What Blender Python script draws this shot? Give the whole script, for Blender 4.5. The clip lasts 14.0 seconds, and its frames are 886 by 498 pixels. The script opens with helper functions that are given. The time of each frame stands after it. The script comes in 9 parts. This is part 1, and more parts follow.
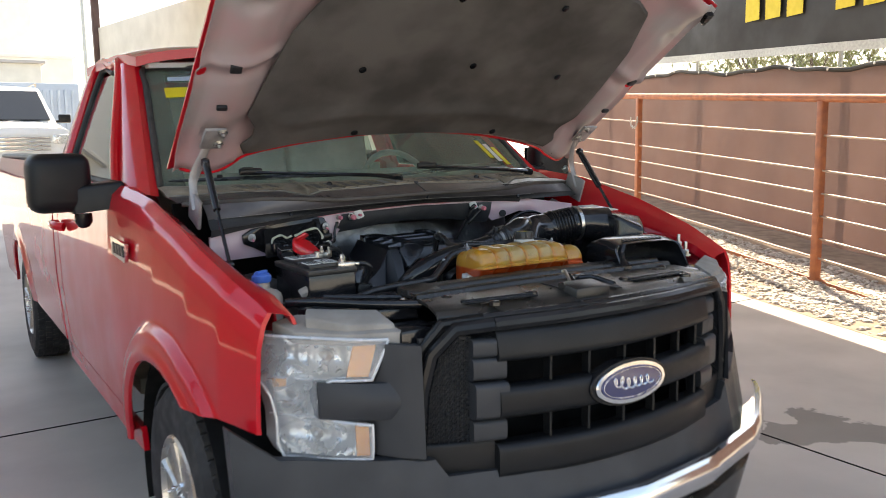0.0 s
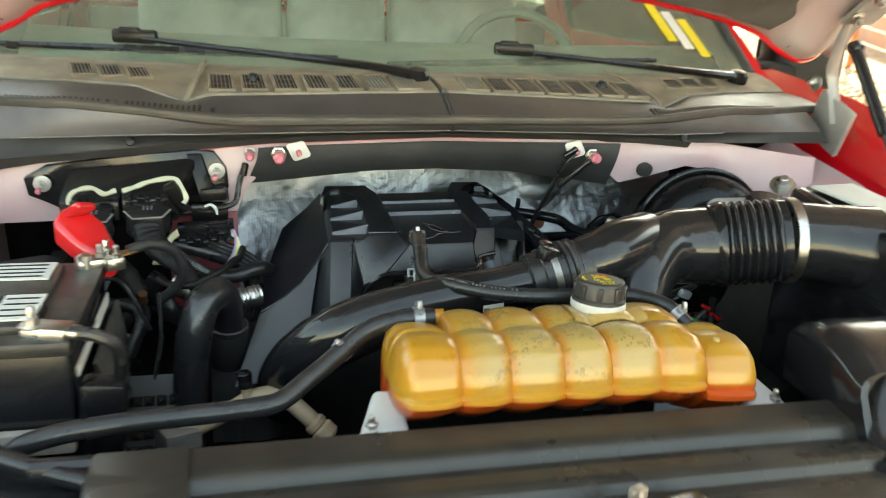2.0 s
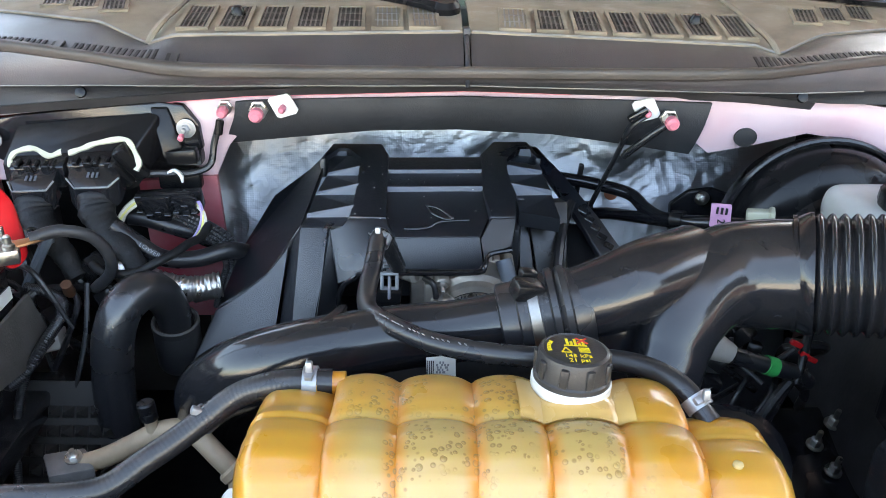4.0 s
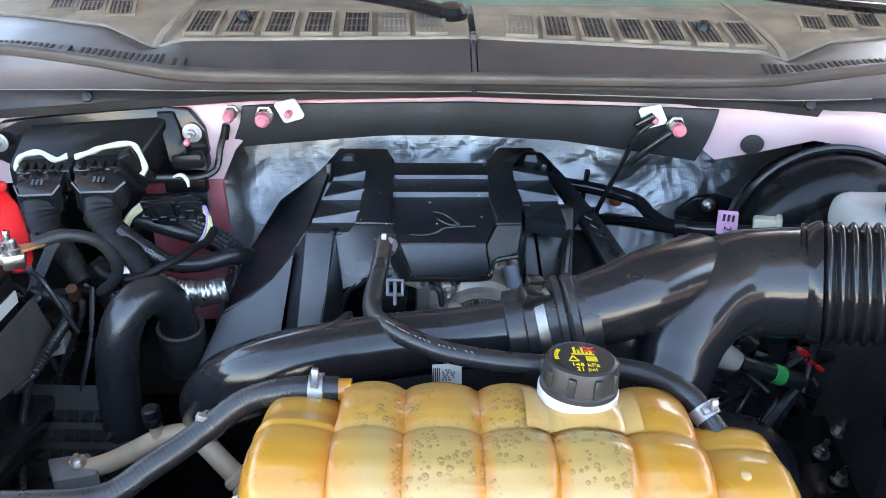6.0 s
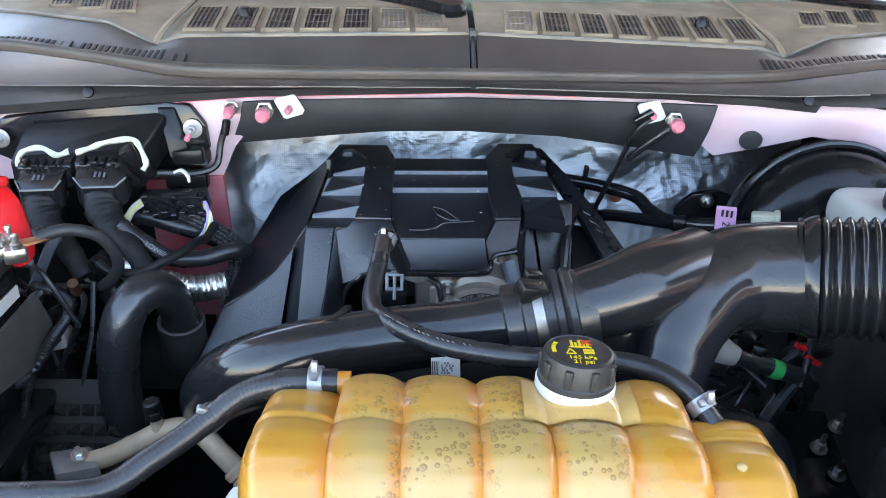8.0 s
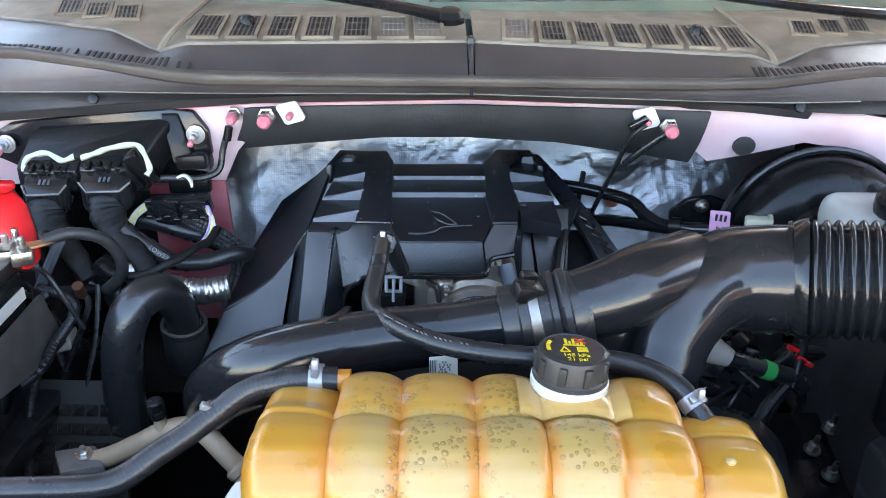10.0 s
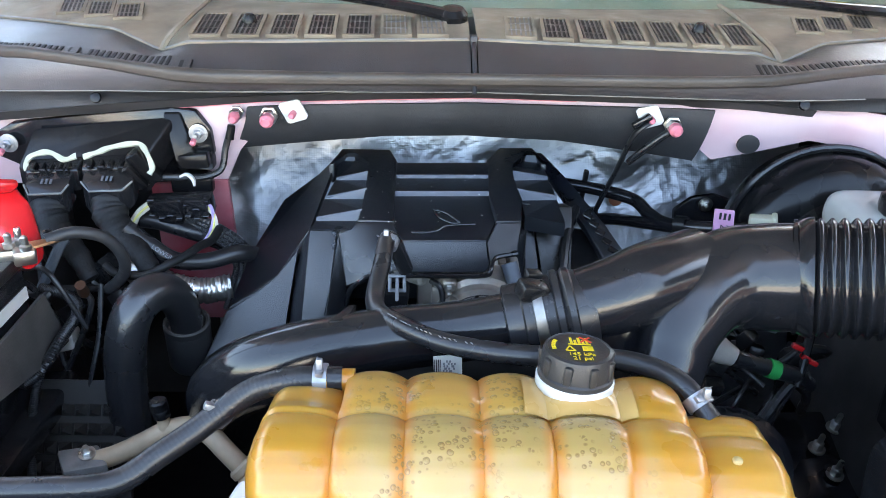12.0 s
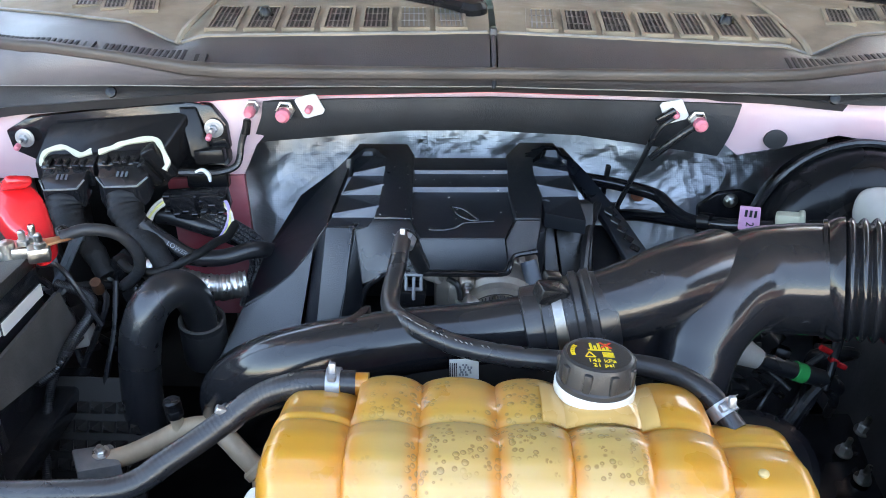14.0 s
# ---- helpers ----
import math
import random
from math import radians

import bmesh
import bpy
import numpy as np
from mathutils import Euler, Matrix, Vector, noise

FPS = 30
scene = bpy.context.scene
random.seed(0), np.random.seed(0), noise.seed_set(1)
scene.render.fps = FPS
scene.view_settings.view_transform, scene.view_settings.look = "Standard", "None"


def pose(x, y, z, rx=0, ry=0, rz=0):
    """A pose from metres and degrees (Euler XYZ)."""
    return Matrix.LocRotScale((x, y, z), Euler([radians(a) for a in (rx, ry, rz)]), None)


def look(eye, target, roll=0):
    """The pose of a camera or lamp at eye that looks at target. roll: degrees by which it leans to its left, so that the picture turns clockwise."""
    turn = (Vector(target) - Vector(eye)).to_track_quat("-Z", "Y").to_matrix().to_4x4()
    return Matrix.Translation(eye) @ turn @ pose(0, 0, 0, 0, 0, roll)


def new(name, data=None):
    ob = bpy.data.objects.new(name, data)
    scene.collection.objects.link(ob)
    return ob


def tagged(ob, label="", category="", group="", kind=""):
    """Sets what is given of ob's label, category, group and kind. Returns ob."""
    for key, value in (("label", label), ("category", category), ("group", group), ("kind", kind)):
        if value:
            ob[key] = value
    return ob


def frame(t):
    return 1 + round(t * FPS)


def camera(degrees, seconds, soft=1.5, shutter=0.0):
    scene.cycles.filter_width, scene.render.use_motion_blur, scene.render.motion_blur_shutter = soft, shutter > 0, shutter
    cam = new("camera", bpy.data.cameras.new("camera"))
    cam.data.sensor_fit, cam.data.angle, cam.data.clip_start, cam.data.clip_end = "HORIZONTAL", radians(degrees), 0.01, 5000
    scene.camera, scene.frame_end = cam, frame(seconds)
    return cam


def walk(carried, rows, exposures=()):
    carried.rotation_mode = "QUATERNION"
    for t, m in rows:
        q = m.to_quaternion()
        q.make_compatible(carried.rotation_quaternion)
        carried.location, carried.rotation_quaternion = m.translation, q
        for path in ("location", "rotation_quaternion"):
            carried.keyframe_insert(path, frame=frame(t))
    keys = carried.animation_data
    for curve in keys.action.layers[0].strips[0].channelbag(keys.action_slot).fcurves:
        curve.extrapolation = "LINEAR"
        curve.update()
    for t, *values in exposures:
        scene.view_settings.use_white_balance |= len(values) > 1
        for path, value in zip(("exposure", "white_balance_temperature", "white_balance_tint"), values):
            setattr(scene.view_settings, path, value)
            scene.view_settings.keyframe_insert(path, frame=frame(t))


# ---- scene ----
cam = camera(57.3, 14.0, soft=0.8, shutter=0.4)
PATH = [
    (0, (-1.603, -1.795, 1.54), (-0.527, -0.131, 1.27), -0.9),
    (0.5, (-1.276, -1.432, 1.546), (-0.236, 0.252, 1.259), 0.0),
    (1, (-0.883, -1.161, 1.551), (0.037, 0.582, 1.211), 1.0),
    (1.5, (-0.569, -0.843, 1.545), (0.142, 0.969, 1.084), 2.3),
    (2, (-0.341, -0.545, 1.57), (0.123, 1.292, 0.93), 3.0),
    (2.5, (-0.081, -0.344, 1.586), (0.131, 1.474, 0.778), 2.4),
    (3, (-0.034, -0.276, 1.6), (0.047, 1.523, 0.731), 1.4),
    (3.5, (-0.05, -0.261, 1.595), (-0.001, 1.533, 0.713), 1.2),
    (6, (-0.055, -0.254, 1.597), (-0.021, 1.544, 0.723), 1.5),
    (6.5, (-0.057, -0.257, 1.6), (-0.025, 1.542, 0.726), 1.5),
    (7, (-0.056, -0.261, 1.598), (-0.024, 1.537, 0.724), 1.5),
    (7.5, (-0.053, -0.263, 1.597), (-0.02, 1.535, 0.721), 1.5),
    (8, (-0.053, -0.26, 1.596), (-0.021, 1.536, 0.717), 1.5),
    (10.5, (-0.051, -0.282, 1.599), (-0.019, 1.525, 0.741), 1.5),
    (11, (-0.053, -0.28, 1.599), (-0.019, 1.527, 0.742), 1.4),
    (11.5, (-0.056, -0.28, 1.598), (-0.023, 1.527, 0.743), 1.4),
    (12, (-0.054, -0.277, 1.597), (-0.025, 1.527, 0.734), 1.4),
    (12.5, (-0.054, -0.271, 1.596), (-0.033, 1.529, 0.725), 1.3),
    (13, (-0.053, -0.263, 1.596), (-0.047, 1.534, 0.718), 1.1),
    (13.5, (-0.051, -0.256, 1.597), (-0.06, 1.538, 0.712), 1.0),
    (14, (-0.05, -0.255, 1.598), (-0.072, 1.538, 0.711), 0.9),
]
EXPOSURES = [(0, 1.64, 8100, 10), (1.0, 2.12, 9000, 2), (1.5, 2.48, 10000, -4), (2.0, 3.05, 11500, -2), (2.5, 3.28, 11000, 2), (3.0, 3.43, 9200, 4), (3.7, 3.54, 8250, 8), (5.6, 3.57, 7350, 9), (10, 3.52, 7350, 9), (14, 3.55, 7450, 9)]
walk(cam, [(t, look(eye, target, roll)) for t, eye, target, roll in PATH], EXPOSURES)

# ---- light ----
SUN_ELEVATION, SUN_AZIMUTH = radians(52), radians(40)
world = bpy.data.worlds.new("sky")
scene.world = world
world.use_nodes = True
wn = world.node_tree.nodes
sky = wn.new("ShaderNodeTexSky")
sky.sky_type, sky.sun_disc = "NISHITA", False
sky.sun_elevation, sky.sun_rotation = SUN_ELEVATION, SUN_AZIMUTH
sky.air_density, sky.dust_density = 1.0, 1.5
world.node_tree.links.new(sky.outputs[0], wn["Background"].inputs[0])
wn["Background"].inputs[1].default_value = 0.15
sun_data = bpy.data.lights.new("sun", "SUN")
sun_data.energy, sun_data.angle, sun_data.color = 4.8, radians(0.5), (1.0, 0.95, 0.87)
sun = new("sun", sun_data)
sun_way = Vector((math.sin(SUN_AZIMUTH) * math.cos(SUN_ELEVATION), math.cos(SUN_AZIMUTH) * math.cos(SUN_ELEVATION), math.sin(SUN_ELEVATION)))
sun.matrix_world = look(sun_way * 30, (0, 0, 0))

# ---- materials ----
def mat(name, col, rough=0.5, metal=0.0, var=0.2, scale=6.0, bump=0.1, fine=250.0, coat=0.0, dust=0.0, spec=0.5, col2=None, depth=0.001):
    """A surface with broad patches, fine grain and, on faces that look up, dust."""
    m = bpy.data.materials.new(name)
    m.use_nodes = True
    nt = m.node_tree
    n, l = nt.nodes, nt.links.new
    b = n["Principled BSDF"]
    co = n.new("ShaderNodeTexCoord").outputs["Object"]
    broad = n.new("ShaderNodeTexNoise")
    broad.inputs["Scale"].default_value, broad.inputs["Detail"].default_value = scale, 6
    grain = n.new("ShaderNodeTexNoise")
    grain.inputs["Scale"].default_value, grain.inputs["Detail"].default_value = fine, 3
    l(co, broad.inputs["Vector"]), l(co, grain.inputs["Vector"])
    two = col2 or [c * (1 - var) for c in col]
    mix = n.new("ShaderNodeMix")
    mix.data_type = "RGBA"
    spread = n.new("ShaderNodeMapRange")
    spread.inputs[1].default_value, spread.inputs[2].default_value = 0.35, 0.65
    l(broad.outputs[0], spread.inputs[0]), l(spread.outputs[0], mix.inputs[0])
    mix.inputs[6].default_value, mix.inputs[7].default_value = (*col, 1), (*two, 1)
    out = mix.outputs[2]
    rg = n.new("ShaderNodeMapRange")
    rg.inputs[1].default_value, rg.inputs[2].default_value = 0.3, 0.7
    rg.inputs[3].default_value, rg.inputs[4].default_value = max(rough * 0.82, 0.02), min(rough * 1.2 + 0.02, 1)
    l(broad.outputs[0], rg.inputs[0])
    rough_out = rg.outputs[0]
    if dust:
        geo = n.new("ShaderNodeNewGeometry")
        sep = n.new("ShaderNodeSeparateXYZ")
        l(geo.outputs["Normal"], sep.inputs[0])
        up = n.new("ShaderNodeMapRange")
        up.inputs[1].default_value, up.inputs[2].default_value, up.inputs[4].default_value = 0.2, 1.0, dust
        l(sep.outputs[2], up.inputs[0])
        patch = n.new("ShaderNodeMath")
        patch.operation = "MULTIPLY"
        patchy = n.new("ShaderNodeMapRange")
        patchy.inputs[1].default_value, patchy.inputs[2].default_value = 0.3, 0.75
        dn = n.new("ShaderNodeTexNoise")
        dn.inputs["Scale"].default_value, dn.inputs["Detail"].default_value = scale * 3, 8
        l(co, dn.inputs["Vector"]), l(dn.outputs[0], patchy.inputs[0])
        l(up.outputs[0], patch.inputs[0]), l(patchy.outputs[0], patch.inputs[1])
        dm = n.new("ShaderNodeMix")
        dm.data_type = "RGBA"
        dm.inputs[7].default_value = (0.34, 0.29, 0.23, 1)
        l(patch.outputs[0], dm.inputs[0]), l(out, dm.inputs[6])
        out = dm.outputs[2]
        ra = n.new("ShaderNodeMath")
        ra.operation, ra.use_clamp = "ADD", True
        l(rough_out, ra.inputs[0]), l(patch.outputs[0], ra.inputs[1])
        rough_out = ra.outputs[0]
    l(out, b.inputs["Base Color"]), l(rough_out, b.inputs["Roughness"])
    b.inputs["Metallic"].default_value, b.inputs["Specular IOR Level"].default_value = metal, spec
    b.inputs["Coat Weight"].default_value, b.inputs["Coat Roughness"].default_value = coat, 0.04
    if bump:
        bp = n.new("ShaderNodeBump")
        bp.inputs["Strength"].default_value, bp.inputs["Distance"].default_value = bump, depth
        l(grain.outputs[0], bp.inputs["Height"]), l(bp.outputs[0], b.inputs["Normal"])
    return m


def glass(name, tint, rough=0.0, film=0.0, dirt=(0.54, 0.64, 0.48)):
    """Thin window glass: mostly clear, mirror-like at grazing angles."""
    m = bpy.data.materials.new(name)
    m.use_nodes = True
    n, l = m.node_tree.nodes, m.node_tree.links.new
    n.remove(n["Principled BSDF"])
    clear, gloss, blend = n.new("ShaderNodeBsdfTransparent"), n.new("ShaderNodeBsdfGlossy"), n.new("ShaderNodeMixShader")
    clear.inputs[0].default_value = (*tint, 1)
    gloss.inputs["Roughness"].default_value = rough
    fr = n.new("ShaderNodeFresnel")
    fr.inputs[0].default_value = 1.52
    l(fr.outputs[0], blend.inputs[0]), l(clear.outputs[0], blend.inputs[1]), l(gloss.outputs[0], blend.inputs[2])
    out = blend.outputs[0]
    if film:
        # thin film of dust that also paints a pale veil of light
        dusty, over, spots = n.new("ShaderNodeBsdfDiffuse"), n.new("ShaderNodeMixShader"), n.new("ShaderNodeTexNoise")
        dusty.inputs[0].default_value = (*dirt, 1)
        spots.inputs["Scale"].default_value, spots.inputs["Detail"].default_value = 5, 6
        l(n.new("ShaderNodeTexCoord").outputs["Object"], spots.inputs["Vector"])
        much = n.new("ShaderNodeMapRange")
        much.inputs[1].default_value, much.inputs[2].default_value, much.inputs[3].default_value, much.inputs[4].default_value = 0.3, 0.7, film * 0.7, film * 1.3
        l(spots.outputs[0], much.inputs[0]), l(much.outputs[0], over.inputs[0])
        l(out, over.inputs[1]), l(dusty.outputs[0], over.inputs[2])
        out = over.outputs[0]
    l(out, n["Material Output"].inputs[0])
    return m


RED = mat("red car paint", (0.58, 0.004, 0.014), 0.4, 0.0, 0.1, 3, 0.02, 900, coat=0.9, spec=0.12)
PRIMER = mat("oversprayed pink grey primer", (0.33, 0.31, 0.305), 0.5, 0, 0, 4, 0.05, 300, coat=0.2, col2=(0.42, 0.255, 0.26))
HINGEM = mat("grey plated hinge steel", (0.38, 0.36, 0.35), 0.4, 0.3, 0.2, 20, 0.1, 200)
PINK = mat("pale pink body primer", (0.53, 0.345, 0.385), 0.4, 0, 0, 7, 0.05, 300, coat=0.3, col2=(0.54, 0.43, 0.465))
BLACK = mat("moulded black plastic", (0.011, 0.011, 0.012), 0.22, 0, 0.3, 9, 0.2, 700, dust=0.02, spec=0.28)
SATIN = mat("satin black plastic", (0.014, 0.014, 0.016), 0.13, 0, 0.3, 6, 0.06, 300, dust=0.03)
GRAIN = mat("grained black engine cover plastic", (0.008, 0.010, 0.014), 0.30, 0, 0.2, 10, 0.6, 900, spec=0.95)
# lit copy of the cover plastic: sky reflected by the risers, as grey
LITRISER = mat("sky-lit grey riser plastic", (0.13, 0.14, 0.16), 0.4, 0, 0.15, 12, 0.4, 900)
FASCIA = mat("grey black grained bumper plastic", (0.036, 0.038, 0.042), 0.42, 0, 0.2, 8, 0.5, 1100, spec=0.4)
TRIM = mat("dark grey textured trim plastic", (0.009, 0.0095, 0.0105), 0.36, 0, 0.2, 8, 0.5, 1100, spec=0.3)
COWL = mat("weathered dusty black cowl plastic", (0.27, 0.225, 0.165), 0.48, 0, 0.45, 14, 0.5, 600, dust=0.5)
BARM = mat("dusty grey grid plastic", (0.11, 0.10, 0.092), 0.4, 0, 0.3, 30, 0.3, 500)
# darker than COWL: the front face's shade is put into this tone
COWLF = mat("dusty cowl front plastic toned for shade", (0.034, 0.038, 0.047), 0.33, 0, 0.35, 9, 0.4, 600, dust=0.05)
RUBBER = mat("black rubber hose", (0.018, 0.018, 0.020), 0.27, 0, 0.3, 20, 0.2, 500, dust=0.05)
SEAL = mat("black weatherstrip rubber", (0.02, 0.02, 0.021), 0.55, 0, 0.3, 12, 0.3, 400, dust=0.25)
TYRE = mat("black tyre rubber", (0.025, 0.025, 0.026), 0.75, 0, 0.3, 15, 0.5, 200, dust=0.2)
FELT = mat("black fibre pad", (0.130, 0.119, 0.113), 0.92, 0, 0.5, 4, 0.9, 350, spec=0.15, depth=0.003)
INSUL = mat("black insulation sheet", (0.026, 0.028, 0.032), 0.62, 0, 0.4, 9, 0.5, 420, dust=0.1)
BANDRUB = mat("dusty brown black seal rubber", (0.062, 0.052, 0.045), 0.45, 0, 0.35, 10, 0.3, 400, dust=0.12)
LOWERP = mat("dusty grey scuffed panel", (0.115, 0.108, 0.114), 0.42, 0, 0.45, 7, 0.3, 400, dust=0.12)
FLANGEM = mat("dark grey flange", (0.050, 0.048, 0.050), 0.5, 0, 0.3, 10, 0.2, 400)
FIBRE = mat("dark brown grey fibre board", (0.078, 0.068, 0.059), 0.8, 0, 0.35, 14, 0.5, 300)
APRON = mat("dark brown grey dusty apron", (0.060, 0.053, 0.050), 0.7, 0, 0.4, 10, 0.4, 150)
TAPE = mat("black cloth tape", (0.010, 0.0098, 0.010), 0.5, 0, 0.3, 30, 0.6, 260, spec=0.35)
TOPCOVER = mat("dusty black cover plastic", (0.027, 0.024, 0.021), 0.27, 0, 0.35, 9, 0.3, 600, dust=0.05)
CHROME = mat("chrome", (0.82, 0.82, 0.82), 0.08, 1.0, 0.08, 6, 0.03, 200)
CAPGREY = mat("dark grey cap plastic", (0.026, 0.025, 0.025), 0.38, 0, 0.2, 20, 0.2, 500)
SLATE = mat("slate grey plastic", (0.10, 0.115, 0.135), 0.4, 0, 0.2, 20, 0.2, 300)
LIDM = mat("dusty battery lid plastic", (0.034, 0.032, 0.030), 0.35, 0, 0.4, 20, 0.3, 400, dust=0.2)
# painted edge glints; also the dust-pale bars of clogged vents
GLINT_CLOG = mat("pale edge glint and clogged vent plastic", (0.24, 0.23, 0.22), 0.45, 0, 0.3, 30, 0.2, 400)
BANDM = mat("brushed steel clamp band", (0.36, 0.34, 0.31), 0.34, 1.0, 0.3, 60, 0.2, 500)
STEEL = mat("zinc plated steel", (0.62, 0.6, 0.56), 0.3, 1.0, 0.2, 40, 0.15, 300)
ALU = mat("dull cast aluminium", (0.52, 0.46, 0.39), 0.38, 0.75, 0.3, 25, 0.4, 300)
ACLINE = mat("oxidised aluminium tube", (0.50, 0.37, 0.24), 0.5, 0.0, 0.3, 25, 0.2, 300)
CLIP = mat("galvanised hose clip", (0.36, 0.37, 0.385), 0.4, 0.7, 0.15, 60, 0.1, 400)
WHITE = mat("white plastic", (0.75, 0.75, 0.73), 0.4, 0, 0.08, 12, 0.05, 300)
MILKWHITE = mat("milky white tank plastic", (0.58, 0.58, 0.55), 0.35, 0, 0.15, 14, 0.05, 300, coat=0.3)
CREAM = mat("cream connector seal", (0.50, 0.50, 0.38), 0.45, 0, 0.1, 20, 0.05, 300)
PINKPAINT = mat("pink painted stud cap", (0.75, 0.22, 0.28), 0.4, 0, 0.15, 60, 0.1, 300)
REDPLASTIC = mat("glossy red terminal cover", (0.62, 0.015, 0.02), 0.2, 0, 0.1, 20, 0.15, 60, coat=0.6)
LABELW = mat("white paper label", (0.70, 0.68, 0.62), 0.6, 0, 0.06, 30, 0.03, 300)
# print black; on holes and slots it stands for shade
PRINTHOLE = mat("dark print and hole shade", (0.014, 0.014, 0.016), 0.6, 0, 0.1, 30, 0.0)
PINKTAG = mat("pink paper tag", (0.78, 0.4, 0.62), 0.55, 0, 0.08, 30, 0.03, 300)
YELLOWP = mat("yellow print", (0.75, 0.55, 0.02), 0.5, 0, 0.1, 30, 0.02, 300)
REDP = mat("red print", (0.7, 0.05, 0.03), 0.5, 0, 0.1, 30, 0.02, 300)
GREYP = mat("grey embossed print", (0.24, 0.24, 0.24), 0.5, 0, 0.1, 30, 0.02, 300)
GREEN = mat("green tape", (0.02, 0.38, 0.09), 0.45, 0, 0.1, 30, 0.05, 300)
BLUECAP = mat("blue washer cap", (0.05, 0.16, 0.55), 0.4, 0, 0.1, 30, 0.05, 300)
MILKY = mat("milky plastic", (0.42, 0.35, 0.29), 0.4, 0, 0.2, 14, 0.05, 300)
BEIGE = mat("beige grey plastic fitting", (0.42, 0.38, 0.33), 0.5, 0, 0.15, 25, 0.1, 300)
WIREP = mat("purple wire", (0.4, 0.3, 0.55), 0.4, 0, 0.1, 25, 0.0)
WIREY = mat("yellow wire", (0.7, 0.65, 0.2), 0.4, 0, 0.1, 25, 0.0)
WIREW = mat("pale wire", (0.65, 0.6, 0.5), 0.4, 0, 0.1, 25, 0.0)
COPPER = mat("copper braid", (0.7, 0.4, 0.22), 0.35, 1, 0.2, 60, 0.2, 300)
AMBER = mat("amber lamp plastic", (0.9, 0.34, 0.02), 0.2, 0, 0.2, 30, 0.3, 200, coat=1)
REFLECT = mat("silvered lamp reflector", (0.86, 0.87, 0.87), 0.27, 1.0, 0.2, 30, 0.7, 45, depth=0.01)
BEZEL = mat("pale grey lamp bezel", (0.66, 0.67, 0.68), 0.25, 0.3, 0.15, 12, 0.1, 200)
HOUSING = mat("dusty pale lamp housing", (0.31, 0.285, 0.255), 0.55, 0, 0.25, 14, 0.3, 300, dust=0.3)
BLUEOVAL = mat("dark blue enamel", (0.012, 0.02, 0.10), 0.2, 0, 0.1, 20, 0.02, 300, coat=1)
SILVERP = mat("bright silver lettering", (0.8, 0.8, 0.82), 0.25, 1, 0.05, 20, 0.02, 300)
FLOORM = mat("undertray black", (0.011, 0.011, 0.011), 0.8, 0, 0.4, 10, 0.5, 100, spec=0.15)
INNER = mat("grey cloth interior", (0.68, 0.68, 0.62), 0.85, 0, 0.25, 8, 0.5, 300)
DASH = mat("grey dashboard vinyl", (0.34, 0.35, 0.29), 0.6, 0, 0.2, 8, 0.5, 500)
RUST = mat("rust brown painted steel", (0.42, 0.13, 0.045), 0.5, 0.0, 0, 9, 0.4, 120, col2=(0.28, 0.09, 0.045))
CABLE = mat("weathered steel rod", (0.42, 0.33, 0.27), 0.45, 0.4, 0.3, 15, 0.2, 200)
BROWNCOL = mat("brown painted column", (0.10, 0.05, 0.035), 0.6, 0, 0.25, 5, 0.2, 100)
BANNER = mat("black vinyl banner", (0.022, 0.021, 0.02), 0.55, 0, 0.2, 2, 0.3, 40)
YELLOWV = mat("yellow vinyl figures", (0.78, 0.62, 0.03), 0.5, 0, 0.1, 10, 0.05, 100)
SHEET = mat("cream ribbed steel sheet", (0.66, 0.63, 0.55), 0.5, 0.1, 0.12, 2, 0.1, 60)
CANOPY = mat("grey canopy underside", (0.38, 0.37, 0.355), 0.55, 0.1, 0.12, 2, 0.1, 60)
CARWHITE = mat("white car paint", (0.78, 0.78, 0.77), 0.25, 0, 0.05, 4, 0.02, 300, coat=0.8)
DARKGLASS = mat("dark car glass", (0.02, 0.024, 0.026), 0.08, 0, 0.1, 4, 0.0, coat=0.5)
GALV = mat("galvanised chain link", (0.5, 0.5, 0.48), 0.4, 0.8, 0.2, 30, 0.1, 200)
LEAF = mat("pale dry foliage", (0.16, 0.2, 0.06), 0.6, 0, 0, 3, 0.1, 100, col2=(0.24, 0.25, 0.10))
BARK = mat("grey bark", (0.14, 0.11, 0.09), 0.85, 0, 0.3, 12, 0.8, 60)
WALLW = mat("white stucco wall", (0.74, 0.72, 0.68), 0.85, 0, 0.08, 2, 0.5, 90)
DIMWALL = mat("brown stucco wall", (0.17, 0.13, 0.105), 0.9, 0, 0.15, 1.5, 0.5, 90)
ASPHALT = mat("dark asphalt of an added lane", (0.055, 0.053, 0.05), 0.85, 0, 0.25, 3, 0.6, 120)
STONE = mat("gravel stones", (0.60, 0.54, 0.47), 0.8, 0, 0.5, 30, 0.6, 120)
DIRT = mat("brown dirt", (0.3, 0.22, 0.16), 0.95, 0, 0.3, 6, 0.8, 60)
DULLRED = mat("dull red overspray", (0.42, 0.07, 0.09), 0.5, 0, 0, 10, 0.2, 200, col2=(0.48, 0.20, 0.22))
TAPECABLE = mat("grey black vinyl tape", (0.030, 0.031, 0.034), 0.42, 0, 0.3, 30, 0.3, 300)
LOOM = mat("grey black loom conduit", (0.034, 0.034, 0.037), 0.3, 0, 0.3, 30, 0.2, 300)
DIMPLE = mat("pale tank moulding", (0.50, 0.36, 0.16), 0.4, 0, 0.1, 20, 0.05, 300)
WAFFLE = mat("dusty black waffle plastic", (0.030, 0.027, 0.024), 0.42, 0, 0.3, 20, 0.2, 400)
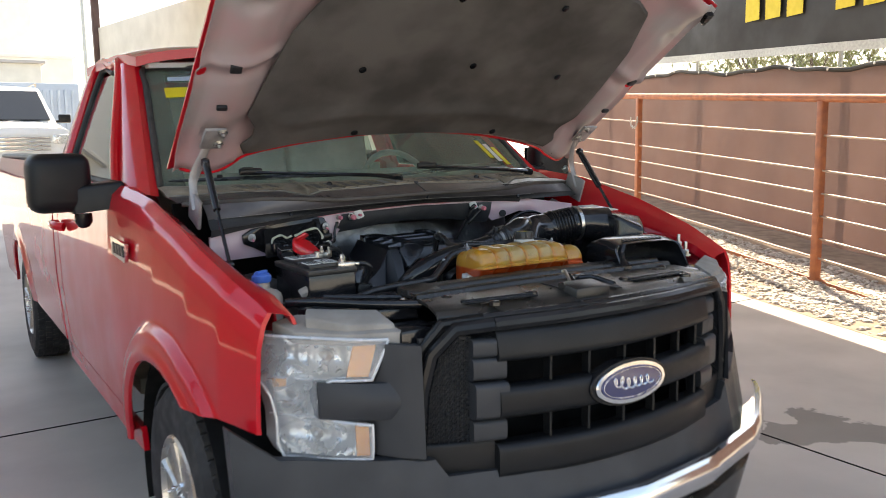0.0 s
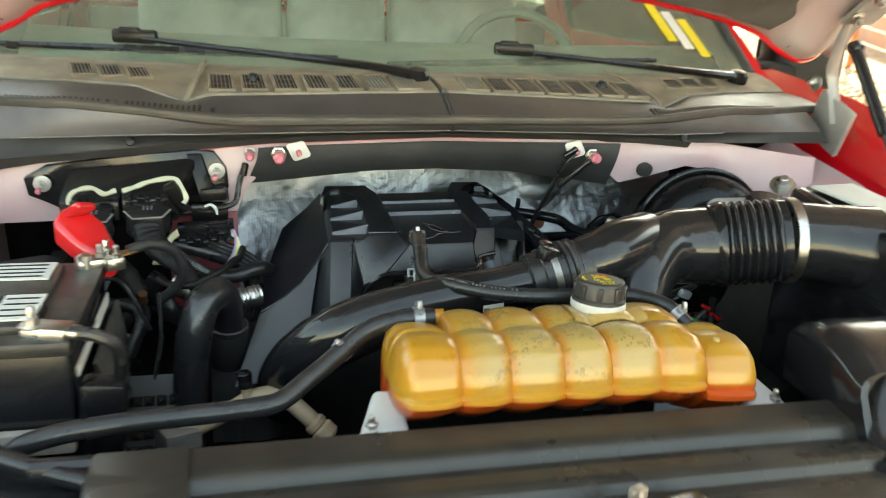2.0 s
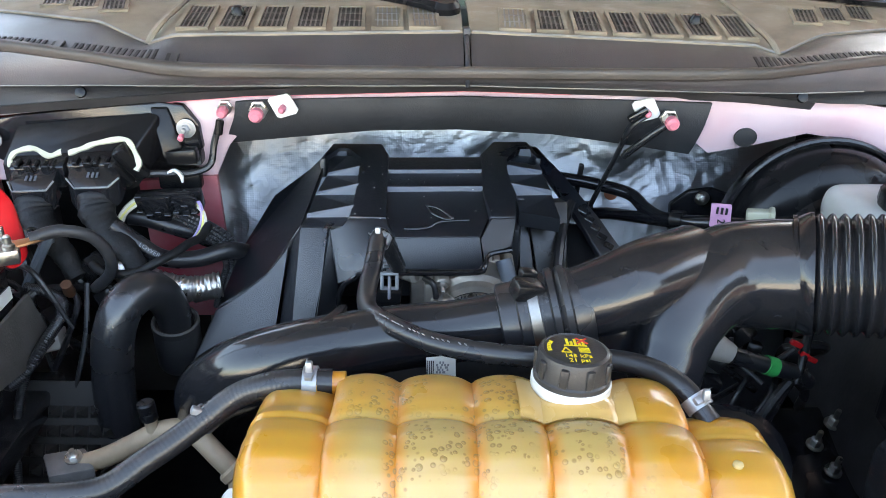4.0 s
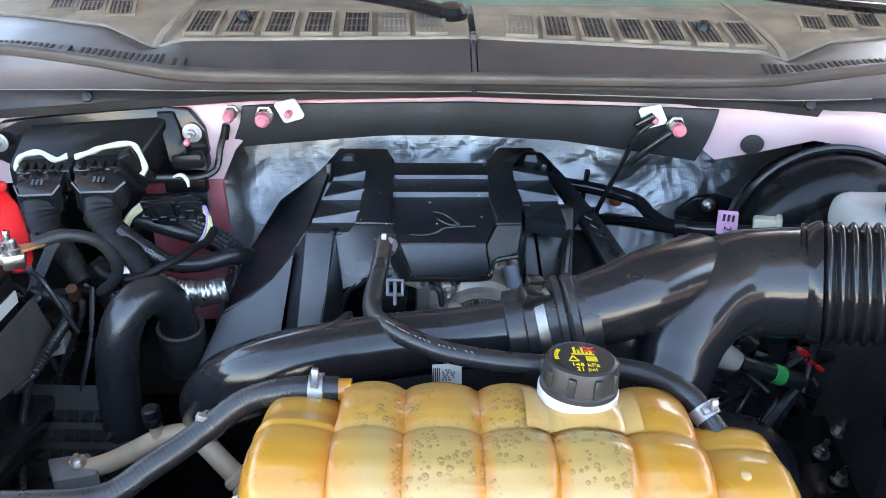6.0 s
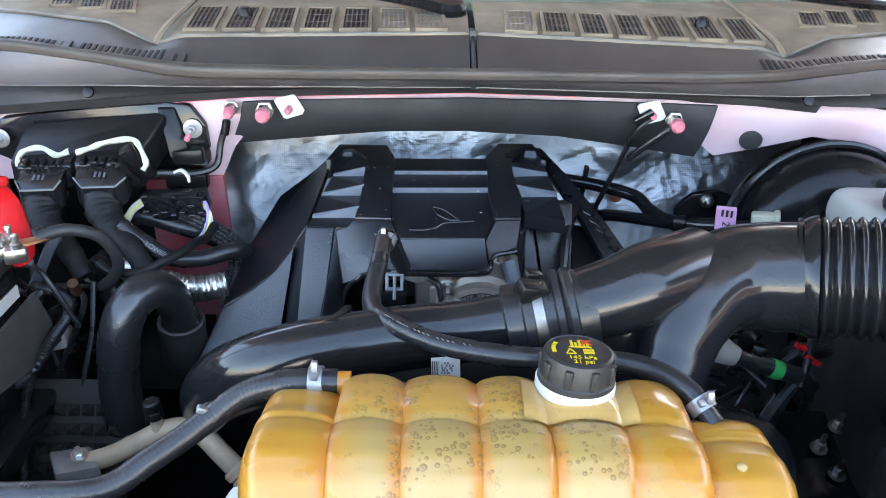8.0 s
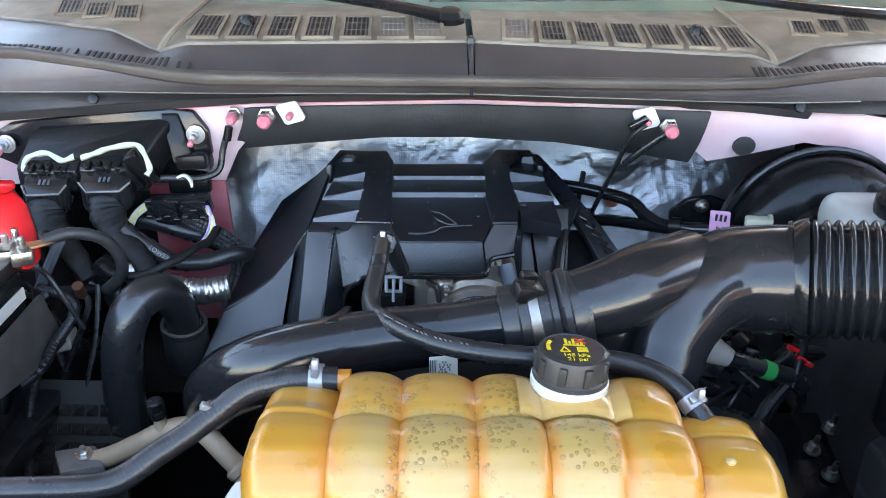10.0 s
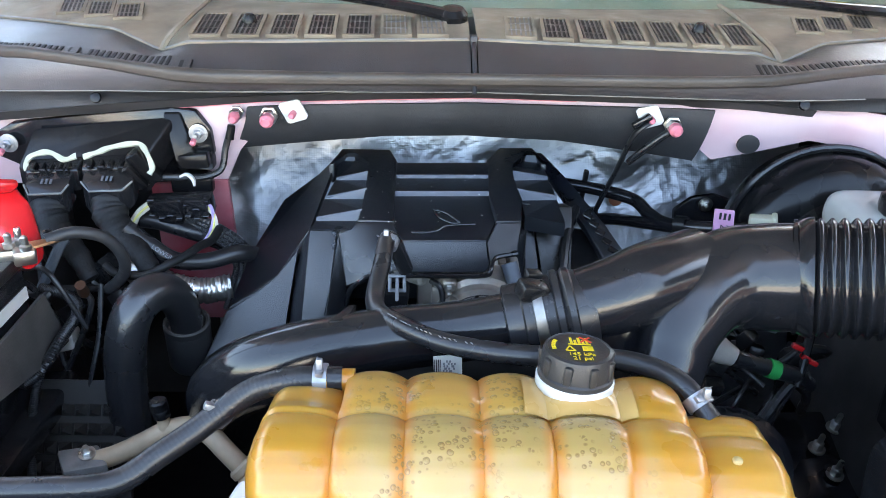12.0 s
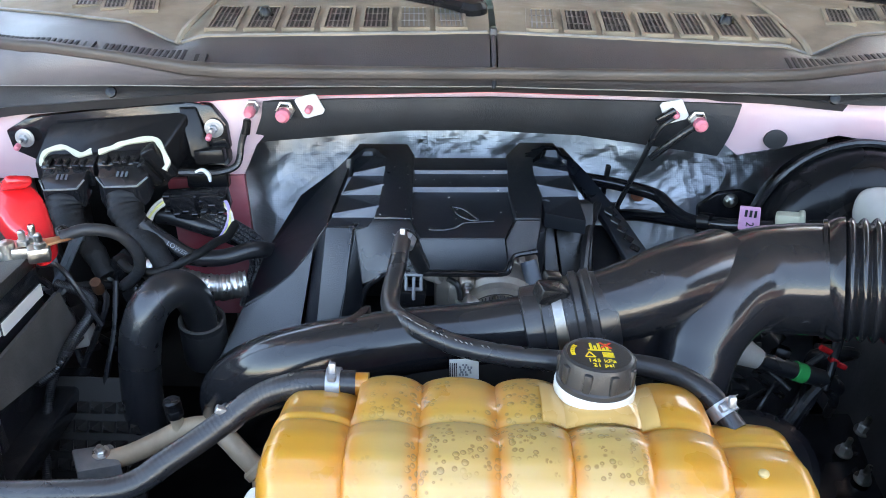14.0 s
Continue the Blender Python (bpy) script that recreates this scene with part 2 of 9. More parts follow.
CHARGE = mat("dull black charge hose rubber", (0.022, 0.022, 0.024), 0.26, 0, 0.3, 10, 0.1, 400, spec=0.8)
DRUM = mat("black painted steel drum", (0.008, 0.008, 0.009), 0.26, 0, 0.2, 10, 0.06, 300, spec=0.2, coat=0.12)
SLEEVE = mat("crimped silver sleeve", (0.78, 0.76, 0.72), 0.3, 1.0, 0.2, 60, 0.3, 400)
BLOCKM = mat("dull machined aluminium", (0.27, 0.255, 0.24), 0.5, 0.5, 0.3, 40, 0.3, 400)
# the film stands in for pale reflections on the windscreen
WSGLASS = glass("dusty greenish windscreen glass, light-veiled", (0.80, 0.90, 0.84), film=0.16)
SIDEGLASS = glass("side window glass", (0.75, 0.82, 0.78))
# aged haze, thickened so that the lamp looks brighter
LENS = glass("slightly hazed lamp lens", (0.95, 0.96, 0.97), 0.02, film=0.24, dirt=(0.80, 0.82, 0.83))
BLUEBOX = mat("blue grey painted steel", (0.4, 0.47, 0.55), 0.6, 0, 0.1, 3, 0.1, 60)


def tank_material():
    """Yellowed translucent tank plastic; condensation drops on the inside in patches."""
    m = mat("amber translucent tank plastic", (0.43, 0.200, 0.022), 0.3, 0, 0, 12, 0.08, 120, coat=0.4, col2=(0.44, 0.228, 0.034))
    n, l = m.node_tree.nodes, m.node_tree.links.new
    b = n["Principled BSDF"]
    b.inputs["Subsurface Weight"].default_value = 0.35
    b.inputs["Subsurface Radius"].default_value = (0.03, 0.016, 0.004)
    b.inputs["Subsurface Scale"].default_value = 0.6
    base = b.inputs["Base Color"].links[0].from_socket
    co = n.new("ShaderNodeTexCoord").outputs["Object"]
    drops = n.new("ShaderNodeTexVoronoi")
    drops.inputs["Scale"].default_value = 165
    l(co, drops.inputs["Vector"])
    ring = n.new("ShaderNodeMapRange")
    ring.inputs[1].default_value, ring.inputs[2].default_value, ring.inputs[3].default_value, ring.inputs[4].default_value = 0.0, 0.14, 1, 0.0
    # each drop has a radius of its own; its rim is darker than its middle
    size = n.new("ShaderNodeMapRange")
    size.inputs[3].default_value, size.inputs[4].default_value = 0.12, 0.46
    tone = n.new("ShaderNodeSeparateColor")
    l(drops.outputs["Color"], tone.inputs[0]), l(tone.outputs[0], size.inputs[0])
    gap, off = n.new("ShaderNodeMath"), n.new("ShaderNodeMath")
    gap.operation, off.operation = "SUBTRACT", "ABSOLUTE"
    l(drops.outputs["Distance"], gap.inputs[0]), l(size.outputs[0], gap.inputs[1])
    # inside the rim the drop keeps part of its tone
    inside = n.new("ShaderNodeMath")
    inside.operation, inside.inputs[1].default_value = "MAXIMUM", -0.085
    l(gap.outputs[0], inside.inputs[0]), l(inside.outputs[0], off.inputs[0]), l(off.outputs[0], ring.inputs[0])
    pick = n.new("ShaderNodeTexNoise")
    pick.inputs["Scale"].default_value, pick.inputs["Detail"].default_value = 20, 2
    l(co, pick.inputs["Vector"])
    where = n.new("ShaderNodeMapRange")
    where.inputs[1].default_value, where.inputs[2].default_value = 0.45, 0.50
    l(pick.outputs[0], where.inputs[0])
    sep = n.new("ShaderNodeSeparateXYZ")
    l(co, sep.inputs[0])
    # only the middle lobes carry drops, on their upper faces
    mid = n.new("ShaderNodeMapRange")
    mid.inputs[1].default_value, mid.inputs[2].default_value = 0.125, 0.095
    away = n.new("ShaderNodeMath")
    away.operation = "ABSOLUTE"
    l(sep.outputs[0], away.inputs[0]), l(away.outputs[0], mid.inputs[0])
    high = n.new("ShaderNodeMapRange")
    high.inputs[1].default_value, high.inputs[2].default_value = 1.150, 1.175
    l(sep.outputs[2], high.inputs[0])
    a, c, d = (n.new("ShaderNodeMath") for _ in range(3))
    for q in (a, c, d):
        q.operation = "MULTIPLY"
    l(mid.outputs[0], a.inputs[0]), l(high.outputs[0], a.inputs[1])
    # the front row of lobes is paler on top, the back row hardly
    row, front_pale = n.new("ShaderNodeMapRange"), n.new("ShaderNodeMath")
    row.inputs[1].default_value, row.inputs[2].default_value, row.inputs[3].default_value = 0.262, 0.248, 0.3
    front_pale.operation = "MULTIPLY"
    l(sep.outputs[1], row.inputs[0]), l(row.outputs[0], front_pale.inputs[0]), l(a.outputs[0], front_pale.inputs[1])
    pale = n.new("ShaderNodeMix")
    pale.data_type = "RGBA"
    pale.inputs[7].default_value = (0.39, 0.262, 0.09, 1)
    l(front_pale.outputs[0], pale.inputs[0]), l(base, pale.inputs[6])
    l(a.outputs[0], c.inputs[0]), l(where.outputs[0], c.inputs[1])
    l(c.outputs[0], d.inputs[0]), l(ring.outputs[0], d.inputs[1])
    # light lost in the grooves between the lobes is painted as orange bands
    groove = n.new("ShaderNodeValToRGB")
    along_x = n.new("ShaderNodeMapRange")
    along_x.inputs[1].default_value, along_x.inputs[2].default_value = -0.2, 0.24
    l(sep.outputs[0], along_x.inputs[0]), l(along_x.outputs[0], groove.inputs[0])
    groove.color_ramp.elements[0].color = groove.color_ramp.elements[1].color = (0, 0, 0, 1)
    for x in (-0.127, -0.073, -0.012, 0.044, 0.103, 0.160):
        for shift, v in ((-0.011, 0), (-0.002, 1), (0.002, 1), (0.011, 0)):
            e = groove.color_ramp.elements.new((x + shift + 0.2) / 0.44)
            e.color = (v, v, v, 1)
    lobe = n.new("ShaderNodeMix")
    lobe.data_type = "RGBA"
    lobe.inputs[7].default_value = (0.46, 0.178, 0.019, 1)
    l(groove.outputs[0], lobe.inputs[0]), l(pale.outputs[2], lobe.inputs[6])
    # orange-red coolant stands in the lowest part
    level = n.new("ShaderNodeMapRange")
    level.inputs[1].default_value, level.inputs[2].default_value = 1.146, 1.140
    l(sep.outputs[2], level.inputs[0])
    wet = n.new("ShaderNodeMix")
    wet.data_type = "RGBA"
    wet.inputs[7].default_value = (0.42, 0.06, 0.012, 1)
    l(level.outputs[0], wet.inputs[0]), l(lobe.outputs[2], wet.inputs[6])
    dark = n.new("ShaderNodeMix")
    dark.data_type = "RGBA"
    dark.inputs[7].default_value = (0.225, 0.135, 0.04, 1)
    l(d.outputs[0], dark.inputs[0]), l(wet.outputs[2], dark.inputs[6]), l(dark.outputs[2], b.inputs["Base Color"])
    # each drop stands proud of the wall
    swell, lift, bead = n.new("ShaderNodeMapRange"), n.new("ShaderNodeMath"), n.new("ShaderNodeBump")
    swell.inputs[1].default_value, swell.inputs[2].default_value, swell.inputs[3].default_value, swell.inputs[4].default_value = -0.25, 0.0, 1, 0
    lift.operation = "MULTIPLY"
    bead.inputs["Strength"].default_value, bead.inputs["Distance"].default_value = 0.5, 0.0012
    l(gap.outputs[0], swell.inputs[0]), l(swell.outputs[0], lift.inputs[0]), l(c.outputs[0], lift.inputs[1]), l(lift.outputs[0], bead.inputs["Height"])
    l(b.inputs["Normal"].links[0].from_socket, bead.inputs["Normal"]), l(bead.outputs[0], b.inputs["Normal"])
    return m


def foil_material():
    """Woven aluminium foil: fine square weave under sharp irregular creases."""
    m = mat("crinkled silver heat shield foil", (0.385, 0.39, 0.405), 0.36, 1.0, 0.4, 7, 0, 300)
    n, l = m.node_tree.nodes, m.node_tree.links.new
    co = n.new("ShaderNodeTexCoord").outputs["Object"]
    warp = n.new("ShaderNodeTexNoise")
    warp.inputs["Scale"].default_value, warp.inputs["Detail"].default_value = 9, 2
    bend = n.new("ShaderNodeVectorMath")
    bend.operation = "MULTIPLY_ADD"
    bend.inputs[1].default_value = (0.06, 0.06, 0.06)
    l(co, warp.inputs["Vector"]), l(warp.outputs["Color"], bend.inputs[0]), l(co, bend.inputs[2])
    last = None
    for scale, stretch, strength, depth in ((13, (0.6, 1, 1.5), 0.16, 0.006), (44, (1.5, 1, 0.6), 0.50, 0.002), (105, (0.5, 1, 1.6), 0.36, 0.001)):
        mp = n.new("ShaderNodeMapping")
        mp.inputs["Scale"].default_value, mp.inputs["Rotation"].default_value = stretch, (0, radians(28), 0)
        fold = n.new("ShaderNodeTexVoronoi")
        fold.feature, fold.inputs["Scale"].default_value = "F1", scale
        bp = n.new("ShaderNodeBump")
        bp.inputs["Strength"].default_value, bp.inputs["Distance"].default_value = strength, depth
        l(bend.outputs[0], mp.inputs["Vector"]), l(mp.outputs[0], fold.inputs["Vector"]), l(fold.outputs["Distance"], bp.inputs["Height"])
        if last:
            l(last.outputs[0], bp.inputs["Normal"])
        last = bp
    for way in ("X", "Z"):
        weave = n.new("ShaderNodeTexWave")
        weave.bands_direction, weave.inputs["Scale"].default_value, weave.inputs["Distortion"].default_value = way, 105, 1.2
        bp = n.new("ShaderNodeBump")
        bp.inputs["Strength"].default_value, bp.inputs["Distance"].default_value = 0.055, 0.001
        l(co, weave.inputs["Vector"]), l(weave.outputs["Fac"], bp.inputs["Height"]), l(last.outputs[0], bp.inputs["Normal"])
        last = bp
    l(last.outputs[0], n["Principled BSDF"].inputs["Normal"])
    return m


def concrete_material():
    m = mat("smooth stained concrete", (0.54, 0.485, 0.43), 0.5, 0, 0, 1.1, 0.25, 80, col2=(0.43, 0.385, 0.34))
    n, l = m.node_tree.nodes, m.node_tree.links.new
    b = n["Principled BSDF"]
    base, rough = b.inputs["Base Color"].links[0].from_socket, b.inputs["Roughness"].links[0].from_socket
    co = n.new("ShaderNodeTexCoord").outputs["Object"]
    # a wet patch beside the truck
    wob = n.new("ShaderNodeTexNoise")
    wob.inputs["Scale"].default_value, wob.inputs["Detail"].default_value = 3.2, 5
    l(co, wob.inputs["Vector"])
    mp = n.new("ShaderNodeMapping")
    mp.vector_type = "TEXTURE"
    mp.inputs["Location"].default_value, mp.inputs["Rotation"].default_value, mp.inputs["Scale"].default_value = (2.2, 0.62, 0), (0, 0, radians(-28)), (0.85, 0.30, 1)
    l(co, mp.inputs["Vector"])
    ln = n.new("ShaderNodeVectorMath")
    ln.operation = "LENGTH"
    l(mp.outputs[0], ln.inputs[0])
    add = n.new("ShaderNodeMath")
    add.operation = "ADD"
    wm = n.new("ShaderNodeMath")
    wm.operation, wm.inputs[1].default_value = "MULTIPLY", 2.6
    l(wob.outputs[0], wm.inputs[0]), l(ln.outputs["Value"], add.inputs[0]), l(wm.outputs[0], add.inputs[1])
    wet = n.new("ShaderNodeMapRange")
    wet.inputs[1].default_value, wet.inputs[2].default_value, wet.inputs[3].default_value, wet.inputs[4].default_value = 1.9, 1.96, 0.75, 0
    l(add.outputs[0], wet.inputs[0])
    mx = n.new("ShaderNodeMix")
    mx.data_type = "RGBA"
    mx.inputs[7].default_value = (0.09, 0.08, 0.07, 1)
    l(wet.outputs[0], mx.inputs[0]), l(base, mx.inputs[6]), l(mx.outputs[2], b.inputs["Base Color"])
    return m


def screen_material():
    """Brown woven windscreen cloth that lets some light through."""
    m = mat("brown woven screen cloth", (0.165, 0.115, 0.10), 0.8, 0, 0.15, 1.5, 0.5, 160)
    n, l = m.node_tree.nodes, m.node_tree.links.new
    tr, mx = n.new("ShaderNodeBsdfTranslucent"), n.new("ShaderNodeMixShader")
    tr.inputs[0].default_value = (0.19, 0.115, 0.10, 1)
    mx.inputs[0].default_value = 0.45
    l(n["Principled BSDF"].outputs[0], mx.inputs[1]), l(tr.outputs[0], mx.inputs[2]), l(mx.outputs[0], n["Material Output"].inputs[0])
    return m


TANK, FOIL, CONCRETE, SCREEN = tank_material(), foil_material(), concrete_material(), screen_material()

# ---- building blocks ----
def finish(name, bm, material, smooth=35):
    bmesh.ops.recalc_face_normals(bm, faces=bm.faces)
    me = bpy.data.meshes.new(name)
    bm.to_mesh(me)
    bm.free()
    me.materials.append(material)
    if smooth:
        me.set_sharp_from_angle(angle=radians(smooth))
        for p in me.polygons:
            p.use_smooth = True
    return me


def part(name, bm, material, parent, label="", smooth=35):
    ob = new(name, finish(name, bm, material, smooth))
    ob.parent = parent
    if label:
        ob["label"] = label
    return ob


def thing(name, label, category, at=(0, 0, 0), group="", kind=""):
    ob = new(name)
    ob.location = at
    ob.empty_display_size = 0.1
    return tagged(ob, label, category, group, kind)


def unit(name, bm, material, label, category, group="", smooth=35):
    """A component that can be lifted out: a thing of its own."""
    return tagged(part(name, bm, material, None, label, smooth), label, category, group)


def B():
    return bmesh.new()


def box(bm, c, s, rot=(0, 0, 0), bevel=0.0, seg=2, taper=1.0):
    """A box at c of size s, turned by rot degrees, its edges rounded; taper narrows its top."""
    r = bmesh.ops.create_cube(bm, size=1.0)
    vs = r["verts"]
    for v in vs:
        k = taper if v.co.z > 0 else 1
        v.co = Vector((v.co.x * s[0] * k, v.co.y * s[1] * k, v.co.z * s[2]))
    if bevel:
        es = list({e for v in vs for e in v.link_edges})
        r = bmesh.ops.bevel(bm, geom=es, offset=bevel, segments=seg, affect="EDGES", profile=0.5)
        vs = list({v for f in r["faces"] for v in f.verts} | {v for v in vs if v.is_valid})
        vs = [v for v in vs if v.is_valid]
    bmesh.ops.transform(bm, matrix=pose(*c, *rot), verts=vs)
    return bm


def slab(bm, top, depth, bevel=0.0, seg=2, way=(0, 0, -1)):
    """A solid whose upper face is the polygon top, carried along way by depth."""
    w = Vector(way) * depth
    a = [bm.verts.new(p) for p in top]
    b = [bm.verts.new(Vector(p) + w) for p in top]
    n = len(top)
    f = [bm.faces.new(a), bm.faces.new(b[::-1])]
    for i in range(n):
        f.append(bm.faces.new((a[i], b[i], b[(i + 1) % n], a[(i + 1) % n])))
    if bevel:
        es = [e for e in f[0].edges] + [e for q in f[2:] for e in q.edges if (e.verts[0] in a) != (e.verts[1] in a)]
        bmesh.ops.bevel(bm, geom=list(set(es)), offset=bevel, segments=seg, affect="EDGES", profile=0.5)
    return bm


def smooth_line(pts, n=8):
    """Catmull-Rom through the points."""
    p = [Vector(q) for q in pts]
    p = [2 * p[0] - p[1]] + p + [2 * p[-1] - p[-2]]
    out = []
    for i in range(1, len(p) - 2):
        for k in range(n):
            t = k / n
            out.append(0.5 * (2 * p[i] + (p[i + 1] - p[i - 1]) * t + (2 * p[i - 1] - 5 * p[i] + 4 * p[i + 1] - p[i + 2]) * t * t + (3 * p[i] - p[i - 1] - 3 * p[i + 1] + p[i + 2]) * t ** 3))
    return out + [p[-2]]


def tube(bm, pts, r, seg=14, n=8, curve=True, radius=None, flat=1.0, caps=True):
    """A round bar along the points. r: one radius or one for each point; radius(s): a factor by length; flat: how tall against wide."""
    line = smooth_line(pts, n) if curve else [Vector(q) for q in pts]
    rs = list(r) if isinstance(r, (list, tuple)) else [r] * len(pts)
    if curve:
        rs = [rs[min(i // n, len(rs) - 1)] + (rs[min(i // n + 1, len(rs) - 1)] - rs[min(i // n, len(rs) - 1)]) * (i % n) / n for i in range(len(line))]
    t = (line[1] - line[0]).normalized()
    up = Vector((0, 0, 1)) if abs(t.z) < 0.9 else Vector((0, 1, 0))
    side = t.cross(up).normalized()
    rings, s = [], 0.0
    for i, c in enumerate(line):
        t = (line[min(i + 1, len(line) - 1)] - line[max(i - 1, 0)]).normalized()
        side = (side - t * side.dot(t)).normalized()
        up = side.cross(t)
        s += (c - line[i - 1]).length if i else 0
        k = rs[i] * (radius(s) if radius else 1)
        rings.append([bm.verts.new(c + side * (k * math.cos(a)) + up * (k * flat * math.sin(a))) for a in (2 * math.pi * j / seg for j in range(seg))])
    for a, b in zip(rings, rings[1:]):
        for j in range(seg):
            bm.faces.new((a[j], a[(j + 1) % seg], b[(j + 1) % seg], b[j]))
    if caps:
        bm.faces.new(rings[0][::-1]), bm.faces.new(rings[-1])
    return bm


def lathe(bm, profile, m, seg=24, lobes=0, lobe=0.0):
    """A turned solid: profile of (radius, height) along the local z of the pose m."""
    rings = []
    for r, z in profile:
        ring = []
        for j in range(seg):
            a = 2 * math.pi * j / seg
            k = r * (1 + (lobe * math.cos(lobes * a) if lobes else 0))
            ring.append(bm.verts.new(m @ Vector((k * math.cos(a), k * math.sin(a), z))))
        rings.append(ring)
    for a, b in zip(rings, rings[1:]):
        for j in range(seg):
            bm.faces.new((a[j], a[(j + 1) % seg], b[(j + 1) % seg], b[j]))
    bm.faces.new(rings[0][::-1]), bm.faces.new(rings[-1])
    return bm


def grid(bm, nu, nv, f, thick=0.0, way=(0, 0, -1)):
    """A sheet f(u, v), u and v from 0 to 1; with thick it is a closed shell."""
    def layer(off):
        return [[bm.verts.new(Vector(f(i / nu, j / nv)) + off) for j in range(nv + 1)] for i in range(nu + 1)]
    a = layer(Vector((0, 0, 0)))
    for i in range(nu):
        for j in range(nv):
            bm.faces.new((a[i][j], a[i + 1][j], a[i + 1][j + 1], a[i][j + 1]))
    if thick:
        b = layer(Vector(way) * thick)
        for i in range(nu):
            for j in range(nv):
                bm.faces.new((b[i][j], b[i][j + 1], b[i + 1][j + 1], b[i + 1][j]))
        rim = [(i, 0) for i in range(nu)] + [(nu, j) for j in range(nv)] + [(i, nv) for i in range(nu, 0, -1)] + [(0, j) for j in range(nv, 0, -1)]
        for (i, j), (k, q) in zip(rim, rim[1:] + rim[:1]):
            bm.faces.new((a[i][j], b[i][j], b[k][q], a[k][q]))
    return bm


def axis(c, way):
    """A pose at c whose z points along way."""
    return Matrix.Translation(c) @ Vector(way).normalized().to_track_quat("Z", "Y").to_matrix().to_4x4()


def bolt(bm, c, way=(0, 0, 1), r=0.008, h=0.012):
    m = axis(c, way)
    lathe(bm, [(r * 1.5, 0), (r * 1.5, h * 0.15)], m, 16)
    lathe(bm, [(r, h * 0.15), (r, h * 0.7), (r * 0.8, h * 0.8)], m, 6)
    lathe(bm, [(r * 0.5, h * 0.8), (r * 0.5, h * 1.6), (r * 0.4, h * 1.7)], m, 10)
    return bm


def words(text, size, m, material, name, parent, depth=0.0006, label=""):
    """Raised lettering in the built-in font."""
    cu = bpy.data.curves.new(name, "FONT")
    cu.body, cu.size, cu.extrude, cu.align_x, cu.align_y = text, size, depth, "CENTER", "CENTER"
    ob = bpy.data.objects.new(name, cu)
    me = bpy.data.meshes.new_from_object(ob)
    bpy.data.objects.remove(ob), bpy.data.curves.remove(cu)
    me.transform(m)
    me.materials.append(material)
    o = new(name, me)
    o.parent = parent
    if label:
        o["label"] = label
    return o


def mix3(a, b, t):
    return tuple(p + (q - p) * t for p, q in zip(a, b))


def table(xs, ys, x):
    return float(np.interp(x, xs, ys))

# ---- the lot ----
AX, OUT = Vector((0.347, 0.938, 0)), Vector((0.938, -0.347, 0))
RISE = 0.057


def along(s, n, z):
    """A point of the fence's frame: s along it, n outwards from it, z over its sloping foot."""
    p = Vector((6.05, 3.0, 0)) + AX * s + OUT * n
    return (p.x, p.y, z + RISE * max(s, -2))


def lot(y):
    """Height of the ground, which rises gently behind the truck."""
    return 0.05 * max(y - 6.3, 0)


FENCE_TURN = math.degrees(math.atan2(AX.y, AX.x))
bm = B()
grid(bm, 120, 120, lambda u, v: ((u - 0.5) ** 3 * 1600 + (u - 0.5) * 60, (v - 0.5) ** 3 * 1600 + (v - 0.5) * 60, lot((v - 0.5) ** 3 * 1600 + (v - 0.5) * 60)))
ground = tagged(new("ground", finish("ground", bm, CONCRETE)), "smooth stained grey concrete slab with saw-cut joints", "ground", kind="structure")
for a, b in (((-6, 3.02), (6, 2.9)), ((-6, -2.6), (5, -2.7)), ((1.9, -6), (2.0, 6.2)), ((-2.6, -6), (-2.5, 6.2))):
    bm = B()
    d = (Vector(b) - Vector(a)).normalized() * 0.004
    slab(bm, [(a[0] - d.y, a[1] + d.x, 0.004), (a[0] + d.y, a[1] - d.x, 0.004), (b[0] + d.y, b[1] - d.x, 0.004), (b[0] - d.y, b[1] + d.x, 0.004)], 0.01)
    part("joint", bm, FLOORM, ground)

# unseen canopy inferred from the ground's shade; outline tuned to shape the light
bm = B()
s0, s1, n0, n1, z = -5.1, 3.2, -9.6, -0.15, 4.3
p = [along(s0, n1, 0), along(s1, n1, 0), along(s1, -5.2, 0), along(s1 + 6.0, -5.2, 0), along(s1 + 6.0, n0, 0), along(s0, n0, 0)]
slab(bm, [(q[0], q[1], z + 0.18) for q in p], 0.18)
ceiling = tagged(new("ceiling", finish("ceiling", bm, CANOPY)), "unseen grey steel canopy roof over the parking bay", "canopy", kind="structure")
for s, n in ((-4.9, -9.4),):
    bm = B()
    p = along(s, n, 0)
    box(bm, (p[0], p[1], 2.15), (0.15, 0.15, 4.3), (0, 0, FENCE_TURN), 0.01)
    tagged(new("column", finish("column", bm, BROWNCOL)), "brown painted square steel canopy column", "column", "canopy columns", "structure")

# unseen dark lane, added to cut the light bounced onto the grille
bm = B()
slab(bm, [(-40, -5.6, 0.006), (40, -5.6, 0.006), (40, -17, 0.006), (-40, -17, 0.006)], 0.004)
tagged(new("road", finish("road", bm, ASPHALT)), "unseen dark lane added to cut light bounced onto the front", "road", kind="structure")

# ribbed steel wall behind the truck
wall_a, wall_b = Vector((2.3, 19.0, 0)), Vector((4.0, 8.0, 0))
bm = B()
wd = (wall_b - wall_a)
wn_ = Vector((-wd.y, wd.x, 0)).normalized()
slab(bm, [(wall_a.x, wall_a.y, 4.2), (wall_b.x, wall_b.y, 4.2), (wall_b.x - wn_.x * 0.1, wall_b.y - wn_.y * 0.1, 4.2), (wall_a.x - wn_.x * 0.1, wall_a.y - wn_.y * 0.1, 4.2)], 4.2)
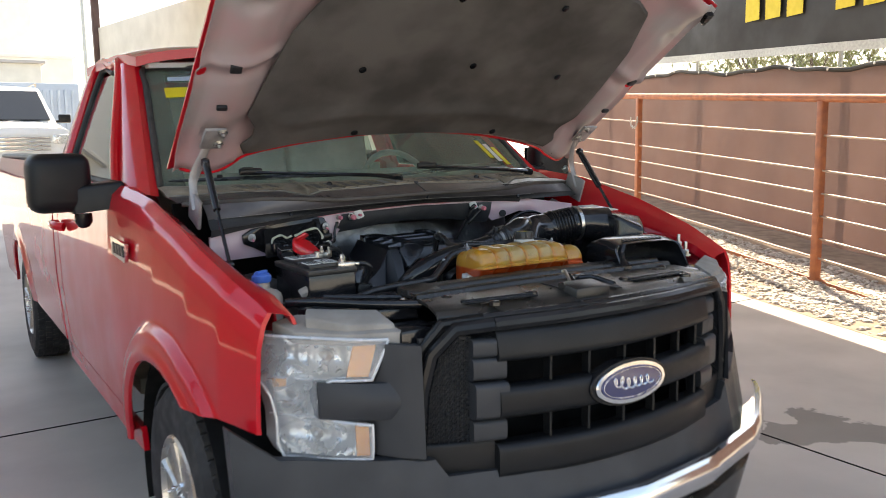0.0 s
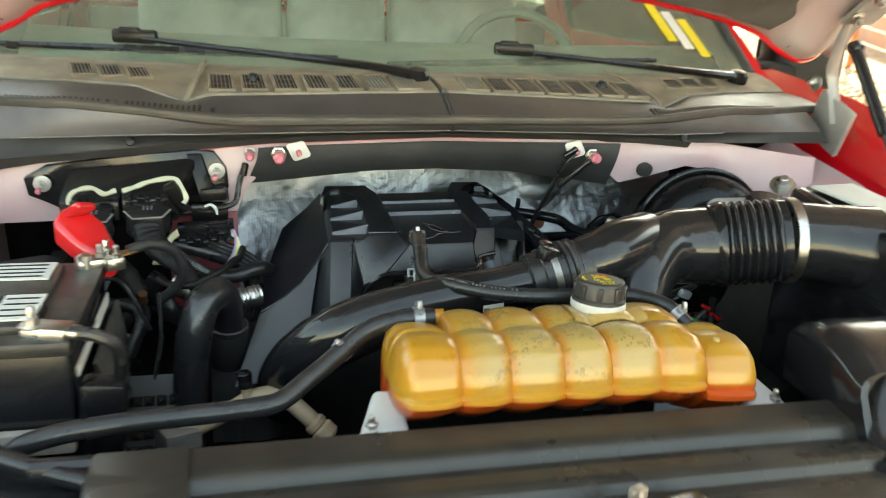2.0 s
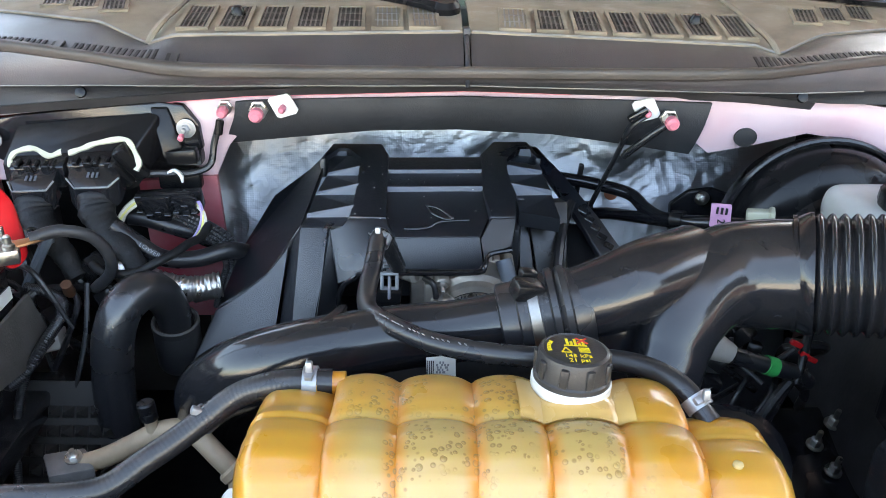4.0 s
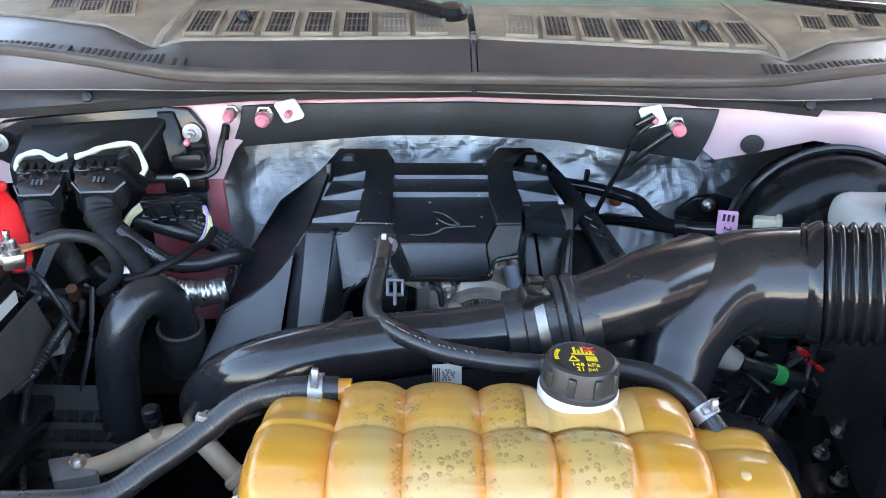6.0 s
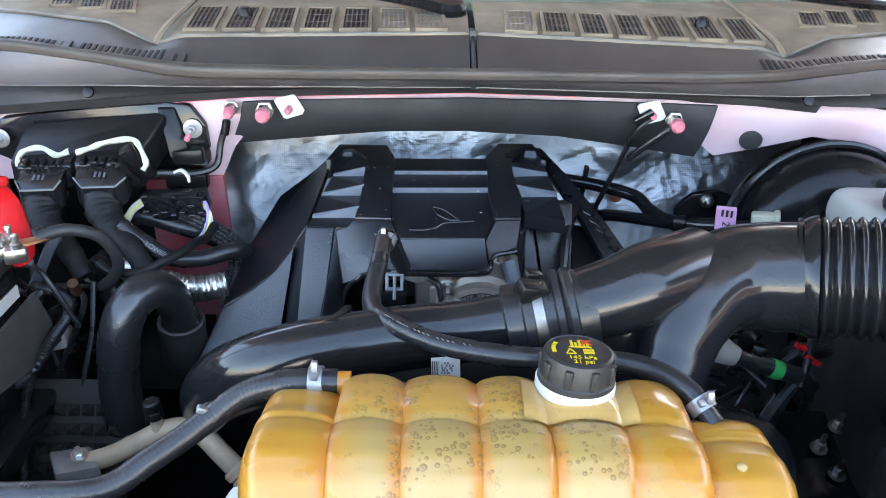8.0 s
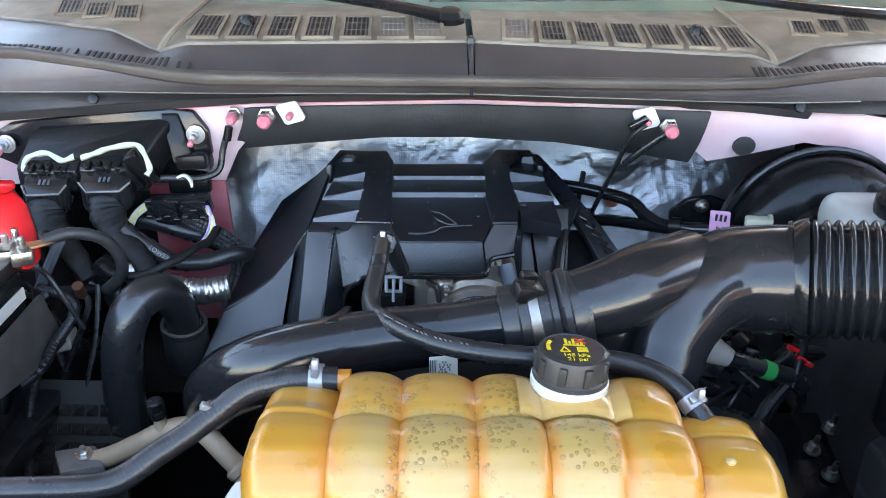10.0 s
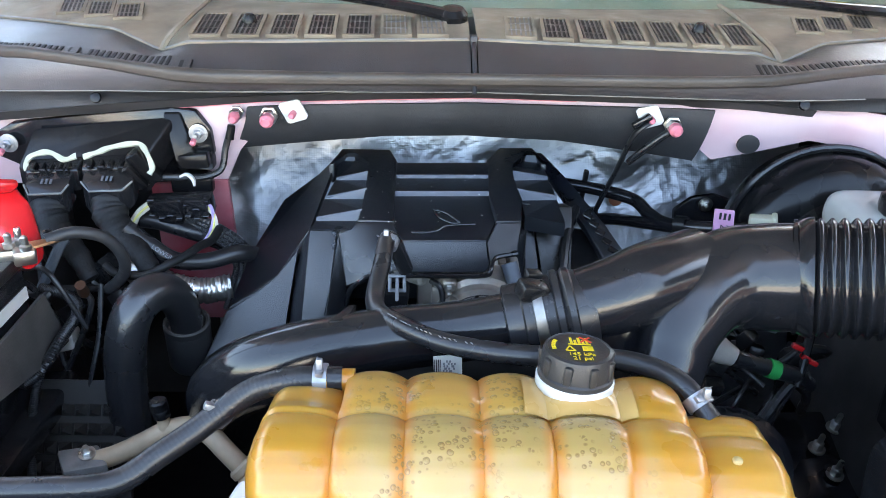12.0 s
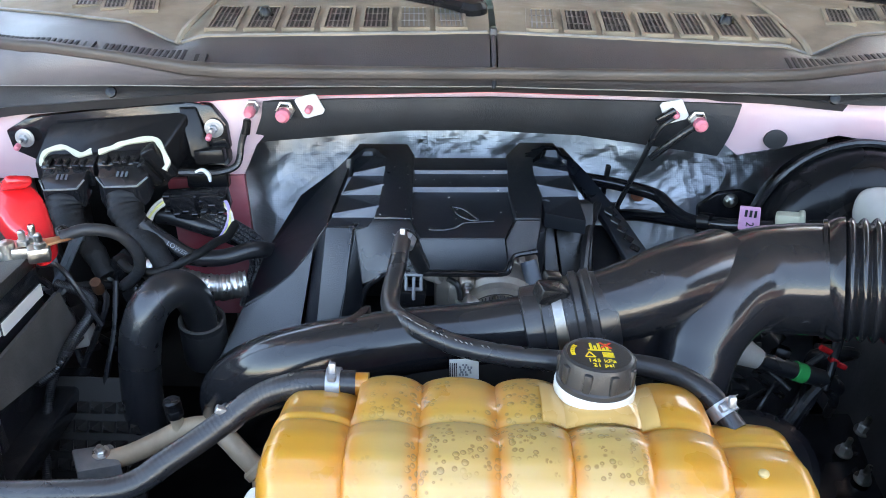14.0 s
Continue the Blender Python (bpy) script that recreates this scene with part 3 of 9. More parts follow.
wall_east = tagged(new("wall_east", finish("wall_east", bm, SHEET)), "cream ribbed steel sheet wall with brown posts", "wall", kind="structure")
rib_me = None
for i in range(37):
    p = wall_a.lerp(wall_b, (i + 0.5) / 37)
    if rib_me is None:
        bm = B()
        box(bm, (0, 0, 2.1), (0.05, 0.05, 4.16), (0, 0, 0), 0.012, 1)
        rib_me = finish("rib", bm, SHEET)
    o = new("rib", rib_me)
    o.parent, o.location, o.rotation_euler = wall_east, (p.x + wn_.x * 0.02, p.y + wn_.y * 0.02, 0), (0, 0, math.atan2(wd.y, wd.x))
for k in (0.02, 0.60):
    p = wall_a.lerp(wall_b, k)
    bm = B()
    box(bm, (p.x - 0.12, p.y, 2.6), (0.16, 0.16, 5.2), (0, 0, 0), 0.01)
    tagged(new("column", finish("column", bm, BROWNCOL)), "brown painted steel post of the ribbed wall", "column", "wall posts", "structure")


def pipe_fence():
    f = thing("fence", "rust brown welded pipe fence with seven thin rods", "fence", along(0, 0, 0))
    inv = Vector(f.location)
    def rel(p):
        return Vector(p) - inv
    for s in (-4.0, 0.03, 4.08, 8.1, 12.1):
        bm = B()
        box(bm, rel(along(s, 0, 0.93)), (0.09, 0.07, 1.86), (0, 0, FENCE_TURN), 0.008)
        part("post", bm, RUST, f)
    bm = B()
    tube(bm, [rel(along(-6, 0, 1.88)), rel(along(-2, 0, 1.88)), rel(along(13, 0, 1.88))], 0.042, 14, curve=False)
    part("top_rail", bm, RUST, f)
    bm = B()
    a, b, c = rel(along(-6, 0, 0.02)), rel(along(-2, 0, 0.02)), rel(along(13, 0, 0.02))
    for p, q in ((a, b), (b, c)):
        mid, d = (p + q) / 2, q - p
        box(bm, mid, (d.length, 0.05, 0.08), (0, -math.degrees(math.asin(d.z / d.length)), FENCE_TURN), 0.006)
    part("bottom_rail", bm, RUST, f)
    for i, z in enumerate((0.27, 0.47, 0.70, 0.93, 1.16, 1.51)):
        bm = B()
        tube(bm, [rel(along(-6, 0, z)), rel(along(-2, 0, z)), rel(along(13, 0, z))], 0.011, 8, curve=False)
        part("rod", bm, CABLE, f)
    return f


pipe_fence()
# a short chain round a fence post
chain = thing("chain", "short galvanised chain hung round a fence post", "chain", along(4.08, -0.06, 1.5))
for i in range(11):
    a = math.pi * (i / 10) - math.pi
    bm = B()
    c = Vector((AX.x * 0.11 * math.cos(a), AX.y * 0.11 * math.cos(a), 0.14 * math.sin(a) + 0.06)) - OUT * 0.02
    ring = [Vector((0.021 * math.cos(t), 0, 0.015 * math.sin(t))) for t in (2 * math.pi * k / 12 for k in range(13))]
    turn = Euler((radians(90) * (i % 2), -a - math.pi / 2, math.atan2(AX.y, AX.x)))
    tube(bm, [c + (turn.to_matrix() @ r) for r in ring], 0.006, 6, curve=False, caps=False)
    part("link", bm, GALV, chain)

# chain-link fence with its screen cloth, and the banner over it
back = thing("screen_fence", "chain-link fence hung with brown windscreen cloth", "fence", along(0, 1.5, 0))
inv = Vector(back.location)
bm = B()


def cloth(u, v):
    s = -7 + 20 * u
    wave = 0.02 * math.sin(s * 2.1) + 0.012 * math.sin(s * 5.3 + 6 * v)
    top = 2.26 + 0.03 * math.sin(s * 2.6) + 0.015 * math.sin(s * 7)
    return Vector(along(s, 1.5 + wave, -0.25 + (top + 0.25) * v)) - inv


grid(bm, 160, 14, cloth)
part("cloth", bm, SCREEN, back, "brown woven windscreen cloth")
bm = B()
tube(bm, [cloth(i / 80, 1.0) + Vector((0, 0, -0.02)) - OUT * 0.012 for i in range(81)], 0.03, 8, curve=False, flat=1.0)
part("hem", bm, BANNER, back, "black bound hem of the cloth")
for i in range(26):
    bm = B()
    p = cloth((i + 0.5) / 26, 1.0) - OUT * 0.046
    lathe(bm, [(0.012, 0), (0.018, 0.001), (0.018, 0.006), (0.010, 0.008)], axis(p + Vector((0, 0, -0.02)), -OUT), 10)
    part("eyelet", bm, STEEL, back)
wires = B()
step = 0.075
for k in range(-12, 270):
    for sgn in (1, -1):
        s0 = -7 + k * step
        a, b = (s0, 2.2), (s0 + sgn * 1.0, 3.2)
        pa, pb = Vector(along(a[0], 1.53 + 0.004 * sgn, a[1])) - inv, Vector(along(b[0], 1.53 + 0.004 * sgn, b[1])) - inv
        tube(wires, [pa, pb], 0.0035, 4, curve=False)
tagged(part("mesh_wire", wires, GALV, back, "galvanised diamond mesh"), kind="stuff")
for s in (-5, -1.6, 1.8, 5.2, 8.6, 12):
    bm = B()
    tube(bm, [Vector(along(s, 1.58, 0)) - inv, Vector(along(s, 1.58, 3.5)) - inv], 0.03, 10, curve=False)
    part("post", bm, GALV, back)

ban = thing("banner", "black vinyl banner with large yellow figures", "banner", along(2, 1.36, 2.6))
inv = Vector(ban.location)
bm = B()
grid(bm, 60, 6, lambda u, v: Vector(along(-6 + 13.5 * u, 1.38 + 0.015 * math.sin(u * 40), 2.52 + 1.5 * v)) - inv, 0.006, tuple(OUT))
part("sheet", bm, BANNER, ban)
bm = B()
grid(bm, 60, 1, lambda u, v: Vector(along(-6 + 13.5 * u, 1.37 + 0.015 * math.sin(u * 40), 2.42 + 0.11 * v)) - inv, 0.006, tuple(OUT))
part("hem", bm, GALV, ban, "grey band along the bottom edge")
for i in range(9):
    s = 3.35 - i * 0.47
    bm = B()
    h = 0.52 if i != 3 else 0.10
    z = 2.92 + h / 2 + (0.2 if i == 3 else 0)
    p = Vector(along(s, 1.345, z)) - inv
    box(bm, p, (0.33, 0.006, h), (0, 0, FENCE_TURN), 0.002, 1)
    part("figure_bar", bm, YELLOWV, ban, "plain yellow bar")

# gravel strip
def pebbles(n, seed, s0, s1, n0, n1, lo, hi):
    rnd = random.Random(seed)
    verts, faces = [], []
    for _ in range(n):
        s, w = rnd.uniform(s0, s1), rnd.uniform(n0, n1)
        r = rnd.uniform(lo, hi)
        p = along(s, w, 0)
        z = bed(s, w)
        k = len(verts)
        rot = rnd.uniform(0, 6.28)
        fl = rnd.uniform(0.5, 0.8)
        for a in range(5):
            t = rot + a * 1.2566
            q = rnd.uniform(0.8, 1.15)
            verts.append((p[0] + r * q * math.cos(t), p[1] + r * q * math.sin(t), z + r * 0.15))
        for a in range(5):
            t = rot + 0.6 + a * 1.2566
            q = rnd.uniform(0.45, 0.75)
            verts.append((p[0] + r * q * math.cos(t), p[1] + r * q * math.sin(t), z + r * fl * rnd.uniform(0.75, 1.0)))
        for a in range(5):
            b = (a + 1) % 5
            faces += [(k + a, k + b, k + 5 + a), (k + b, k + 5 + b, k + 5 + a)]
        faces.append(tuple(k + 5 + a for a in range(5)))
    return verts, faces


def bed(s, w):
    rise = RISE * max(s, -2)
    t = min(max((w + 1.05) / 0.5, 0), 1)
    return (0.02 + max(rise, -0.02) * t) * t + 0.012 * math.sin(s * 3.1) * t


bm = B()
grid(bm, 80, 10, lambda u, v: (*along(-7 + 20 * u, -1.05 + 2.7 * v, 0)[:2], bed(-7 + 20 * u, -1.05 + 2.7 * v) + 0.003))
tagged(new("gravel_bed", finish("gravel_bed", bm, DIRT)), "strip of brown dirt under loose gravel", "ground", kind="structure")
me = bpy.data.meshes.new("gravel")
v1, f1 = pebbles(9000, 3, -4, 9, -1.0, 0.6, 0.015, 0.045)
me.from_pydata(v1, [], f1)
me.materials.append(STONE)
tagged(new("gravel", me), "pale brown crushed gravel stones", "gravel", kind="stuff")

# behind the fence: trees
def shrub(c, h, w, seed):
    rnd = random.Random(seed)
    t = thing("tree", "pale green desert tree behind the fence", "tree", c, "trees behind the fence")
    bm = B()
    tube(bm, [(0, 0, 0), (0.05, 0.02, h * 0.3), (-0.04, 0.05, h * 0.6)], [0.13, 0.09, 0.04], 8)
    for i in range(7):
        a = i * 0.9
        tube(bm, [(0.03, 0.02, h * 0.28 + 0.04 * i), (math.cos(a) * w * 0.3, math.sin(a) * w * 0.3, h * 0.55), (math.cos(a) * w * 0.45, math.sin(a) * w * 0.45, h * 0.8)], [0.05, 0.03, 0.012], 6)
    part("trunk", bm, BARK, t)
    vs, fs = [], []
    for _ in range(2600):
        a, q = rnd.uniform(0, 6.283), rnd.random() ** 0.5
        z = rnd.uniform(-1, 1)
        rr = math.sqrt(max(1 - z * z, 0)) * q * w * 0.5 * rnd.uniform(0.75, 1.15)
        p = Vector((math.cos(a) * rr, math.sin(a) * rr, h * 0.66 + z * h * 0.33))
        e = Euler((rnd.uniform(0, 6), rnd.uniform(0, 6), rnd.uniform(0, 6))).to_matrix()
        l = rnd.uniform(0.05, 0.12)
        k = len(vs)
        vs += [p + e @ Vector(v) for v in ((-l, 0, 0), (0, -l * 0.35, 0.01), (l, 0, 0), (0, l * 0.35, 0.01))]
        fs.append((k, k + 1, k + 2, k + 3))
    me = bpy.data.meshes.new("crown")
    me.from_pydata(vs, [], fs)
    me.materials.append(LEAF)
    o = new("crown", me)
    o.parent = t
    o["kind"] = "stuff"
    return t


for i, (s, n, h, w) in enumerate(((-1.5, 4.5, 4.4, 4.0), (2.2, 5.2, 4.8, 4.2), (6.5, 4.9, 4.4, 4.2), (10.5, 6.5, 4.6, 4.5))):
    p = along(s, n, 0)
    shrub((p[0], p[1], 0), h, w, i + 4)

# unseen dark wall, added to deepen reflections in the red paint
bm = B()
p, q = along(-9.0, -11, 0), along(4, -11, 0)
slab(bm, [(p[0], p[1], 1.9), (q[0], q[1], 1.9), (q[0] - 0.3, q[1], 1.9), (p[0] - 0.3, p[1], 1.9)], 1.9)
tagged(new("wall_west", finish("wall_west", bm, DIMWALL)), "unseen brown wall added to darken the paint's reflections", "wall", kind="structure")

# unseen white wall, added to reflect sunlight into the black plastics
bm = B()
slab(bm, [(-22, -17.6, 3.4), (22, -17.6, 3.4), (22, -17.9, 3.4), (-22, -17.9, 3.4)], 3.4)
tagged(new("wall_south", finish("wall_south", bm, WALLW)), "unseen white wall added as a reflector for the bay", "wall", kind="structure")

# distance: white wall and building
bm = B()
box(bm, (-3.0, 40, 1.9), (16, 0.4, 3.8), bevel=0.02)
box(bm, (-3.0, 40, 3.84), (16.2, 0.6, 0.16), bevel=0.02)
bmesh.ops.translate(bm, vec=(0, 0, lot(40)), verts=bm.verts)
wall_north = tagged(new("wall_north", finish("wall_north", bm, WALLW)), "white stucco yard wall with a coping", "wall", kind="structure")
bldg = thing("building", "white flat-roofed industrial building across the yard", "building", (-14, 52, lot(45)))
bm = B()
box(bm, (0, 0, 4), (36, 14, 8), bevel=0.03)
part("wall", bm, WALLW, bldg)
bm = B()
box(bm, (0, 0, 8.15), (36.6, 14.6, 0.3), bevel=0.03)
part("roof", bm, SHEET, bldg)

pole = thing("street_lamp", "tall grey lot lamp with a four-headed cross arm", "lamp", (5.6, 40, lot(40)))
bm = B()
tube(bm, [(0, 0, 0), (0, 0, 7.6)], [0.11, 0.07], 10, curve=False)
part("pole", bm, GALV, pole)
bm = B()
box(bm, (0, 0, 7.5), (1.3, 0.08, 0.08), bevel=0.01)
box(bm, (0, 0, 6.8), (1.3, 0.08, 0.08), bevel=0.01)
part("arm", bm, GALV, pole)
for x in (-0.6, 0.6):
    for z in (7.66, 6.96):
        bm = B()
        box(bm, (x, 0, z), (0.35, 0.5, 0.2), (10, 0, 0), 0.03)
        part("lamp_head", bm, GALV, pole)
box_ = thing("storage_container", "pale blue grey painted steel container", "container", (1.42, 28.5, lot(28.5)))
bm = B()
box(bm, (0, 0, 1.15), (3.0, 5.0, 2.3), bevel=0.03)
part("body", bm, BLUEBOX, box_)
for i in range(14):
    bm = B()
    box(bm, (-1.3 + i * 0.2, -2.52, 1.1), (0.08, 0.04, 2.0), bevel=0.01, seg=1)
    part("rib", bm, BLUEBOX, box_)
shed = thing("shed", "cream painted steel yard shed with a flat roof", "shed", (-1.6, 36, lot(36)))
bm = B()
box(bm, (0, 0, 1.6), (9.0, 4.0, 3.2), bevel=0.03)
part("wall", bm, SHEET, shed)
bm = B()
box(bm, (0, 0, 3.26), (9.3, 4.3, 0.12), bevel=0.02)
part("roof", bm, CANOPY, shed)


def suv():
    """A white sport utility vehicle that faces the camera."""
    t = thing("white_suv", "white parked sport utility vehicle with roof rails", "car", (0.38, 18.4, lot(18.4)))
    t.scale = (1.15, 1.15, 1.15)
    bm = B()
    sec = [(0.0, 0.55, 1.0), (0.05, 0.45, 1.12), (0.9, 0.42, 1.22), (1.3, 0.42, 1.27), (4.4, 0.42, 1.25), (4.8, 0.5, 1.1)]
    def hull(u, v):
        k = u * (len(sec) - 1)
        i = min(int(k), len(sec) - 2)
        y, lo, hi = mix3(sec[i], sec[i + 1], k - i)
        prof = [(-0.86, lo), (-0.97, lo + 0.12), (-0.98, hi - 0.25), (-0.93, hi - 0.05), (-0.8, hi), (0, hi + 0.03), (0.8, hi), (0.93, hi - 0.05), (0.98, hi - 0.25), (0.97, lo + 0.12), (0.86, lo)]
        w = v * 10
        j = min(int(w), 9)
        x, z = prof[j][0] + (prof[j + 1][0] - prof[j][0]) * (w - j), prof[j][1] + (prof[j + 1][1] - prof[j][1]) * (w - j)
        return (x * (0.93 if u < 0.02 else 1), y, z)
    grid(bm, 20, 30, hull, 0.02)
    slab(bm, [(-0.9, 0.02, 1.0), (0.9, 0.02, 1.0), (0.9, 0.06, 1.0), (-0.9, 0.06, 1.0)], 0.55)
    part("body", bm, CARWHITE, t)
    bm = B()
    pts = [(1.25, 1.24, 0.86), (1.95, 1.92, 0.68), (2.2, 2.02, 0.66), (4.2, 2.02, 0.66), (4.65, 1.3, 0.82)]
    def roof(u, v):
        k = u * 4
        i = min(int(k), 3)
        y, z, w = mix3(pts[i], pts[i + 1], k - i)
        return (w * (2 * v - 1), y, z + 0.04 * (1 - (2 * v - 1) ** 2))
    grid(bm, 24, 8, roof, 0.03)
    part("roof", bm, CARWHITE, t)
    bm = B()
    slab(bm, [(-0.74, 1.30, 1.29), (0.74, 1.30, 1.29), (0.60, 1.90, 1.90), (-0.60, 1.90, 1.90)], 0.03, way=(0, 0.7, -0.7))
    bmesh.ops.translate(bm, vec=(0, -0.03, 0.045), verts=bm.verts)
    part("windscreen", bm, DARKGLASS, t)
    for s in (-1, 1):
        bm = B()
        slab(bm, [(s * 0.86, 1.5, 1.28), (s * 0.70, 2.0, 1.9), (s * 0.70, 4.1, 1.9), (s * 0.84, 4.5, 1.3)], 0.02, way=(-s, 0, 0))
        part("side_window", bm, DARKGLASS, t)
        bm = B()
        tube(bm, [(s * 0.62, 2.2, 2.06), (s * 0.62, 2.3, 2.12), (s * 0.62, 4.0, 2.12), (s * 0.62, 4.1, 2.06)], 0.018, 8, 3)
        part("roof_rail", bm, ALU, t)
        bm = B()
        box(bm, (s * 1.06, 1.55, 1.36), (0.24, 0.1, 0.18), bevel=0.03)
        box(bm, (s * 0.95, 1.57, 1.30), (0.14, 0.05, 0.05), bevel=0.01)
        part("mirror", bm, BLACK, t)
        bm = B()
        box(bm, (s * 0.76, 0.0, 0.92), (0.34, 0.08, 0.18), bevel=0.03)
        part("headlight", bm, REFLECT, t)
        for y in (0.9, 3.8):
            bm = B()
            lathe(bm, [(0.1, -0.12), (0.26, -0.12), (0.37, -0.09), (0.385, 0), (0.37, 0.09), (0.26, 0.12), (0.1, 0.10)], axis((s * 0.86, y, 0.385), (s, 0, 0)), 28)
            part("wheel", bm, TYRE, t)
    bm = B()
    for i in range(4):
        box(bm, (0, -0.01, 0.72 + i * 0.075), (1.1, 0.05, 0.045), bevel=0.01)
    part("grille", bm, CHROME, t)
    bm = B()
    box(bm, (0, -0.05, 0.5), (1.86, 0.2, 0.22), bevel=0.04)
    part("bumper", bm, CARWHITE, t)
    for s in (-1, 1):
        bm = B()
        tube(bm, [(s * 0.3 - 0.25, 1.28, 1.295), (s * 0.3 + 0.25, 1.27, 1.32)], 0.012, 6, curve=False)
        part("wiper", bm, BLACK, t)
    return t


suv()

# ---- the pickup truck ----
truck = thing("pickup_truck", "red pickup truck with its hood propped open on the concrete", "truck")
WHEEL_Y, WHEEL_Z, REAR_Y = 0.74, 0.39, 4.75


def fender_top(y):
    return table((0.0, 0.13, 0.17, 0.34, 0.45, 0.63, 0.98, 1.3, 1.5), (1.085, 1.112, 1.130, 1.192, 1.225, 1.278, 1.355, 1.385, 1.39), y)


def fender_inner(y):
    """Height of the fender's inner edge, which rolls down into the bay."""
    return table((0.0, 0.13, 0.23, 0.5, 0.8, 1.0, 1.2, 1.3, 1.42), (1.07, 1.095, 1.135, 1.185, 1.235, 1.262, 1.31, 1.37, 1.385), y)


def fender(s):
    bm = B()
    y0, y1 = 0.13, 1.42
    def f(u, v):
        y = y0 + (y1 - y0) * u
        zt = fender_top(y)
        xo = table((0.13, 0.3, 0.5, 0.8, 1.2, 1.42), (0.925, 0.968, 0.993, 1.008, 1.015, 1.018), y)
        xi = table((0.13, 0.4, 0.6, 1.42), (0.830, 0.858, 0.868, 0.885), y)
        d = y - WHEEL_Y
        r = 0.475
        zb = 0.47 if d > 0 else 0.80
        if abs(d) < r:
            zb = max(zb, WHEEL_Z + math.sqrt(r * r - d * d))
        zi = fender_inner(y)
        prof = [(xi - 0.012, zi - 0.03), (xi, zi), (xi + (xo - xi) * 0.30, zi + (zt - zi) * 0.62), (xi + (xo - xi) * 0.62, zt), (xo - 0.018, zt - 0.032), (xo - 0.004, zt - 0.09)]
        lower = zt - 0.09
        k = v * 14
        if k <= 5:
            i = min(int(k), 4)
            x, z = (prof[i][0] + (prof[i + 1][0] - prof[i][0]) * (k - i), prof[i][1] + (prof[i + 1][1] - prof[i][1]) * (k - i))
        else:
            t = (k - 5) / 9
            z = lower + (zb - lower) * t
            h = (z - 0.45) / (lower - 0.45)
            x = xo - 0.004 + 0.014 * math.sin(math.pi * min(max(h, 0), 1)) - 0.02 * (1 - h) ** 2
        rr = math.hypot(y - WHEEL_Y, z - WHEEL_Z)
        if z < zt - 0.1:
            # flared arch lip, creased on its outer edge
            k = min(max((0.60 - rr) / 0.045, 0), 1)
            x += (0.030 * k * k * (3 - 2 * k) + 0.010 * math.exp(-((rr - 0.50) / 0.02) ** 2)) * min(max((0.72 - abs(d)) / 0.12, 0), 1) * min((zt - 0.1 - z) / 0.04, 1)
        return (s * x, y, z)
    grid(bm, 100, 56, f, 0.012, (-s, 0, -0.3))
    return part("fender", bm, RED, truck, "glossy red front fender")


def inner_fender(s):
    """The pink-grey primed apron beside the engine bay."""
    bm = B()
    def f(u, v):
        y = (0.30 if s > 0 else 0.36) + (0.77 if s > 0 else 0.71) * u
        zt = fender_inner(y) - 0.02
        drop = [(0.855, 0), (0.815, -0.02), (0.745, -0.05), (0.72, -0.10), (0.70, -0.2), (0.66, -0.5)]
        if s < 0:
            drop = [(0.855, 0), (0.822, -0.02), (0.805, -0.05), (0.795, -0.10), (0.79, -0.2), (0.785, -0.4)]
        k = v * 5
        i = min(int(k), 4)
        return (s * (drop[i][0] + (drop[i + 1][0] - drop[i][0]) * (k - i)), y, zt + drop[i][1] + (drop[i + 1][1] - drop[i][1]) * (k - i))
    grid(bm, 20, 15, f, 0.01, (0, 0, -1))
    part("inner_fender", bm, PINK if s > 0 else PRIMER, truck, "overspray pink primed inner fender")
    bm = B()
    grid(bm, 14, 6, lambda u, v: (s * (0.837 + 0.021 * u - 0.014 * v), 0.215 + 0.31 * u, fender_inner(0.215 + 0.31 * u) - 0.012 - 0.13 * v), 0.006, (s, 0, 0))
    part("fender_flange", bm, RED, truck, "red inner flange of the fender")


def wheel_arch(s):
    bm = B()
    def f(u, v):
        a = math.pi * (-0.1 + 1.2 * u)
        return (s * (0.98 - 0.33 * v), WHEEL_Y + 0.485 * math.cos(a), WHEEL_Z + 0.485 * math.sin(a))
    grid(bm, 24, 4, f, 0.01, (0, 0, 1))
    return part("wheel_arch_liner", bm, FLOORM, truck, "black plastic wheel arch liner")


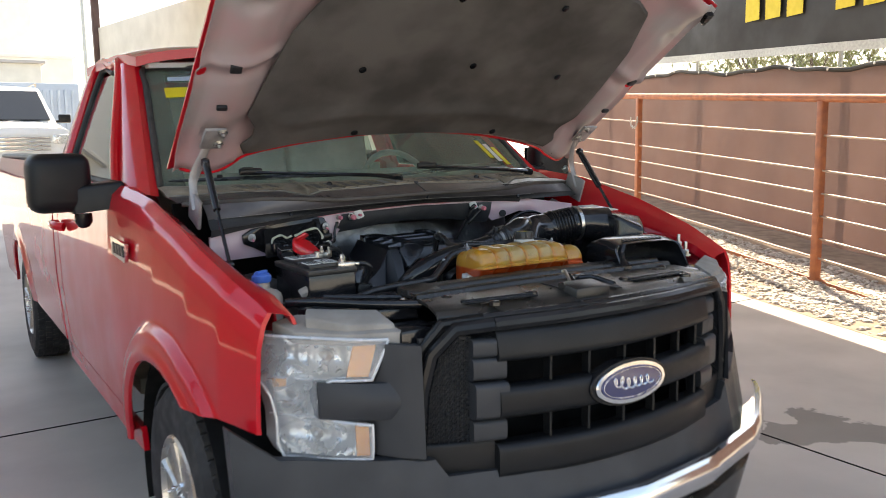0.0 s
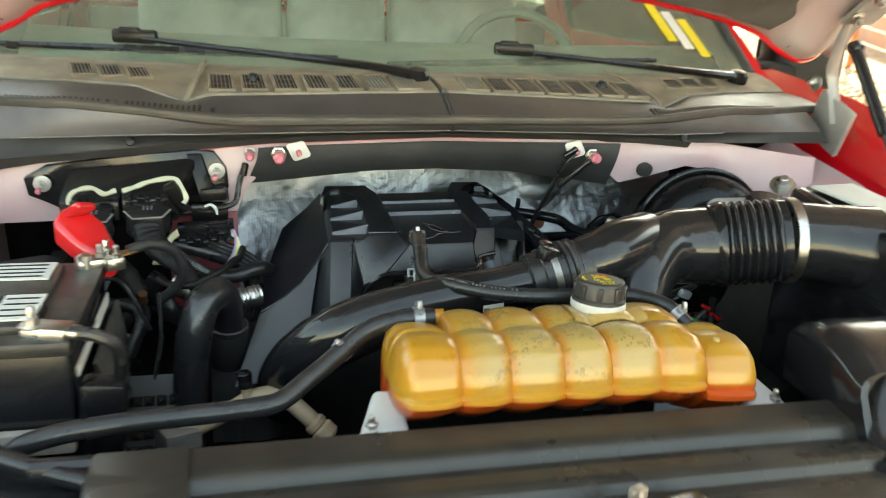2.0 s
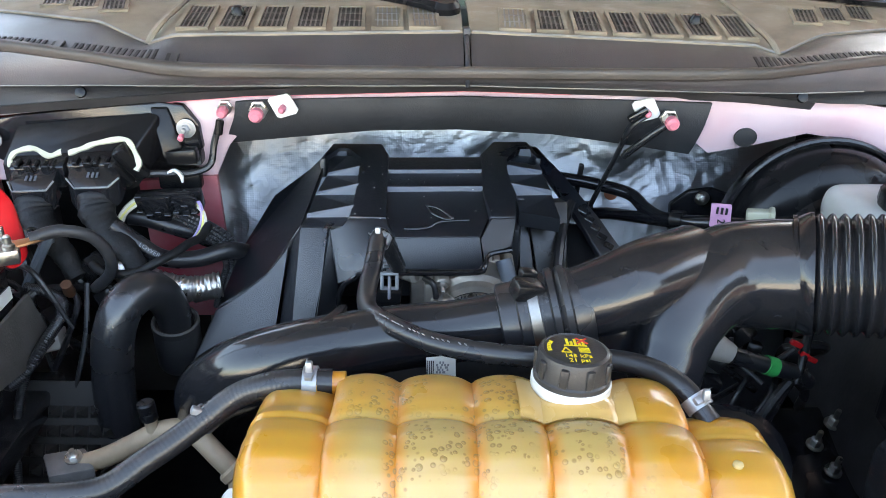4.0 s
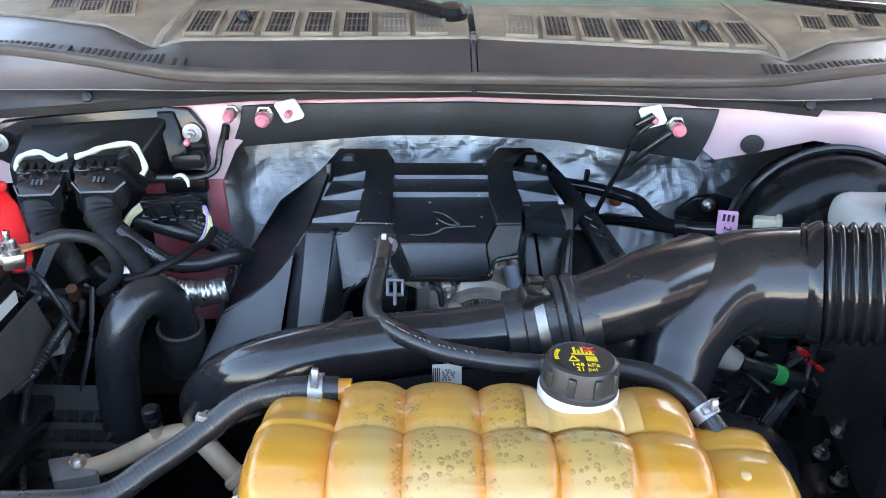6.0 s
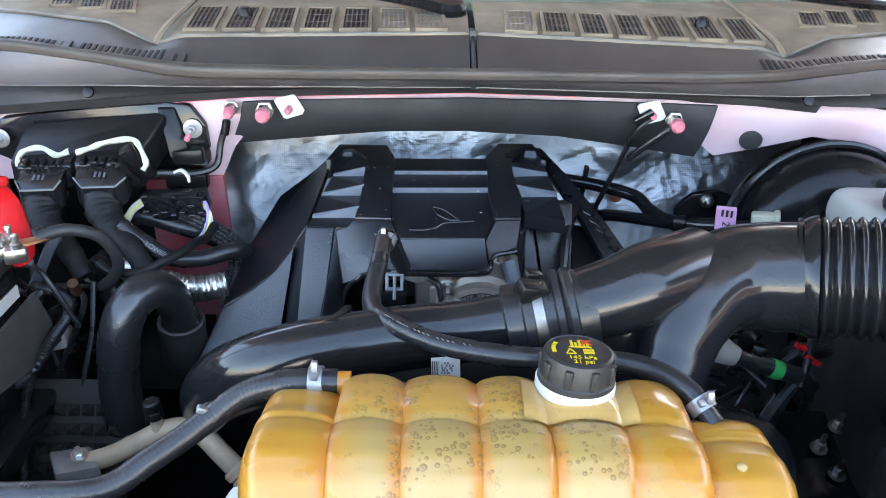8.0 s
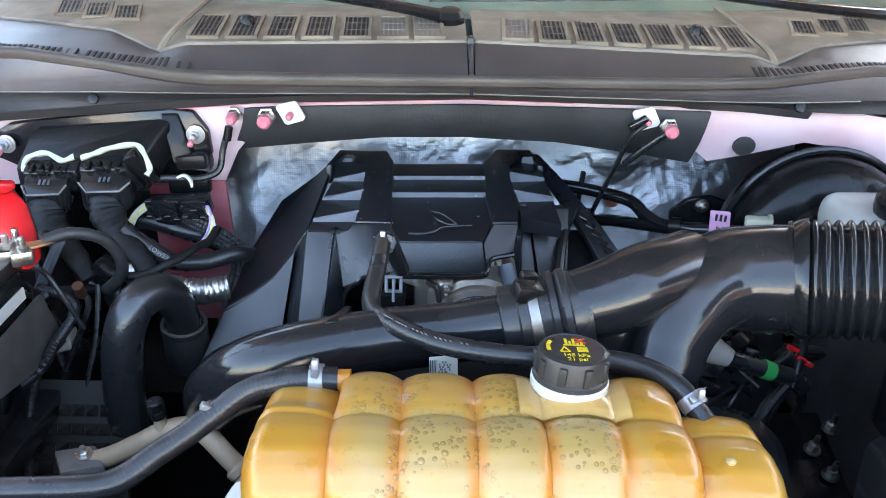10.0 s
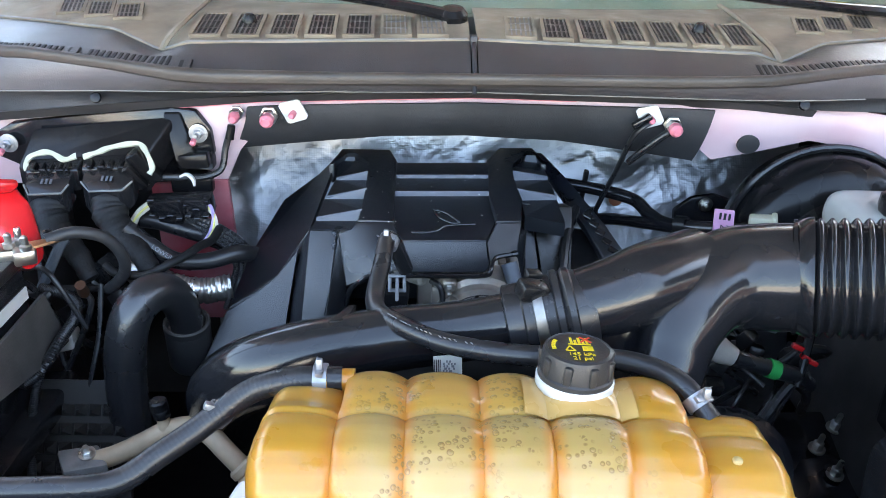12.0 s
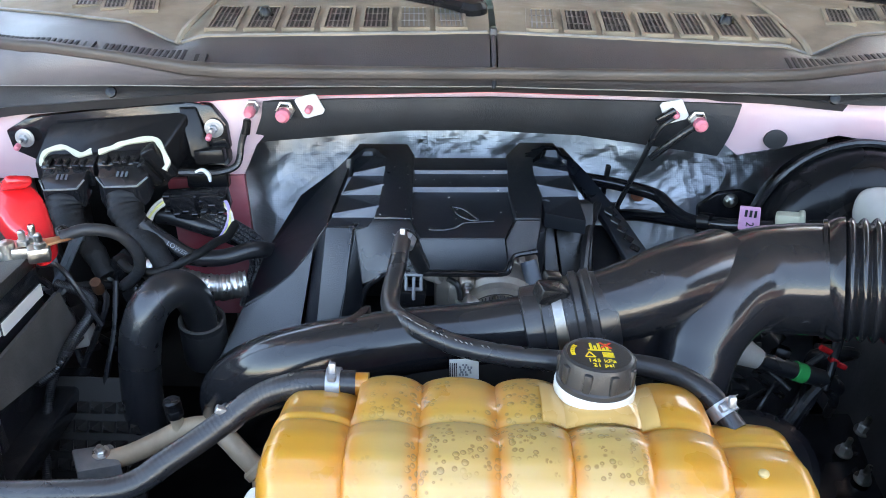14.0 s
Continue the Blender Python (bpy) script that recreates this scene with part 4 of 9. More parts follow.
def wheel(s, y):
    bm = B()
    m = axis((s * 0.87, y, WHEEL_Z), (s, 0, 0))
    lathe(bm, [(0.22, -0.115), (0.29, -0.122), (0.345, -0.118), (0.378, -0.09), (0.388, -0.05), (0.39, 0), (0.388, 0.05), (0.378, 0.09), (0.345, 0.118), (0.29, 0.122), (0.222, 0.112), (0.216, 0.09), (0.216, -0.09)], m, 56)
    tyre = part("tyre", bm, TYRE, truck, "worn black all-season tyre")
    # tread blocks
    bm = B()
    for i in range(56):
        for x, sk in ((-0.092, 4), (-0.05, -5), (-0.006, 5), (0.04, -5), (0.085, 4)):
            a = 2 * math.pi * (i + (0.5 if sk > 0 else 0)) / 56
            rr = 0.392 if abs(x) < 0.06 else 0.388
            p = m @ Vector((rr * math.cos(a), rr * math.sin(a), x))
            slope = 0 if abs(x) < 0.06 else (14 if x > 0 else -14)
            r = m.to_3x3() @ Matrix.Rotation(a, 3, "Z") @ Matrix.Rotation(radians(sk), 3, "X")
            q = bmesh.ops.create_cube(bm, size=1)
            bmesh.ops.transform(bm, matrix=Matrix.Translation(p) @ r.to_4x4() @ Matrix.Diagonal((0.012, 0.032, 0.034, 1)), verts=q["verts"])
    tread = part("tread", bm, TYRE, tyre, smooth=0)
    tread["kind"] = "stuff"
    bm = B()
    lathe(bm, [(0.218, 0.10), (0.224, 0.112), (0.215, 0.118), (0.205, 0.10), (0.198, 0.055), (0.19, 0.05), (0.19, 0.03), (0.218, 0.03)], m, 48)
    for i in range(7):
        a = 2 * math.pi * i / 7
        tube(bm, [m @ Vector((0.05 * math.cos(a), 0.05 * math.sin(a), 0.075)), m @ Vector((0.12 * math.cos(a), 0.12 * math.sin(a), 0.085)), m @ Vector((0.2 * math.cos(a), 0.2 * math.sin(a), 0.09))], [0.035, 0.026, 0.032], 8, 3, flat=0.5)
    lathe(bm, [(0.075, 0.05), (0.07, 0.085), (0.045, 0.095), (0.03, 0.11), (0.005, 0.112)], m, 24)
    rim = part("rim", bm, STEEL, truck, "bright machined alloy wheel rim")
    bm = B()
    lathe(bm, [(0.17, -0.02), (0.17, 0.005), (0.06, 0.008), (0.06, 0.02)], m, 32)
    part("brake_disc", bm, ALU, rim)
    for i in range(6):
        a = 2 * math.pi * (i + 0.5) / 6
        bm = B()
        bolt(bm, m @ Vector((0.062 * math.cos(a), 0.062 * math.sin(a), 0.085)), (s, 0, 0), 0.011, 0.03)
        part("lug_nut", bm, CHROME, rim)


def panel_x(z):
    """How far out the cab and bed side stands at height z."""
    return table((0.45, 0.6, 0.85, 1.1, 1.3, 1.42, 1.5), (0.985, 1.0, 1.018, 1.02, 1.012, 0.985, 0.97), z)


def side_panel(name, s, y0, y1, z0, z1, label, material=RED, arch=None):
    bm = B()
    def f(u, v):
        y = y0 + (y1 - y0) * u
        zb = z0
        if arch and abs(y - arch) < 0.47:
            zb = max(z0, WHEEL_Z + math.sqrt(0.47 ** 2 - (y - arch) ** 2))
        z = zb + (z1 - zb) * v
        x = panel_x(z)
        if arch:
            rr = math.hypot(y - arch, z - WHEEL_Z)
            x += 0.02 * math.exp(-((rr - 0.50) / 0.04) ** 2)
        return (s * x, y, z)
    grid(bm, 40, 18, f, 0.02, (-s, 0, 0))
    return part(name, bm, material, truck, label)


def cab():
    for s in (-1, 1):
        door = side_panel("door", s, 1.43, 2.70, 0.52, 1.385, "red cab door with window and black mirror")
        bm = B()
        slab(bm, [(s * 0.955, 1.53, 1.39), (s * 0.955, 2.62, 1.40), (s * 0.785, 2.62, 1.86), (s * 0.785, 2.08, 1.86)], 0.005, way=(-s, 0, 0))
        w = part("door_glass", bm, SIDEGLASS, door, "clear door window glass")
        w.visible_shadow = False
        # window frame: chrome-grey front edge, black seal, red upper frame
        bm = B()
        tube(bm, [(s * 0.962, 1.485, 1.375), (s * 0.915, 1.675, 1.55), (s * 0.805, 2.04, 1.875), (s * 0.79, 2.25, 1.895), (s * 0.79, 2.66, 1.90), (s * 0.97, 2.70, 1.39)], 0.022, 10, 6)
        part("window_frame", bm, RED, door, "red door window frame")
        bm = B()
        tube(bm, [(s * 0.960, 1.525, 1.385), (s * 0.902, 1.725, 1.55), (s * 0.79, 2.08, 1.85), (s * 0.785, 2.3, 1.87), (s * 0.785, 2.61, 1.865), (s * 0.955, 2.64, 1.40)], 0.014, 8, 6)
        part("window_seal", bm, SEAL, door, "black window seal")
        bm = B()
        tube(bm, [(s * 0.98, 1.47, 1.392), (s * 0.98, 2.1, 1.398), (s * 0.978, 2.68, 1.40)], 0.014, 8, 3)
        part("belt_moulding", bm, SEAL, door, "black belt moulding")
        bm = B()
        tube(bm, [(s * 1.03, 2.42, 1.15), (s * 1.062, 2.46, 1.155), (s * 1.062, 2.58, 1.155), (s * 1.03, 2.62, 1.15)], 0.016, 10, 4, flat=1.3)
        part("door_handle", bm, RED, door, "red pull handle")
        # black strips stand in for the shade in the shut lines
        for y0, y1, z0 in ((1.418, 1.434, 0.50), (2.698, 2.718, 0.50), (2.858, 2.902, 0.55)):
            bm = B()
            grid(bm, 1, 14, lambda u, v: (s * (panel_x(z0 + (1.385 - z0) * v) - 0.010), y0 + (y1 - y0) * u, z0 + (1.385 - z0) * v), 0.004, (-s, 0, 0))
            part("shut_line", bm, PRINTHOLE, door, "black strip standing for the gap beside the door")
        # mirror
        bm = B()
        box(bm, (s * 1.165, 1.47, 1.40), (0.215, 0.13, 0.215), (0, 0, s * -6), 0.045, 4)
        part("mirror_head", bm, TRIM, door, "large black plastic towing-style mirror")
        bm = B()
        slab(bm, [(s * 1.13, 1.415, 1.385), (s * 0.955, 1.37, 1.405), (s * 0.955, 1.52, 1.405), (s * 1.13, 1.52, 1.385)], 0.098, 0.015, 3)
        part("mirror_arm", bm, TRIM, door, "black mirror arm")
        bm = B()
        slab(bm, [(s * 1.262, 1.541, 1.485), (s * 1.07, 1.541, 1.485), (s * 1.07, 1.541, 1.315), (s * 1.262, 1.541, 1.315)], 0.003, way=(0, 1, 0))
        part("mirror_glass", bm, CHROME, door, "mirror glass")
        bm = B()
        lathe(bm, [(0.03, 0), (0.032, -0.03), (0.02, -0.05), (0.008, -0.055)], axis((s * 1.09, 1.46, 1.285), (0, 0, 1)), 16)
        part("puddle_lamp", bm, BLACK, door)
        # rocker and cab corner
        side_panel("rocker_panel", s, 1.2, 2.82, 0.42, 0.515, "red rocker panel")
        bm = B()
        slab(bm, [(s * 0.985, 2.72, 1.40), (s * 0.985, 2.86, 1.40), (s * 0.79, 2.86, 1.92), (s * 0.79, 2.68, 1.92)], 0.05, 0.01, way=(-s, 0, 0))
        part("cab_corner", bm, RED, truck, "red rear cab pillar")
        side_panel("cab_side", s, 2.715, 2.86, 0.45, 1.40, "red rear cab corner panel")
        side_panel("bed_side", s, 2.90, 6.05, 0.5, 1.44, "red cargo bed side", arch=REAR_Y)
        bm = B()
        tube(bm, [(s * 0.93, 2.9, 1.45), (s * 0.93, 4.5, 1.46), (s * 0.93, 6.03, 1.45)], 0.045, 10, 4, flat=0.5)
        part("bed_rail_cap", bm, TRIM, truck, "grey plastic bed rail cap")
        bm = B()
        slab(bm, [(s * 0.88, 2.95, 1.43), (s * 0.88, 6.0, 1.43), (s * 0.88, 6.0, 0.95), (s * 0.88, 2.95, 0.95)], 0.03, way=(s, 0, 0))
        part("bed_inner_side", bm, RED, truck)
        # A pillar
        bm = B()
        def pillar(u, v):
            a = Vector((s * 0.905, 1.20, 1.355)).lerp(Vector((s * 0.775, 1.90, 1.885)), u)
            b = Vector((s * 0.955, 1.46, 1.385)).lerp(Vector((s * 0.80, 2.06, 1.885)), u)
            p = a.lerp(b, v)
            p.x += s * 0.022 * math.sin(math.pi * v)
            return p
        grid(bm, 14, 6, pillar, 0.03, (-s, 0, -0.2))
        part("pillar", bm, RED, truck, "red windscreen pillar")
        # fender vent badge
        bm = B()
        slab(bm, [(s * 1.022, 1.05, 1.205), (s * 1.024, 1.27, 1.215), (s * 1.024, 1.255, 1.15), (s * 1.022, 1.06, 1.14)], 0.014, 0.004, way=(s, 0, 0))
        b = part("fender_vent", bm, CHROME, truck, "chrome fender vent trim")
        bm = B()
        for i in range(4):
            slab(bm, [(s * 1.036, 1.075 + i * 0.045, 1.195), (s * 1.036, 1.10 + i * 0.045, 1.197), (s * 1.036, 1.095 + i * 0.045, 1.16), (s * 1.036, 1.07 + i * 0.045, 1.158)], 0.004, way=(s, 0, 0))
        part("vent_lettering", bm, BLACK, b, "plain dark bars on the vent trim")
    # roof
    bm = B()
    def roof(u, v):
        y = 1.80 + 1.06 * u
        x = (2 * v - 1) * table((0, 0.15, 1), (0.79, 0.80, 0.80), u)
        z = 1.925 + 0.06 * math.sin(math.pi * min(u + 0.12, 0.5)) - 0.05 * abs(2 * v - 1) ** 5
        return (x, y - 0.12 * (1 - (2 * v - 1) ** 2) * (1 - u), z)
    grid(bm, 18, 26, roof, 0.04)
    part("roof", bm, RED, truck, "red cab roof")
    bm = B()
    grid(bm, 8, 12, lambda u, v: (0.74 * (2 * v - 1), 1.80 + 1.02 * u, 1.875 + 0.02 * math.sin(math.pi * v)), 0.02)
    part("headliner", bm, INNER, truck, "pale grey cloth headliner")
    # rear cab wall with a window hole: built as a frame
    bm = B()
    box(bm, (0, 2.84, 1.0), (1.92, 0.04, 0.84), bevel=0.01)
    box(bm, (0, 2.84, 1.87), (1.58, 0.04, 0.09), bevel=0.01)
    part("cab_rear_wall", bm, RED, truck)
    bm = B()
    box(bm, (0, 2.805, 1.0), (1.80, 0.02, 0.80), bevel=0.008)
    part("rear_trim_panel", bm, INNER, truck, "pale grey rear cab trim")
    bm = B()
    slab(bm, [(-0.88, 2.84, 1.42), (0.88, 2.84, 1.42), (0.76, 2.84, 1.83), (-0.76, 2.84, 1.83)], 0.005, way=(0, 1, 0))
    g = part("rear_window", bm, SIDEGLASS, truck, "rear cab window glass")
    g.visible_shadow = False
    # windscreen
    bm = B()
    def ws(u, v):
        q = 2 * v - 1
        a = Vector((0.86 * q, 1.07 + 0.17 * q * q, 1.375))
        b = Vector((0.745 * q, 1.72 + 0.15 * q * q, 1.868 - 0.02 * q * q))
        p = a.lerp(b, u)
        p.z += 0.02 * math.sin(math.pi * u)
        return p
    grid(bm, 10, 24, ws)
    w = part("windscreen", bm, WSGLASS, truck, "greenish windscreen glass")
    w.visible_shadow = False
    bm = B()
    line = [ws(1, j / 12) + Vector((0, 0, 0.004)) for j in range(13)]
    tube(bm, [ws(i / 6, 0) for i in range(6)] + line + [ws(i / 6, 1) for i in range(5, -1, -1)], 0.013, 8, 4)
    part("windscreen_seal", bm, SEAL, w, "black windscreen seal")
    # dark ceramic band inside the glass edge
    bm = B()
    for v0, v1 in ((0.0, 0.05), (0.95, 1.0)):
        grid(bm, 8, 2, lambda u, v: ws(u, v0 + (v1 - v0) * v) - Vector((0, -0.004, 0.004)))
    grid(bm, 2, 20, lambda u, v: ws(0.94 + 0.06 * u, v) - Vector((0, -0.004, 0.004)))
    part("glass_band", bm, PRINTHOLE, w, "black printed edge of the glass")
    # sticker, pale strip and painted marks on the glass
    bm = B()
    grid(bm, 2, 6, lambda u, v: ws(0.69 + 0.10 * u, 0.042 + 0.145 * v) + Vector((0, -0.003, 0.003)))
    part("price_sticker", bm, YELLOWV, w, "yellow windscreen sticker with dark marks")
    for i in range(3):
        bm = B()
        grid(bm, 1, 2, lambda u, v: ws(0.715 + 0.05 * u, 0.115 + 0.02 * i + 0.012 * v) + Vector((0, -0.005, 0.005)))
        part("mark_bar", bm, PRINTHOLE, w)
    bm = B()
    grid(bm, 2, 6, lambda u, v: ws(0.86 + 0.045 * u, 0.055 + 0.135 * v) + Vector((0, -0.003, 0.003)))
    part("visor_strip", bm, BLUEBOX, w, "pale strip at the top of the glass")
    for i in range(3):
        bm = B()
        grid(bm, 2, 2, lambda u, v: ws(0.07 + 0.15 * u + 0.03 * i, 0.922 - 0.024 * i + 0.018 * v - 0.012 * u) + Vector((0, -0.003, 0.003)))
        part("painted_mark", bm, YELLOWV if i != 1 else LABELW, w, "yellow painted mark on the glass")
    # cabin
    bm = B()
    def dash(u, v):
        q = 2 * v - 1
        return (0.84 * q, 1.10 + 0.16 * q * q + 0.55 * u, 1.365 + 0.05 * math.sin(math.pi * u) - (0.22 * max(u - 0.8, 0) / 0.2))
    grid(bm, 10, 16, dash, 0.03)
    part("dashboard", bm, DASH, truck, "dark green-grey dashboard")
    for x in (-0.45, 0.0, 0.45):
        bm = B()
        box(bm, (x, 2.35, 1.02), (0.5 if x else 0.36, 0.55, 0.16), (4, 0, 0), 0.05, 3)
        box(bm, (x, 2.62, 1.32), (0.5 if x else 0.36, 0.16, 0.56), (-12, 0, 0), 0.05, 3)
        seat = part("seat", bm, INNER, truck, "grey cloth bench seat")
        if x:
            bm = B()
            box(bm, (x, 2.70, 1.70), (0.26, 0.1, 0.18), (-12, 0, 0), 0.04, 3)
            part("headrest", bm, INNER, seat)
    bm = B()
    ring = [Vector((0.45 + 0.19 * math.cos(a), 1.80 + 0.07 * math.sin(a), 1.30 + 0.175 * math.sin(a))) for a in (2 * math.pi * k / 24 for k in range(25))]
    tube(bm, ring, 0.016, 8, curve=False, caps=False)
    tube(bm, [(0.27, 1.80, 1.30), (0.45, 1.78, 1.29), (0.63, 1.80, 1.30)], 0.025, 8, 3)
    part("steering_wheel", bm, DASH, truck, "black steering wheel")
    bm = B()
    box(bm, (0, 2.1, 0.62), (1.9, 1.5, 0.06))
    part("cab_floor", bm, DASH, truck)
    bm = B()
    box(bm, (-0.05, 1.93, 1.75), (0.24, 0.03, 0.07), (0, 0, 0), 0.02, 3)
    part("rear_view_mirror", bm, BLACK, truck)
    # bed
    bm = B()
    box(bm, (0, 4.47, 0.90), (1.8, 3.1, 0.05))
    box(bm, (0, 2.93, 1.17), (1.8, 0.05, 0.52), bevel=0.01)
    part("bed_floor", bm, TRIM, truck)
    bm = B()
    box(bm, (0, 6.05, 1.14), (1.88, 0.07, 0.58), bevel=0.015)
    part("tailgate", bm, RED, truck)
    bm = B()
    box(bm, (0, 3.9, 0.5), (1.3, 4.4, 0.14), bevel=0.02)
    part("chassis", bm, FLOORM, truck)


for s in (-1, 1):
    fender(s), inner_fender(s), wheel_arch(s)
    wheel(s, WHEEL_Y), wheel(s, REAR_Y)
cab()


# hood, propped open
HOOD_A = radians(35.5)
HY, HZ = 1.03, 1.415


def hood_pt(x, d, h=0.0):
    """A point of the open hood: x across, d forward of the hinge line, h out of its upper face."""
    return Vector((x, HY - d * math.cos(HOOD_A) + h * math.sin(HOOD_A), HZ + d * math.sin(HOOD_A) + h * math.cos(HOOD_A)))


def hood_span(q):
    """Rear and front edge of the hood at q = -1 to 1 across it."""
    return 0.02 + 0.19 * (1 - q * q), 1.0 + 0.16 * (1 - abs(q) ** 2.5)


def hood():
    bm = B()
    def skin(u, v):
        q = 2 * v - 1
        a, b = hood_span(q)
        d = a + (b - a) * u
        x = q * (0.885 + 0.03 * u)
        crown = 0.06 * (1 - q * q) * math.sin(math.pi * (0.25 + 0.6 * u)) + 0.02 * math.exp(-((abs(q) - 0.55) / 0.15) ** 2)
        return hood_pt(x, d, 0.035 + crown - 0.03 * max(u - 0.9, 0) * 10 * 0.6)
    grid(bm, 30, 40, skin, 0.006, tuple(-(hood_pt(0, 0, 1) - hood_pt(0, 0, 0))))
    top = part("hood", bm, RED, truck, "red hood propped open, its underside lined with black fibre")
    bm = B()
    def under(u, v):
        q = 2 * v - 1
        a, b = hood_span(q)
        d = a + 0.022 + (b - a - 0.03) * u
        x = q * (0.877 + 0.03 * u)
        e = abs(q)
        # raised rim, then a channel, then the recessed middle
        h = 0.012
        h += -0.028 * math.exp(-((e - 0.86) / 0.075) ** 2)
        h += 0.016 * math.exp(-((e - 0.97) / 0.03) ** 2)
        h += 0.03 * max(0, 1 - e / 0.78) ** 0.3 if e < 0.78 else 0
        h += -0.02 * math.exp(-((u - 0.03) / 0.05) ** 2) - 0.022 * math.exp(-((u - 0.97) / 0.05) ** 2)
        if e > 0.72:
            h += 0.012 * math.exp(-((u - 0.50) / 0.03) ** 2) - 0.012 * math.exp(-((u - 0.56) / 0.025) ** 2) + 0.012 * math.exp(-((u - 0.80) / 0.03) ** 2) * math.exp(-((e - 0.88) / 0.04) ** 2) * 1.5
            h += 0.014 * math.exp(-((u - 0.2) / 0.06) ** 2) * (1 if e < 0.93 else 0.3)
        return hood_pt(x, d, h)
    grid(bm, 90, 130, under, 0.004, tuple(hood_pt(0, 0, 1) - hood_pt(0, 0, 0)))
    part("hood_inner_frame", bm, PRIMER, top, "grey primed inner frame with red overspray")
    bm = B()
    def hem(q):
        e = abs(q)
        h = -0.002 - 0.028 * math.exp(-((e - 0.86) / 0.075) ** 2) + 0.016 * math.exp(-((e - 0.97) / 0.03) ** 2) + (0.03 * max(0, 1 - e / 0.78) ** 0.3 if e < 0.78 else 0)
        return hood_pt(q * 0.877, hood_span(q)[0] + 0.018, h)
    tube(bm, [hem(q) for q in np.linspace(-0.97, 0.97, 45)], 0.006, 8, 3)
    part("rear_hem", bm, RED, top, "red folded rear edge of the hood")
    # the fibre pad
    bm = B()
    half = [(0.0, 0.265), (0.30, 0.25), (0.52, 0.20), (0.66, 0.15), (0.685, 0.20), (0.655, 0.245), (0.66, 0.30), (0.70, 0.36), (0.69, 0.5), (0.665, 0.75), (0.60, 0.94), (0.50, 1.0), (0.25, 1.04), (0.0, 1.05)]
    def pad(u, v):
        d = 0.15 + (1.05 - 0.15) * u
        w = table([p[1] for p in half[3:]], [p[0] for p in half[3:]], d) if d > 0.15 else 0.66
        q = 2 * v - 1
        dd = d
        lo = table([p[0] for p in half[:4]], [p[1] for p in half[:4]], abs(q) * w)
        dd = lo + (d - 0.15) / (1.05 - 0.15) * (1.05 - lo) if u < 1 else d
        wave = 0.006 * math.sin(7 * q) * math.sin(9 * u) - 0.02 * math.exp(-((u - 0.18) / 0.05) ** 2) * (abs(q) < 0.9)
        edge = 0.012 * (1 if min(u, 1 - u, v, 1 - v) < 0.015 else 0)
        return hood_pt(q * w, dd, -0.016 + wave * 0.5 + edge)
    grid(bm, 60, 60, pad, 0.006, tuple(hood_pt(0, 0, 1) - hood_pt(0, 0, 0)))
    part("hood_liner", bm, FELT, top, "black fibre sound pad")
    # slots in the frame, black blocks for their shade, and clips
    for s in (-1, 1):
        for d, w, l in ((0.60, 0.034, 0.03), (0.42, 0.032, 0.018), (0.13, 0.02, 0.012), (0.04, 0.02, 0.01)):
            bm = B()
            c = hood_pt(s * (0.80 if d > 0.3 else 0.72), d, -0.02)
            box(bm, c, (w, l, 0.012), (-math.degrees(HOOD_A), 0, s * 8), 0.003, 2)
            part("slot", bm, PRINTHOLE, top, "dark slot in the frame")
    for x, d in ((-0.3, 0.29), (0.3, 0.29), (-0.4, 0.62), (0.4, 0.62), (0.0, 0.66), (-0.2, 0.95), (0.2, 0.95)):
        bm = B()
        lathe(bm, [(0.013, 0), (0.012, 0.004), (0.006, 0.006)], axis(hood_pt(x, d, -0.022), hood_pt(0, 0, -1) - hood_pt(0, 0, 0)), 12)
        part("clip", bm, BLACK, top)
    bm = B()
    box(bm, hood_pt(0.02, 1.09, -0.03), (0.3, 0.05, 0.05), (-math.degrees(HOOD_A), 0, 0), 0.01)
    part("striker_plate", bm, PRIMER, top)
    for s in (-1, 1):
        bm = B()
        slab(bm, [hood_pt(s * 0.865, 0.975, 0.0), hood_pt(s * 0.895, 0.985, 0.0), hood_pt(s * 0.895, 0.93, 0.0), hood_pt(s * 0.88, 0.93, 0.0)], 0.02, 0.003, way=tuple(-(hood_pt(0, 0, 1) - hood_pt(0, 0, 0))))
        part("edge_bumper", bm, BLACK, top)
    # hinges and gas struts
    for s in (-1, 1):
        bm = B()
        pts = [(s * 0.835, 0.88, 1.32), (s * 0.835, 0.91, 1.395), (s * 0.825, 0.91, 1.44), (s * 0.80, 0.86, 1.52), (s * 0.795, 0.82, 1.56)]
        tube(bm, pts, [0.015, 0.013, 0.017, 0.012, 0.013], 8, 4, flat=0.4)
        box(bm, hood_pt(s * 0.795, 0.27, -0.025), (0.07, 0.10, 0.012), (-math.degrees(HOOD_A), 0, 0), 0.004)
        box(bm, (s * 0.835, 0.90, 1.32), (0.012, 0.11, 0.10), (20, 0, 0), 0.004)
        h = part("hinge", bm, HINGEM, top, "grey primed hood hinge")
        for c, w in (((s * 0.785, 0.90, 1.40), (-s, 0, 0)), (hood_pt(s * 0.775, 0.25, -0.032), (0, -0.58, -0.81)), (hood_pt(s * 0.775, 0.31, -0.032), (0, -0.58, -0.81))):
            bm = B()
            bolt(bm, c, w, 0.011, 0.011)
            part("hinge_bolt", bm, STEEL, top)
        bm = B()
        a, b = Vector((s * 0.825, 0.60, 1.17)), Vector((s * 0.81, 0.84, 1.475))
        m = a.lerp(b, 0.52)
        tube(bm, [m, b], 0.0125, 12, curve=False)
        tube(bm, [a, m], 0.006, 10, curve=False)
